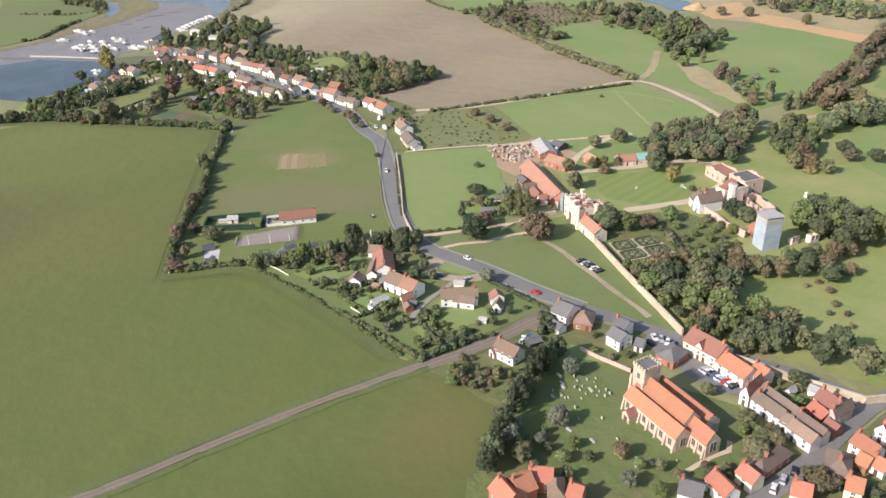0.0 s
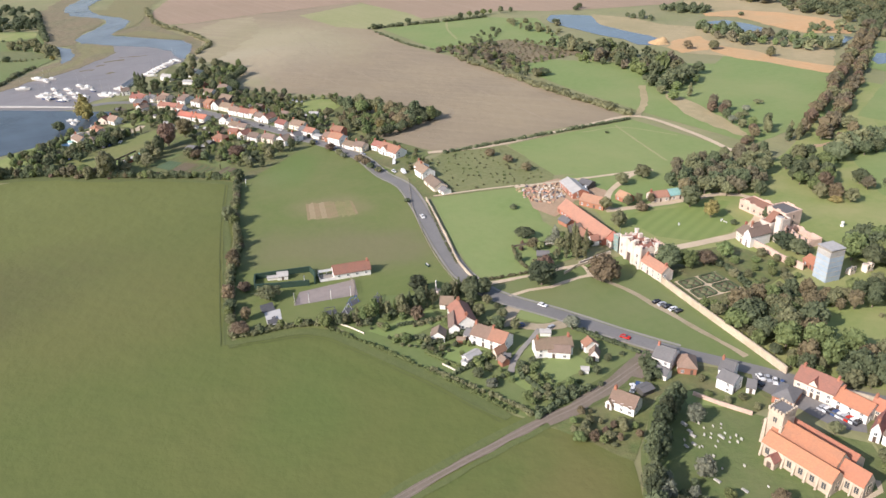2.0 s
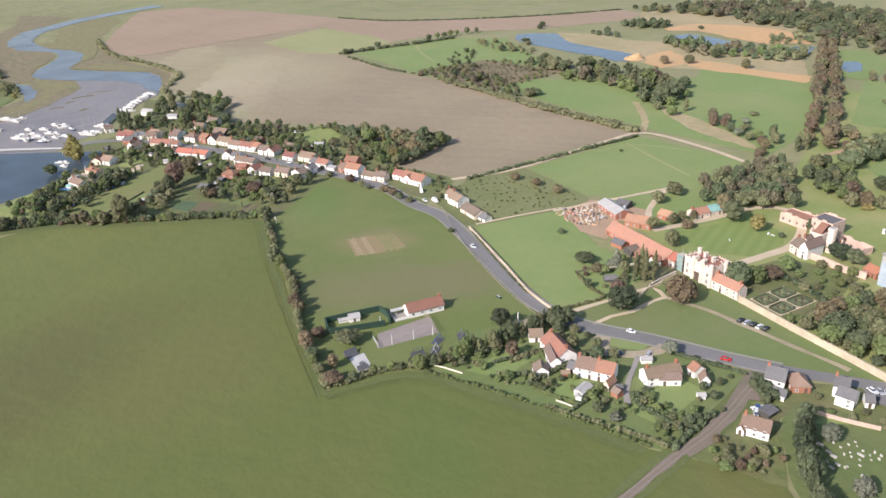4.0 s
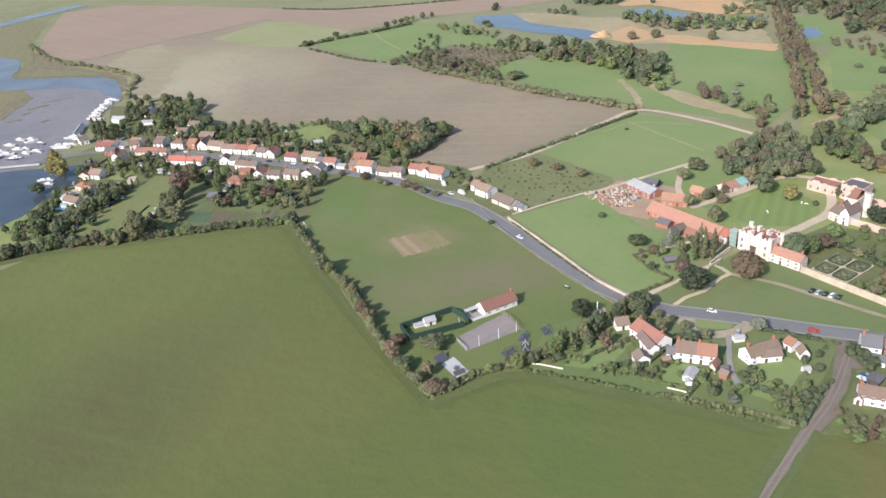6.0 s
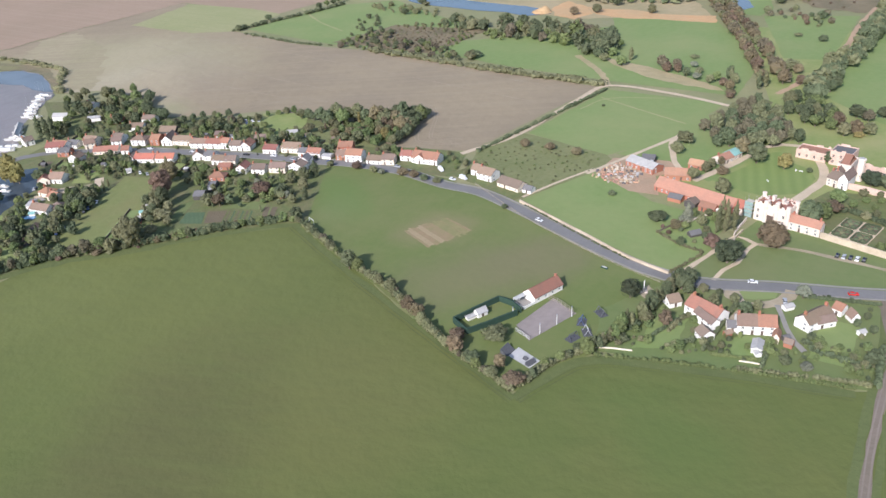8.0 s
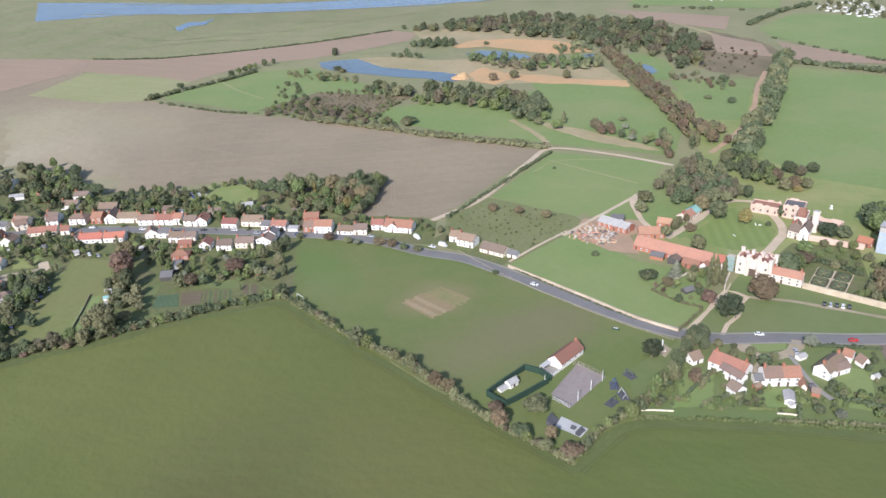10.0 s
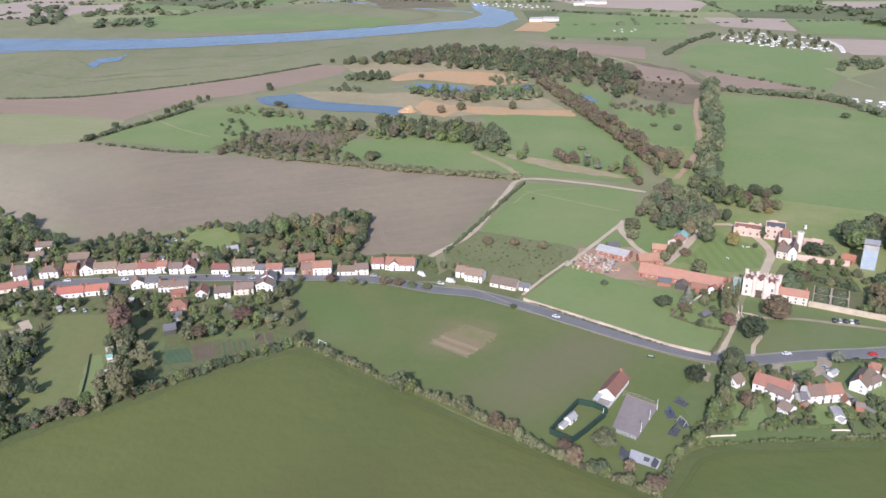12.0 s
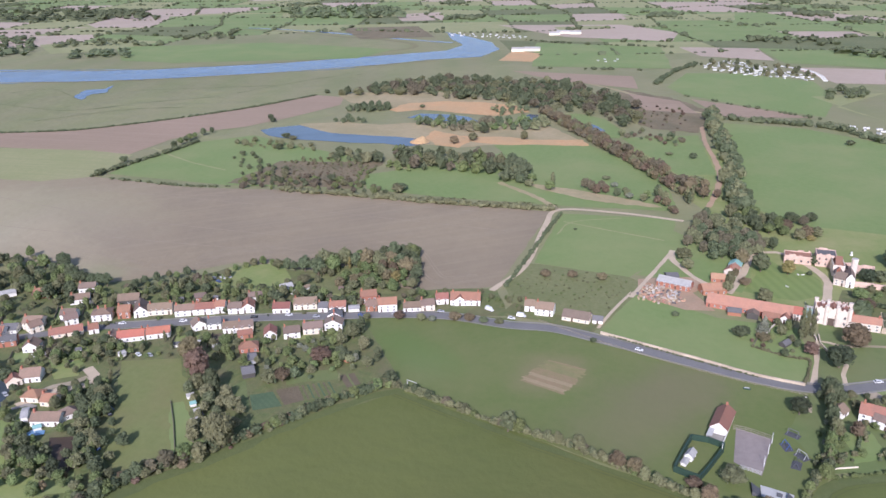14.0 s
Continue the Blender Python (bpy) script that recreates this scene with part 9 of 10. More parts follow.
wood([(776.3, 805.4), (847.0, 750.1), (905.0, 728.2), (950.6, 671.6), (942.5, 598.7), (927.9, 511.6), (864.5, 439.1), (758.9, 391.8), (671.2, 386.2), (650.0, 400.0), (697.0, 428.0), (720.0, 458.0), (722.0, 492.0), (762.0, 537.0), (780.0, 573.0), (776.0, 620.0), (803.0, 682.0)], 12.5, (8, 13), ("dark", "olive", "dark", "russet"), "wide dark wood beyond the quarry", 205, 420)
wood([(622.0, 632.0), (600.0, 597.0), (588.0, 567.0), (599.0, 548.0), (606.0, 532.0), (612.0, 507.0), (615.0, 486.0), (640.0, 478.0), (660.0, 492.0), (652.0, 520.0), (636.0, 555.0), (634.0, 600.0), (632.0, 632.0)], 9.5, (7, 11), ("dark", "olive", "dark", "green", "russet"), "dark trees between the quarry lakes", 206, 90, 0.95)
wood([(735.0, 572.0), (741.0, 535.0), (712.0, 512.0), (698.0, 524.0), (690.0, 548.0)], 10, (4, 8), ("olive", "dark"), "scrubby trees at the edge of the quarry", 266, 16)
wood([(679.5, 741.2), (705.4, 731.2), (721.2, 697.3), (691.8, 686.9), (668.5, 722.3)], 9, (6, 10), "dark", "clump of trees by the quarry", 207, 40)
wood([(612.5, 733.3), (628.5, 700.4), (612.6, 690.1), (602.9, 723.0)], 9, (5, 9), "dark", "small clump of trees by the quarry", 208, 14)
AVENUE = random.Random(209)
canopy([(p.x + AVENUE.uniform(-1.8, 1.8), p.y + AVENUE.uniform(-1.8, 1.8)) for row in ([(396.0, 337.0), (421.6, 350.3), (471.7, 373.7), (556.2, 418.2), (639.7, 463.1), (712.2, 502.7)], [(403.0, 324.5), (450.2, 348.0), (526.5, 388.1), (611.0, 435.4), (690.0, 480.2), (736.4, 505.3)]) for p in smooth_line(row, 6.2)], (7.5, 10.5), ("russet", "autumn", "olive", "autumn", "copper", "russet", "autumn"), "long double avenue of trees turning brown", 209, 0.86, 8)
joined_trees([(383.0, 335.5, 13, 6, "olive", "tall"), (379.0, 334.0, 11, 5, "dark", "tall"), (386.5, 332.0, 12, 6, "olive", "tall"), (397.5, 323.5, 12, 9, "autumn", "round")], "olive trees at the foot of the avenue")
wood([(590.0, 401.0), (594.0, 382.0), (588.0, 357.0), (574.0, 358.0), (571.0, 346.0), (583.0, 335.0), (596.0, 337.0), (622.0, 350.0), (614.0, 371.0), (635.0, 378.0), (608.0, 405.0)], 9, (3, 6.5), ("copper", "russet", "olive", "dark"), "brown bracken and birch scrub", 211, 60)
for q, h, w, l in (((470.4, 724.6), 7, 9, "dark"), ((477.4, 716.9), 6, 7, "dark"), ((594.2, 795.9), 6, 9, "dark"), ((793.2, 815.4), 6, 9, "dark"), ((715.3, 652.1), 5, 8, "dark"), ((533.9, 562.1), 9, 11, "autumn"), ((552.4, 546.7), 9, 12, "olive"), ((590.1, 543.4), 10, 13, "dark"), ((568.1, 496.1), 10, 10, "olive"), ((520.0, 742.0), 6, 12, "dark"), ((514.0, 731.0), 5, 10, "olive")):
    tree(q, h, w, l, "round", Q, "park trees")
belt([(738.0, 306.0), (684.6, 307.0), (633.3, 304.8), (561.0, 299.5), (502.0, 297.6), (460.0, 297.5), (411.9, 299.5), (372.0, 298.8)], 10, 6.5, (9, 13), ("dark", "dark", "olive"), "dark belt of trees beside a ride", 210, 0.85)
grove([(347.8, 308.9), (331.5, 300.2), (319.2, 287.5), (317.5, 277.8), (320.0, 271.6), (337.7, 275.7), (357.6, 288.3), (361.1, 303.5)], 6.5, (8, 12), ("dark", "green", "dark", "olive"), "in the priory park", 212, 26, joined="dark park trees standing close behind the priory")
joined_trees([(391.8, 442.7, 9, 10, "green", "round"), (409.5, 443.3, 11, 6, "olive", "tall"), (468.1, 489.0, 11, 13, "dark", "round"), (406.4, 469.3, 9, 11, "dark", "round"), (398.0, 461.0, 7, 9, "olive", "round"), (414.0, 461.0, 8, 9, "green", "round"), (443.0, 468.5, 7, 7, "green", "round"), (425.0, 478.0, 11, 10, "olive", "round"), (389.8, 405.0, 9, 8, "copper", "round"), (397.0, 410.0, 10, 8, "russet", "round"), (403.5, 415.5, 10, 8, "russet", "round"), (393.0, 398.0, 8, 7, "copper", "round"), (402.0, 402.0, 9, 8, "russet", "round"), (386.2, 388.5, 8, 7, "dark", "round"), (389.0, 381.0, 7, 6, "olive", "round"), (380.6, 378.7, 7, 7, "grey", "spreading"), (377.8, 368.0, 7, 7, "olive", "round"), (384.5, 365.6, 8, 7, "green", "round"), (386.7, 356.0, 11, 6, "olive", "tall"), (389.5, 358.0, 12, 7, "dark", "round"), (383.0, 352.0, 9, 7, "olive", "round"), (375.0, 357.4, 7, 7, "copper", "round"), (369.0, 351.0, 8, 8, "autumn", "round"), (350.9, 344.0, 5, 6, "copper", "round"), (411.0, 392.5, 6, 7, "grey", "spreading"), (434.4, 401.0, 4, 8, "olive", "spreading"), (398.0, 383.0, 6, 6, "olive", "spreading"), (432.0, 328.0, 9, 13, "olive", "round"), (427.0, 321.5, 8, 9, "autumn", "round"), (525.3, 329.3, 6, 9, "dark", "round"), (533.8, 351.3, 4, 8, "olive", "spreading"), (401.0, 313.0, 8, 7, "copper", "round")], "scattered oaks, thorns and birches of the deer park")
for q, h, w, l in (((363.3, 560.5), 7, 12, "dark"), ((357.3, 346.0), 5, 9, "autumn"), ((614.0, 180.9), 6, 10, "dark"), ((298.1, 410.5), 2, 3, "dark")):
    tree(q, h, w, l, "round" if w < 12 else "spreading", "in the deer park", "park trees")
wood([(800.0, 415.0), (770.0, 340.0), (690.0, 335.0), (650.0, 345.0), (660.0, 380.0), (720.0, 405.0)], 11, (1.5, 4), ("russet", "copper", "olive"), "low brown scrub on the heath", 441, 60, 1.3)
# woods on the far bank and horizon
BANK = "far dark woods on the other bank"
wood([(1350.0, 1908.8), (1386.8, 1843.6), (1080.0, 1568.2), (1052.0, 1623.5)], 28, (9, 14), "dark", BANK, 221, 60, 1.9, 4)
wood([(1135.0, 1521.0), (1179.3, 1434.1), (1091.5, 1356.0), (1061.6, 1473.0)], 24, (9, 13), "dark", BANK, 222, 40, 1.9, 4)
wood([(2168.9, 2692.5), (2248.2, 2468.5), (2129.8, 2054.5), (1960.7, 1894.3), (1781.2, 2321.4)], 45, (14, 20), "dark", BANK, 223, 150, 1.9, 4)
wood([(2381.3, 1684.0), (2419.7, 1279.8), (2094.7, 1131.2), (2012.8, 1461.1)], 40, (14, 20), "dark", BANK, 224, 120, 1.9, 4)
wood([(1464.2, 1519.9), (1593.6, 1412.0), (1442.5, 1325.9), (1396.2, 1459.2)], 28, (8, 12), "dark", BANK, 225, 26, 1.9, 4)
wood([(1286.0, 1691.6), (1403.7, 1570.4), (1316.4, 1506.9), (1207.8, 1624.5)], 30, (8, 12), "dark", BANK, 226, 24, 1.9, 4)
wood([(1643.4, 208.6), (1624.8, 32.4), (1513.9, 60.2), (1552.8, 203.7)], 28, (9, 12), "dark", BANK, 227, 60, 1.9, 4)
wood([(1418.2, 65.3), (1457.5, -56.7), (1326.4, -27.1), (1349.3, 67.1)], 26, (9, 12), "dark", BANK, 228, 60, 1.9, 4)
wood([(931.1, 163.8), (968.7, 94.9), (911.9, 105.8), (873.9, 165.3)], 18, (7, 11), "dark", "small dark far copse", 229, 40, 1.4)
v, f = blob_mesh(FAR_HEDGES, 300, 0, 1.0, amount=0.3)
tagged(new("hedges", mesh_from("hedges", v, f, LEAF["dark"])), "far dark hedgerows and copses between fields", "hedge", kind="stuff")
for k, (a, b) in enumerate((((1522.8, 668.8), (1443.4, 359.3)), ((1092.7, 562.0), (1104.1, 363.9)), ((1472.3, 2025.8), (1601.7, 1562.6)))):
    hedge([a, tuple(Vector(a).lerp(Vector(b), 0.5) + Vector((20.0 * (k % 3 - 1), 15.0))), b], 10, 4, "dark", "far dark hedgerow with trees", 240 + k, gap=13, gaps=0.3, ragged=0.5)

# ---- far fields ----
FAR = (
    ([(1249.2, 1507.4), (1388.2, 1211.2), (1312.2, 895.0), (1162.0, 920.3), (1041.4, 1223.5), (1051.2, 1344.7)], M_PASTURE, "green grazing marsh on the far bank"),
    ([(1259.1, 1713.7), (1399.3, 1598.0), (1369.7, 1471.0), (1190.7, 1483.5), (1118.3, 1561.4)], M_STUBBLE, "pale field on the far bank"),
    ([(1748.4, 1202.7), (1824.8, 1010.1), (1562.6, 886.0), (1488.2, 1037.3)], M_SCRUB, "dark saltings on the far bank"),
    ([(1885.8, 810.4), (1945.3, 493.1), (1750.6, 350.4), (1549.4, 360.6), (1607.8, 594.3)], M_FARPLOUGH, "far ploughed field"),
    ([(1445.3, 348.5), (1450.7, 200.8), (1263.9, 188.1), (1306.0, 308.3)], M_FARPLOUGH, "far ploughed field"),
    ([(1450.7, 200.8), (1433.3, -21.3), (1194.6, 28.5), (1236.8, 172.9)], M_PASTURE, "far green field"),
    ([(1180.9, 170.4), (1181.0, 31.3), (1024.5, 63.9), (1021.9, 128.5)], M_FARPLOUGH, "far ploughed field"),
    ([(1481.9, 637.1), (1439.8, 380.9), (1132.1, 355.5), (1116.2, 585.0)], M_PASTURE, "far green field"),
    ([(1057.2, 607.1), (1032.3, 412.8), (915.9, 398.5), (975.0, 525.9)], M_BROWN, "red-brown field beyond the wood"),
    ([(875.0, 411.3), (827.5, 344.8), (748.1, 321.8), (756.4, 383.8)], M_BROWN, "red-brown heathland"),
    ([(847.3, 330.8), (798.4, 258.6), (748.3, 195.7), (733.4, 294.0)], M_BROWN, "red-brown rough field"),
    ([(2048.7, 1913.5), (2228.2, 1606.9), (1931.1, 1457.3), (1887.4, 1804.9)], M_PASTURE, "far green field"),
    ([(1877.7, 2220.4), (1926.6, 2177.5), (1654.0, 1877.9), (1699.0, 2065.3)], M_STUBBLE, "far pale field"),
    ([(2252.3, 514.3), (2377.4, 191.3), (2125.6, 205.2), (2055.1, 470.5)], M_STUBBLE, "far pale field"),
    ([(2051.9, 209.2), (2172.4, -175.2), (1845.4, -107.1), (1802.7, 185.5)], M_PASTURE, "far green field"),
    ([(1856.7, 656.7), (1908.2, 518.9), (1810.4, 538.3), (1767.2, 629.6)], M_STUBBLE, "far pale field"),
    ([(1177.7, 656.8), (1333.9, 656.8), (1289.6, 593.9), (1173.5, 595.1)], M_SAND, "sandy wharf by the river"),
    ([(2221.4, 1210.9), (2332.1, 1094.4), (2029.0, 990.2), (1975.0, 1108.3)], M_FARPLOUGH, "far ploughed field"),
)
for pts, mat, label in FAR:
    ground_patch("field", pts, mat, 6, label, wobble=2.0, step=40)
ground_patch("saltmarsh", [(46.8, 1229.6), (78.2, 1207.7), (74.8, 1154.4), (97.8, 1122.8), (106.1, 1101.7), (91.9, 1053.6), (69.5, 1015.9), (56.1, 984.2), (52.0, 949.1), (35.3, 949.3), (27.6, 972.7), (34.4, 1074.5)], M_BANK, 4, "brown saltmarsh inside the creek bend", category="marsh", wobble=2)
ground_patch("saltmarsh", [(-69.3, 770.6), (-35.6, 784.8), (-16.3, 818.8), (2.4, 852.7), (25.6, 873.0), (51.0, 949.8), (61.6, 953.8), (83.7, 920.8), (78.9, 882.5), (63.8, 860.3), (42.9, 837.9), (18.4, 814.8), (-8.3, 801.0), (-36.1, 771.4), (-69.2, 757.9)], M_BANK, 5, "brown saltmarsh bank of the creek", category="marsh", wobble=2)
ground_patch("salting", [(51.2, 942.4), (61.8, 946.3), (81.1, 915.4), (78.3, 889.6), (58.8, 889.2), (47.2, 864.9), (38.0, 846.9), (17.6, 831.6), (1.8, 825.5), (8.9, 842.8), (35.4, 860.4), (47.2, 890.3)], M_SALTING, 6, "yellow-brown saltmarsh island in the creek", category="marsh", wobble=2)
ground_patch("saltmarsh", [(95.0, 990.4), (113.3, 1012.1), (132.3, 1026.1), (149.0, 1072.3), (165.4, 1135.6), (152.2, 1040.7), (152.1, 977.2), (163.1, 920.5), (164.6, 881.6), (149.3, 842.8), (133.9, 808.2), (128.5, 805.7), (146.7, 851.2), (153.9, 881.4), (150.8, 909.4), (116.9, 955.4)], M_BANK, 5, "brown saltmarsh below the sea wall", category="marsh", wobble=2)
ground_patch("salting", [(104.2, 1189.5), (167.3, 1145.6), (149.5, 1082.1), (132.7, 1035.1), (102.3, 1002.3), (118.3, 1026.6), (131.4, 1064.6), (126.7, 1108.1), (108.7, 1141.8)], M_SALTING, 6, "yellow-green salting inside the creek bend", category="marsh", wobble=2)
ground_patch("salting", [(94.9, 982.2), (128.7, 993.0), (142.4, 966.8), (158.9, 915.5), (149.5, 914.1), (118.2, 962.6)], M_SALTING, 7, "strip of yellow saltings along the creek", category="marsh", wobble=1.5)
for a, b, c, w in (((60.9, 843.8), (69.3, 844.4), (79.7, 843.7), 5.0), ((51.8, 829.2), (56.2, 832.1), (59.0, 830.3), 4.0), ((54.1, 791.7), (57.9, 794.6), (60.9, 795.3), 5.0), ((77.6, 857.5), (89.2, 853.1), (102.2, 850.9), 2.5), ((35.5, 817.3), (42.9, 818.0), (47.0, 815.3), 4.0)):
    strip("mud_bank", [a, b, c], w, M_BANK, 6, "low dark bank in the tidal mud", category="mud", wobble=1.2)
ground_patch("field", [(-71.0, 1127.9), (28.3, 1060.8), (26.3, 996.4), (24.2, 960.3), (30.7, 941.7), (23.8, 886.5), (4.5, 860.0), (-15.9, 826.3), (-35.3, 794.0), (-69.3, 779.2)], M_DAMP, 6, "green marsh pasture across the creek")
ground_patch("field", [(-70.3, 994.6), (1.8, 950.4), (20.2, 914.6), (16.6, 897.5), (-1.4, 903.0), (-70.0, 935.5)], M_MEADOW, 7, "olive rough strip in the marsh pasture")
ground_patch("field", [(-70.9, 1119.2), (26.5, 1053.4), (21.7, 1023.3), (-5.1, 1017.3), (-70.6, 1053.3)], M_LAWN, 7, "bright green strip of marsh pasture")
hedge([(167.9, 1145.1), (156.7, 1077.1), (152.2, 1031.1), (154.5, 988.6), (162.1, 970.5), (166.3, 934.3), (169.8, 892.9), (168.0, 864.8), (155.6, 845.3), (141.0, 822.2), (131.3, 803.9)], 5, 3.2, "olive", "scrub along the creek's sea wall", 251, gap=4, gaps=0.12, ragged=0.5)
hedge([(42.7, 1198.4), (36.5, 1119.7), (31.6, 1050.0), (28.3, 987.3)], 6, 5, "dark", "dark hedge along the far creek bank", 253, gap=5, gaps=0.05, ragged=0.4)
hedge([(-48.8, 1038.8), (-16.1, 1020.8), (5.8, 1010.1)], 4, 3, "dark", "dark hedge in the marsh pasture", 252, gap=5, gaps=0.2, ragged=0.4)
hedge([(-50.5, 928.9), (-16.5, 903.6), (-0.9, 896.4), (16.9, 900.5)], 3, 2.2, "olive", "low hedge in the marsh pasture", 254, gap=5, gaps=0.15, ragged=0.4)
hedge([(-48.4, 788.3), (-30.7, 800.6), (-17.7, 827.5), (-5.0, 849.1), (5.4, 859.4)], 4, 2.4, "dark", "scrub along the marsh bank", 255, gap=4, gaps=0.1, ragged=0.5)
wood([(-59.3, 1120.1), (10.0, 1073.2), (31.5, 1076.4), (33.5, 1121.8), (-58.7, 1225.3)], 11, (6, 10), "dark", "dark wood on the far creek bank", 231, 90)
wood([(-58.6, 1246.5), (33.9, 1182.6), (43.9, 1220.0), (-58.2, 1339.0)], 14, (6, 10), "dark", "dark wood on the far creek bank", 234, 70)
wood([(-13.4, 963.9), (1.8, 950.4), (27.9, 896.5), (33.0, 926.3), (30.5, 956.1), (4.3, 988.2)], 8, (4, 8), "olive", "scrub on the far creek bank", 232, 60)
tree((-16.5, 903.6), 6, 9, "dark", "round", "on the far creek bank")
tree((21.9, 887.7), 5, 7, "yellow", "bush", "on the far creek bank")

# white holiday caravans in far rows
M_VAN = surface("white_caravan", (0.66, 0.66, 0.64), (0.58, 0.58, 0.56), 1.0, 0.3, rough=0.5, per_object=0.08)
CARAVAN = Mesh().box(-5, 5, -1.7, 1.7, 0, 2.7).mesh("body", M_VAN), roof_mesh(10, 3.4, 2.6, 0.5, "along", 0.1, 0.1).mesh("roof", ROOF["sheet"])


def caravan(at, turn):
    top = new("static_caravan")
    for nm, me in zip(("body", "roof"), CARAVAN):
        new(nm, me).parent = top
    top.matrix_world = pose(at[0], at[1], 0.0, 0, 0, turn) @ Matrix.Scale(0.62, 4)
    return tagged(top, "white static holiday caravan in a caravan park", "caravan", "caravan park")


r = random.Random(17)
for p in smooth_line([(1196.0, 190.0), (1150.0, 152.0), (1095.0, 140.0), (1040.0, 140.0)], 8.0):
    caravan((p.x, p.y), 70 + r.uniform(-8, 8))
wood([(1250.0, 275.0), (1205.0, 190.0), (1150.0, 158.0), (1060.0, 150.0), (1085.0, 262.0), (1150.0, 330.0)], 17, (5, 9), ("dark", "olive"), "trees standing among the far caravans", 431, 60, 0.9)
for p in scatter([(1166.3, 319.8), (1250.2, 262.5), (1162.2, 197.9), (1051.4, 142.8), (1040.0, 165.0), (1086.0, 262.3)], 9, 18, 90):
    caravan(p, r.choice((20, 110)) + r.uniform(-12, 12))
for p in scatter([(1670.9, 889.5), (1619.3, 686.4), (1546.0, 673.0), (1593.6, 854.1)], 17, 19, 40):
    caravan(p, r.uniform(0, 180))
for p in scatter([(716.5, 165.9), (694.3, 132.7), (670.7, 137.6), (692.9, 164.5)], 10, 20, 16):
    caravan(p, r.uniform(0, 180))
for p in scatter([(1231.6, 493.1), (1232.6, 443.6), (1200.2, 451.0), (1194.9, 479.6)], 16, 22, 8):
    caravan(p, 30)
for q, w in (((1314.7, 658.5), 24), ((1328.1, 635.5), 30), ((1682.3, 624.2), 30), ((1673.4, 592.6), 26), ((1640.3, 635.0), 24)):
    house(q, (q[0] + 3, q[1] - w), 14, 6, 3, "cream", "sheet", "along", 0, False, what="warehouse", where="by the far river wharf")

# ---- boats ----
r = random.Random(9)
for q, ln, mast, dark in (((-0.4, 803.9), 12, False, False), ((4.4, 792.9), 9, True, False), ((-15.2, 774.5), 10, False, False), ((-5.1, 736.9), 10, True, False), ((-0.9, 727.6), 9, False, True), ((6.1, 740.4), 8, True, False), ((7.5, 729.0), 9, False, False), ((16.1, 749.5), 8, False, False), ((16.7, 734.1), 8, False, False), ((26.1, 757.1), 8, True, False), ((31.7, 750.3), 8, True, False), ((9.5, 715.3), 8, False, False), ((23.3, 718.5), 7, False, False), ((-0.7, 743.8), 8, False, False),
                          ((38.0, 710.9), 8, False, False), ((43.2, 713.1), 8, True, False), ((52.8, 726.8), 9, False, False), ((88.7, 771.9), 8, False, False), ((93.0, 778.8), 8, False, False), ((98.2, 785.3), 8, False, False), ((102.9, 789.7), 8, True, False), ((109.4, 798.3), 8, False, False), ((114.6, 805.5), 8, True, False), ((118.0, 808.5), 8, True, False), ((119.5, 804.4), 7, False, False), ((83.3, 766.0), 7, False, False), ((32.7, 734.1), 7, False, True), ((17.2, 719.3), 7, False, False), ((9.9, 799.4), 7, False, False), ((-2.3, 728.1), 8, True, False), ((21.0, 730.5), 7, False, False), ((24.5, 715.3), 6, False, False), ((39.9, 707.6), 7, False, False), ((46.0, 710.2), 7, True, False), ((54.2, 720.5), 7, False, False), ((68.9, 748.9), 7, False, False), ((61.3, 736.8), 7, False, False), ((85.9, 758.1), 7, True, False),
                          ((57.4, 727.5), 8, False, False), ((6.1, 714.1), 7, False, True), ((6.4, 757.3), 7, True, False), ((29.8, 744.7), 8, True, False), ((38.5, 716.4), 8, False, False), ((4.3, 650.8), 6, False, False), ((4.2, 640.9), 6, False, False), ((7.5, 648.2), 6, False, False)):
    boat(q, r.uniform(-25, 25) + 130, ln * 1.3, mast or r.random() < 0.35, dark)

# ---- cars ----
car((124.4, 254.6), (127.7, 244.9), "white", False, "on the main road")
car((135.4, 218.9), (139.9, 209.4), "red", False, "on the main road")
car((128.7, 358.8), (125.7, 345.7), "white", False, "on the main road")
for i, c in enumerate(("black", "silver", "black", "white", "black")):
    a, b = Vector((164.2, 231.8)), Vector((165.9, 221.6))
    p = a.lerp(b, i / 4)
    car((p.x, p.y), math.degrees(math.atan2(b.y - a.y, b.x - a.x)) + 82, c, False, "parked on the village green")
for q, c in (((156.2, 174.8), "white"), ((157.6, 172.9), "silver"), ((158.4, 170.6), "white"), ((159.0, 168.5), "blue"), ((152.7, 172.8), "black")):
    car(q, (152.8, 165.4), c, False, "parked beside the inn")
for i, c in enumerate(("silver", "white", "black", "blue", "white", "silver", "red", "white", "black")):
    a, b = Vector((158.8, 153.7)), Vector((161.5, 141.7))
    p = a.lerp(b, (i + 0.5) / 9)
    car((p.x, p.y), math.degrees(math.atan2(b.y - a.y, b.x - a.x)) + 78, c, False, "parked along the inn wall")
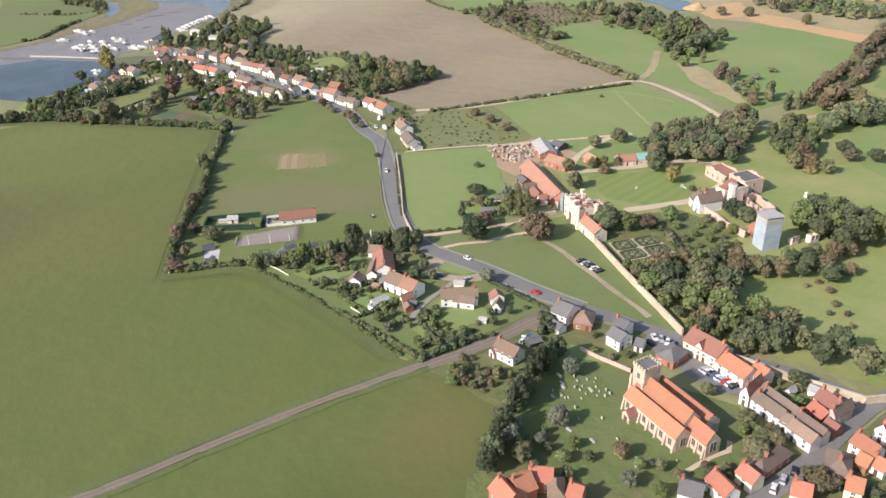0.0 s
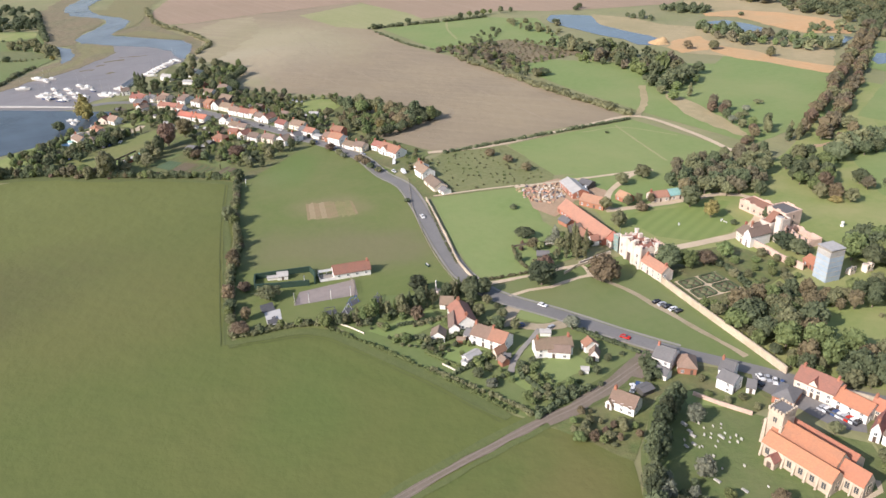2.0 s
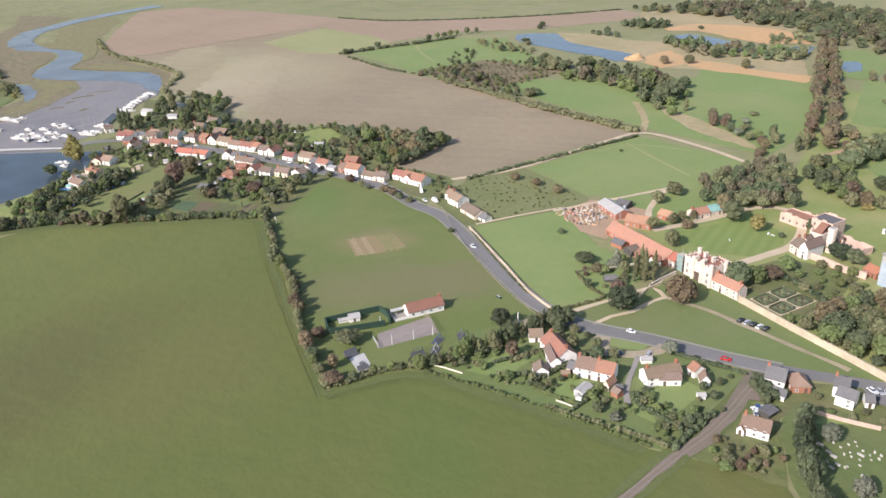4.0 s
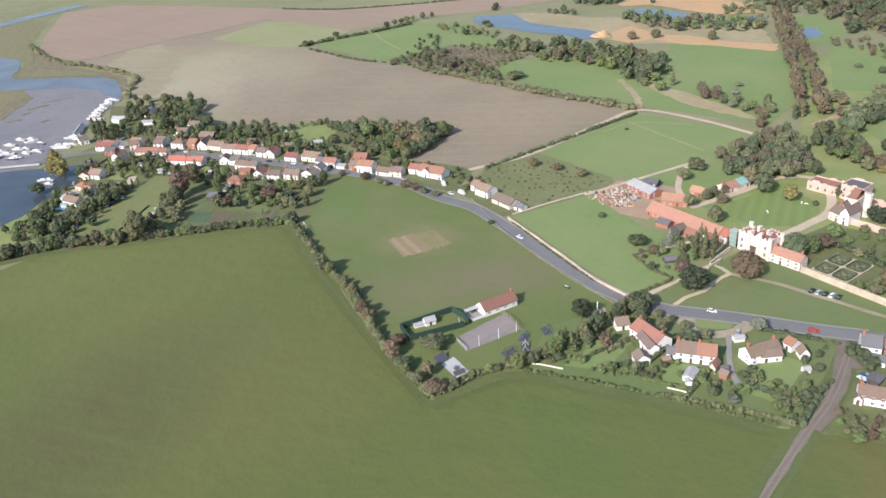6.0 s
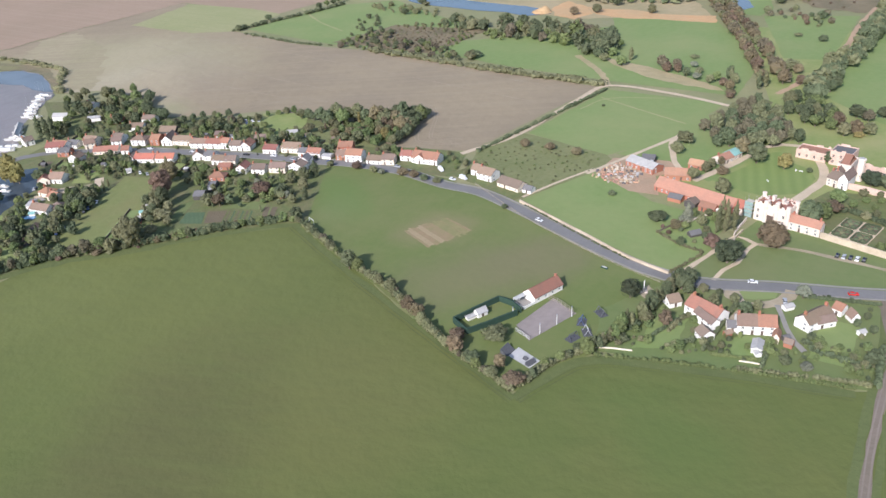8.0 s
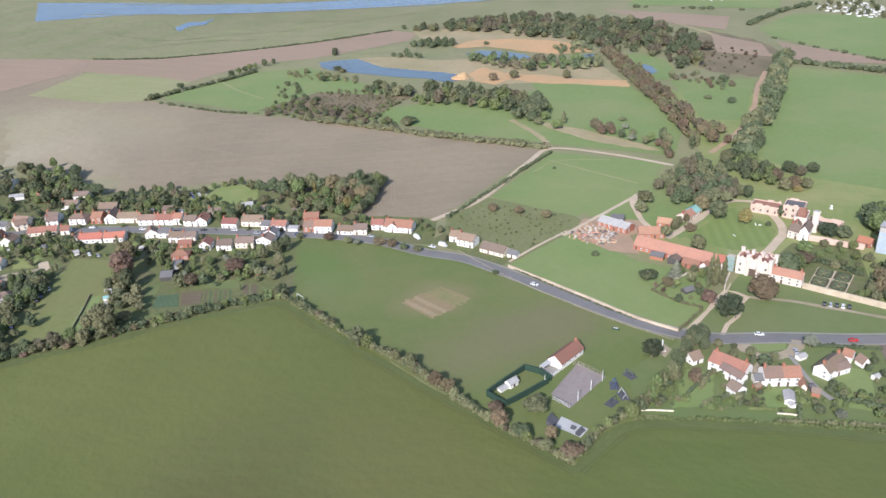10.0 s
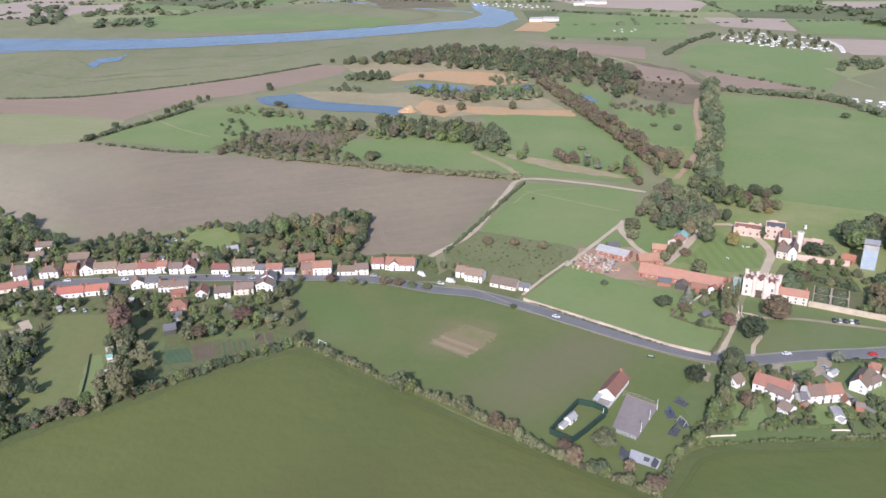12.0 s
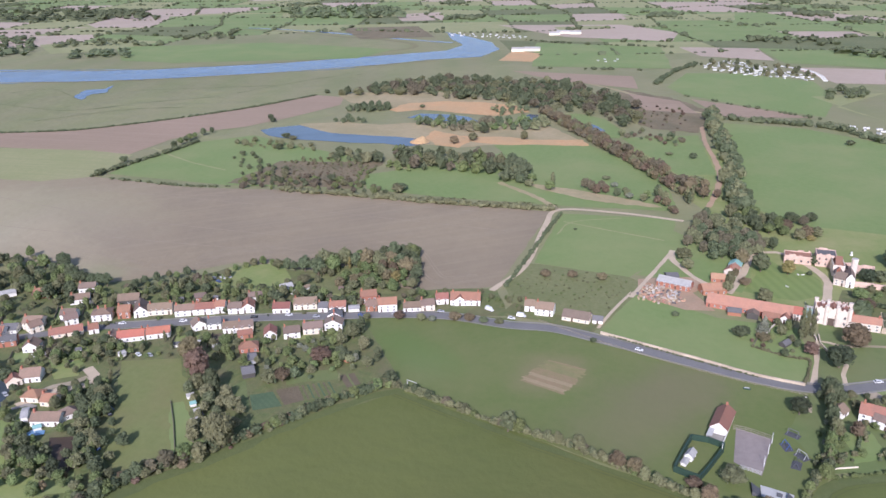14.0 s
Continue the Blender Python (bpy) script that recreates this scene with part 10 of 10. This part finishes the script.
for q, to, c, v in (((90.4, 623.5), (85.3, 632.6), "white", False), ((122.1, 542.2), (125.8, 527.9), "white", False), ((147.9, 425.6), (147.1, 414.9), "white", False), ((151.9, 421.2), (150.6, 412.5), "white", True), ((155.3, 439.3), (152.2, 434.2), "white", True), ((146.6, 464.2), (148.1, 458.3), "silver", False), ((137.8, 487.0), (140.1, 478.2), "silver", False), ((101.0, 593.5), (104.1, 586.9), "white", False), ((131.9, 504.3), (133.4, 498.4), "blue", False), ((114.8, 559.2), (117.8, 550.7), "black", False), ((73.7, 651.2), (78.1, 644.4), "silver", False), ((123.9, 527.0), (126.1, 518.2), "silver", False)):
    car(q, to, c, v, "on the village street")
for q, c in (((17.2, 574.7), "blue"), ((13.3, 572.5), "black"), ((24.4, 577.9), "white"), ((-3.6, 563.5), "white"), ((-8.9, 561.0), "blue"), ((15.1, 628.1), "silver"), ((0.1, 613.8), "black")):
    car(q, 60, c, False, "parked beside the paddock")
for q, c in (((88.2, 250.3), "blue"), ((115.0, 193.3), "white"), ((117.8, 194.2), "blue"), ((149.5, 106.8), "black"), ((144.6, 105.9), "silver"), ((139.9, 104.6), "white"), ((155.9, 98.1), "blue")):
    car(q, 35, c, False, "parked beside a house")

# ---- garden plots along the village street ----
M_FENCE = surface("weathered_fence_boards", (0.16, 0.13, 0.10), (0.21, 0.17, 0.13), 2.0, 0.4, bump=0.3)
PLOTS = random.Random(61)
NO_PLOT = ([(56.9, 602.3), (68.1, 570.5), (0.9, 516.9), (-25.2, 546.1)], [(179.1, 613.9), (196.7, 583.8), (168.3, 563.9), (152.2, 592.5)])
STREET = smooth_line([(58.3, 672.5), (72.6, 650.2), (86.8, 626.7), (97.9, 600.0), (109.2, 572.9), (119.3, 544.8), (127.4, 518.8)], 9.5)


def garden_plot(p, d, along, near, far):
    """A strip of back garden: a lawn, a dug bed or a patio, a board fence along one side and perhaps a shed."""
    a = p + d * near
    w = PLOTS.uniform(3.2, 4.2)
    c = [a - along * w, a + along * w, a + along * w + d * (far - near), a - along * w + d * (far - near)]
    kind = PLOTS.choice((M_LAWN, M_LAWN, M_PASTURE, M_SOIL, M_LAWN, M_GRAVEL))
    cut = PLOTS.uniform(0.55, 1.0)
    q = [c[0], c[1], c[1].lerp(c[2], cut), c[0].lerp(c[3], cut)]
    ground_patch("garden_plot", [(v.x, v.y) for v in q], kind, 4, {"dug_soil": "dug brown garden bed", "cream_gravel": "pale gravel back yard"}.get(kind.name, "small sunlit back lawn"), wobble=0.3, step=3.0, category="garden")
    top = new("garden_fence")
    turn = math.atan2(d.y, d.x)
    n = max(2, int((far - near) / 2.4))
    for k in range(n):
        Mesh().box(k * 2.4, k * 2.4 + 2.3, -0.05, 0.05, 0, 1.5).put("fence_panel", M_FENCE, top)
        Mesh().box(k * 2.4 - 0.08, k * 2.4 + 0.02, -0.07, 0.07, 0, 1.65).put("post", M_FENCE, top)
    top.matrix_world = pose(c[0].x, c[0].y, 0.05, 0, 0, math.degrees(turn))
    tagged(top, "weathered board fence between back gardens", "fence", "garden fences")
    if PLOTS.random() < 0.5:
        e = c[3].lerp(c[2], PLOTS.uniform(0.2, 0.5))
        g = e + along * 2.6
        if free((e.x, e.y), 2.0):
            house((e.x, e.y), (g.x, g.y), 2.4, 2.0, 0.7, PLOTS.choice(("dark", "white", "brick", "dark")), PLOTS.choice(("sheet", "slate", "brown", "slate")), "along", 0, False, what="garden_shed", where="in a village back garden")


for i, (p, n) in enumerate(zip(STREET, sides(STREET))):
    along = Vector((n.y, -n.x, 0))
    for s in (1, -1):
        near, far = 17.0, PLOTS.uniform(25, 36)
        mid = p + n * s * (near + far) / 2
        ends = [p + n * s * near, mid, p + n * s * far]
        if all(free((e.x, e.y), 0.5) for e in ends) and not any(inside((e.x, e.y), z) for z in NO_PLOT for e in ends) and PLOTS.random() < 0.8:
            garden_plot(p, n * s, along, near, far)
# clutter in the yard below the street
for q, w, wall, roof in (((32.6, 546.9), 3.0, "white", "sheet"), ((27.3, 541.9), 2.4, "white", "teal"), ((22.7, 537.0), 3.0, "dark", "sheet"), ((15.9, 534.0), 2.6, "white", "sheet"), ((20.4, 533.7), 2.0, "brick", "slate"), ((-5.6, 594.3), 3.0, "white", "teal")):
    house(q, (q[0] + w * 0.7, q[1] - w * 0.7), 2.2, 1.9, 0.6, wall, roof, "along", 0, False, what="garden_shed", where="in a cluttered yard")
ground_patch("swimming_pool", [(-7.8, 597.9), (-4.7, 595.6), (-3.7, 590.3), (-6.2, 588.7), (-9.9, 594.8)], surface("blue_pool_cover", (0.12, 0.25, 0.42), (0.15, 0.29, 0.46), 1.0, 0.2, rough=0.3), 5, "blue covered garden swimming pool", category="pool", wobble=0.0)
long_wall([(29.0, 553.0), (14.0, 541.6), (-2.0, 530.3)], 1.0, 0.12, M_FENCE, "thin dark paddock fence", name="paddock_fence", category="fence")

# hedges that run unbroken under the field trees
hedge([(67.1, 464.5), (57.4, 436.5), (47.7, 409.3), (40.3, 380.9), (31.5, 360.3), (22.7, 339.2), (17.3, 322.9), (13.9, 309.4), (11.6, 299.5)], 2.4, 2.4, "olive", "ragged hedge between crop and cricket field", 401, gaps=0.08, ragged=0.5)
hedge([(-78.9, 551.0), (-58.9, 549.6), (-36.0, 541.0), (-15.5, 531.5), (-3.0, 520.0), (10.0, 509.8), (24.0, 499.5), (44.0, 485.5), (57.9, 474.0), (67.5, 464.4)], 3.2, 3.0, "dark", "ragged hedge between crop and village gardens", 402, gaps=0.1, ragged=0.6)
grove([(14.2, 503.1), (25.5, 495.7), (38.3, 488.3), (48.5, 478.6), (57.9, 469.2), (66.1, 462.4), (70.0, 468.0), (60.5, 478.0), (50.4, 487.7), (38.0, 496.0), (25.1, 502.0), (12.0, 510.0), (-8.0, 523.0), (-20.0, 532.0), (-26.0, 533.5), (-5.0, 516.0)], 2.6, (1.6, 4.2), ("olive", "copper", "green", "dark", "autumn", "olive"), "in the field hedge", 404, 70, ("bush", "round", "bush"), 1.0, joined="bramble and thorn bushes along the field hedge")
hedge([(14.0, 299.2), (29.5, 296.2), (36.2, 294.3), (44.9, 289.6)], 2.2, 2.0, "olive", "ragged hedge at the sports ground corner", 403, gaps=0.1, ragged=0.5)
grove([(183, 214), (197, 211), (211, 207), (227, 199), (237, 188), (246, 183), (252, 175), (234, 174), (228, 185), (210, 189), (192, 185), (178, 183), (179, 202)], 5.0, (6, 10), ("dark", "olive", "green", "autumn", "dark"), "below the kitchen garden", 411, 60, joined="mixed trees below the priory kitchen garden")
grove([(264, 220), (274, 219), (284, 212), (280, 203), (268, 206), (262, 211)], 5.5, (13, 16.5), ("dark", "dark", "green"), "behind the scaffolded tower", 412, 14, joined="tall dark trees behind the scaffolded tower")
for k, (poly, gap, high, most) in enumerate((
        ([(23.6, 598.0), (31.5, 588.5), (11.5, 573.9), (-18.5, 554.9), (-24.7, 559.0), (2.0, 577.0)], 3.6, (5, 9), 34),
        ([(-7.5, 611.5), (-7.9, 597.0), (-15.9, 581.7), (-30.2, 566.6), (-42.6, 578.9)], 5.0, (3, 7), 16),
        ([(61.9, 641.1), (76.7, 610.9), (70.8, 588.7), (49.4, 600.1), (48.5, 623.1)], 5.0, (3, 6), 20),
        ([(108.5, 652.7), (133.7, 624.8), (140.3, 599.3), (158.4, 595.1), (159.5, 626.4), (145.0, 647.9)], 5.5, (4, 8), 26),
        ([(148.0, 560.2), (168.1, 549.2), (191.6, 536.4), (176.8, 500.9), (184.2, 493.9), (199.7, 504.4), (202.9, 529.6), (189.1, 546.5)], 5.5, (5, 9), 34),
        ([(143.7, 752.2), (163.8, 746.0), (145.5, 710.6), (133.7, 684.4), (115.3, 688.9), (98.1, 706.8)], 6.5, (6, 10), 24),
        ([(47.0, 512.0), (60.0, 526.0), (78.0, 530.0), (96.0, 515.0), (84.5, 487.6), (66.4, 477.9)], 6.0, (3, 7), 14))):
    grove(poly, gap, high, (("dark", "olive", "green", "dark"), ("olive", "green", "dark"), ("green", "olive"), ("dark", "green", "olive"), ("green", "olive", "autumn", "green", "yellow"), ("dark", "green", "olive"), ("olive", "dark", "green"))[k], V, 420 + k, most, ("round", "spreading", "tall", "round"), 0.85, joined="garden trees standing close together in the village")

grove([(213.0, 511.0), (206.0, 530.0), (196.0, 545.0), (183.0, 556.0), (176.0, 551.0), (189.0, 538.0), (197.0, 524.0), (199.0, 505.0), (188.0, 497.0), (196.0, 493.0)], 5.5, (10, 14.5), ("green", "dark", "olive", "autumn", "dark"), V, 427, 34, ("round", "spreading", "round"), 0.8, joined="tall mixed trees on the rise behind the village")
# taller trees standing between the street houses and on the village edge
grove([(120.9, 732.5), (139.5, 695.2), (128.5, 635.6), (111.6, 623.6), (73.3, 686.9)], 9, (4, 8), ("dark", "green", "olive", "green"), V, 141, 14, ("round", "tall", "spreading"), 0.8, joined="dark garden trees behind the village street")
grove([(135.3, 625.2), (151.7, 561.1), (148.4, 510.7), (137.7, 513.2), (112.8, 610.0)], 6.0, (5, 8.5), ("dark", "green", "olive", "dark"), V, 142, 40, ("round", "tall", "spreading"), 0.8, joined="dark garden trees behind the village street")
grove([(58.7, 648.6), (84.0, 580.8), (104.8, 505.9), (83.1, 490.9), (61.3, 521.3), (66.6, 554.0), (73.3, 573.8), (61.5, 607.4), (39.7, 634.9)], 7.5, (4.5, 8), ("dark", "olive", "green", "green"), B, 143, 38, ("round", "tall", "spreading"), 0.8, joined="garden trees below the village street")


for q, w, wall, roof in (((80.9, 491.4), 3.0, "brick", "sheet"), ((56.7, 531.3), 4.5, "dark", "slate"), ((64.5, 533.9), 3.5, "dark", "sheet"), ((147.2, 551.7), 4.0, "white", "sheet"), ((155.1, 548.0), 3.5, "white", "tan"), ((146.6, 559.9), 3.0, "dark", "sheet"), ((58.0, 600.3), 3.0, "white", "sheet")):
    house(q, (q[0] + w * 0.9, q[1] - w * 0.45), 3.0, 2.1, 0.8, wall, roof, "along", 0, False, what="garden_shed", where="in the village gardens")
for q, c in (((157.9, 609.7), "silver"), ((153.8, 604.1), "blue"), ((159.3, 604.6), "white"), ((154.5, 598.2), "black"), ((162.0, 601.6), "silver"), ((62.5, 593.5), "white"), ((63.5, 587.8), "silver"), ((48.5, 642.3), "white")):
    car(q, 60, c, False, "parked behind the village street")

wood([(424.4, 698.4), (445.6, 673.6), (441.4, 625.9), (429.5, 604.7), (422.1, 618.3), (423.9, 663.7)], 6, (2, 4), "olive", "low scrub round the bracken", 218, 50)
wood([(418.4, 616.9), (425.4, 604.3), (374.9, 599.7), (356.2, 604.9)], 6, (2, 4.5), "green", "low scrub round the bracken", 219, 30)

# ---- drives, hedges and clutter round the three houses ----
strip("drive", [(114.3, 259.4), (107.3, 254.8), (106.5, 249.8), (113.4, 242.1), (121.1, 238.8), (126.3, 239.5)], 5.0, M_TRACK, 6, "worn pale loop drive before the houses", category="path", wobble=0.25)
strip("drive", [(106.3, 250.1), (98.3, 252.0), (92.3, 252.2), (85.9, 250.6)], 2.6, M_TRACK, 7, "narrow worn drive between two houses", category="path", wobble=0.2)
strip("path", [(112.6, 241.3), (105.0, 237.1), (98.3, 233.6), (91.2, 228.9), (86.6, 224.0)], 2.2, M_PAVE, 7, "grey garden path between two houses", category="path", wobble=0.2)
hedge([(93.2, 225.3), (88.7, 221.3), (88.2, 213.6), (88.7, 204.0)], 1.8, 1.9, "dark", "clipped dark garden hedge", 271, gap=1.5)
hedge([(84.5, 237.5), (77.8, 235.1), (69.9, 233.6)], 1.5, 1.7, "dark", "clipped dark garden hedge", 272, gap=1.5)
hedge([(125.6, 231.0), (127.8, 222.8), (130.5, 215.5)], 1.6, 1.6, "dark", "dark clipped roadside garden hedge", 273, gap=1.5)
hedge([(90.3, 266.2), (81.6, 268.4), (73.6, 268.9)], 1.6, 1.8, "olive", "garden hedge beside a lawn", 274, gap=1.5)
grove([(84.8, 236.0), (88.8, 225.4), (80.8, 219.8), (73.8, 228.6)], 5, (1.5, 4.5), ("dark", "olive", "green"), "in the roadside gardens", 276, 5, ("bush", "round"), 1.0)
for q, w, d, wall, roof in (((109.7, 237.3), 4.0, 2.6, "white", "sheet"), ((87.4, 250.5), 3.2, 2.4, "white", "sheet"), ((80.8, 250.1), 3.0, 2.2, "brick", "tan"), ((106.8, 210.2), 2.6, 2.0, "white", "sheet"), ((89.1, 231.7), 2.4, 2.0, "dark", "slate")):
    house(q, (q[0] + w * 0.8, q[1] - w * 0.6), d, 2.0, 0.7, wall, roof, "along", 0, False, what="garden_shed", where="in the roadside gardens")
for q, c, to in (((116.5, 239.5), "silver", 20), ((107.6, 247.1), "blue", 160)):
    car(q, to, c, False, "parked on the loop drive")
hedge([(129.4, 203.9), (126.3, 199.4), (123.4, 194.2)], 2.2, 3.0, "dark", "tall clipped hedge beside the lane end", 281, gap=1.6)
for q, c, to in (((116.1, 194.0), "white", 70), ((119.1, 192.6), "silver", 80)):
    car(q, to, c, False, "parked behind the lane cottage")


def garden_seat(at, turn):
    """A white slatted bench: two end frames, seat slats and a back."""
    top = new("garden_bench")
    for x in (-0.85, 0.85):
        Mesh().box(x - 0.05, x + 0.05, -0.32, 0.32, 0, 0.62).put("leg", M_FRAME, top)
    for k in range(3):
        Mesh().box(-0.9, 0.9, -0.3 + 0.2 * k, -0.14 + 0.2 * k, 0.42, 0.47).put("seat_slat", M_FRAME, top)
        Mesh().box(-0.9, 0.9, 0.3, 0.36, 0.52 + 0.16 * k, 0.64 + 0.16 * k).put("back_slat", M_FRAME, top)
    top.matrix_world = pose(at[0], at[1], 0.06, 0, 0, turn)
    return tagged(top, "white slatted garden bench on the priory lawn", "bench", "white lawn benches")


garden_seat((228.6, 281.0), 40)
garden_seat((249.4, 272.8), 15)
garden_seat((249.0, 270.2), 100)

hedge([(146.2, 305.5), (140.6, 293.4), (139.0, 286.4), (137.8, 281.0), (126.0, 283.0), (114.5, 286.2)], 1.0, 1.2, "olive", "low ragged hedge round the garden by the poplars", 431, gaps=0.12, ragged=0.4)
long_wall([(146.2, 305.5), (156.0, 302.8), (164.2, 299.0)], 1.0, 0.12, M_FENCE, "thin dark garden fence", name="garden_fence", category="fence")
tree((74.4, 279.2), 6, 6.5, "olive", "round", "on a back lawn")
tree((76.4, 272.2), 7.5, 6, "copper", "round", "on a back lawn")

urn = new("garden_urn")
Mesh().box(-0.7, 0.7, -0.7, 0.7, 0, 0.9, 0.06).put("plinth", WALL["white"], urn)
Mesh().ring(0, 0, 0.3, 0.75, 0.9, 1.7, 12).ring(0, 0, 0.75, 0.55, 1.7, 2.2, 12).ring(0, 0, 0.8, 0.8, 2.2, 2.35, 12).put("bowl", WALL["white"], urn)
urn.matrix_world = pose(291.6, 236.4, 0.06, 0, 0, 20)
tagged(urn, "white stone urn on a plinth in the park lawn", "urn")
grove([(1.4, 617.4), (3.7, 608.5), (-14.7, 590.2), (-18.7, 573.2), (-11.8, 564.5), (-20.5, 554.9), (-29.6, 562.5), (-35.0, 582.7)], 4.0, (3, 7), ("dark", "yew", "green", "dark", "olive"), "beside the garden pond", 433, 34, ("round", "bush", "spreading"), 0.9, joined="dark garden trees and shrubs near the mill pool")
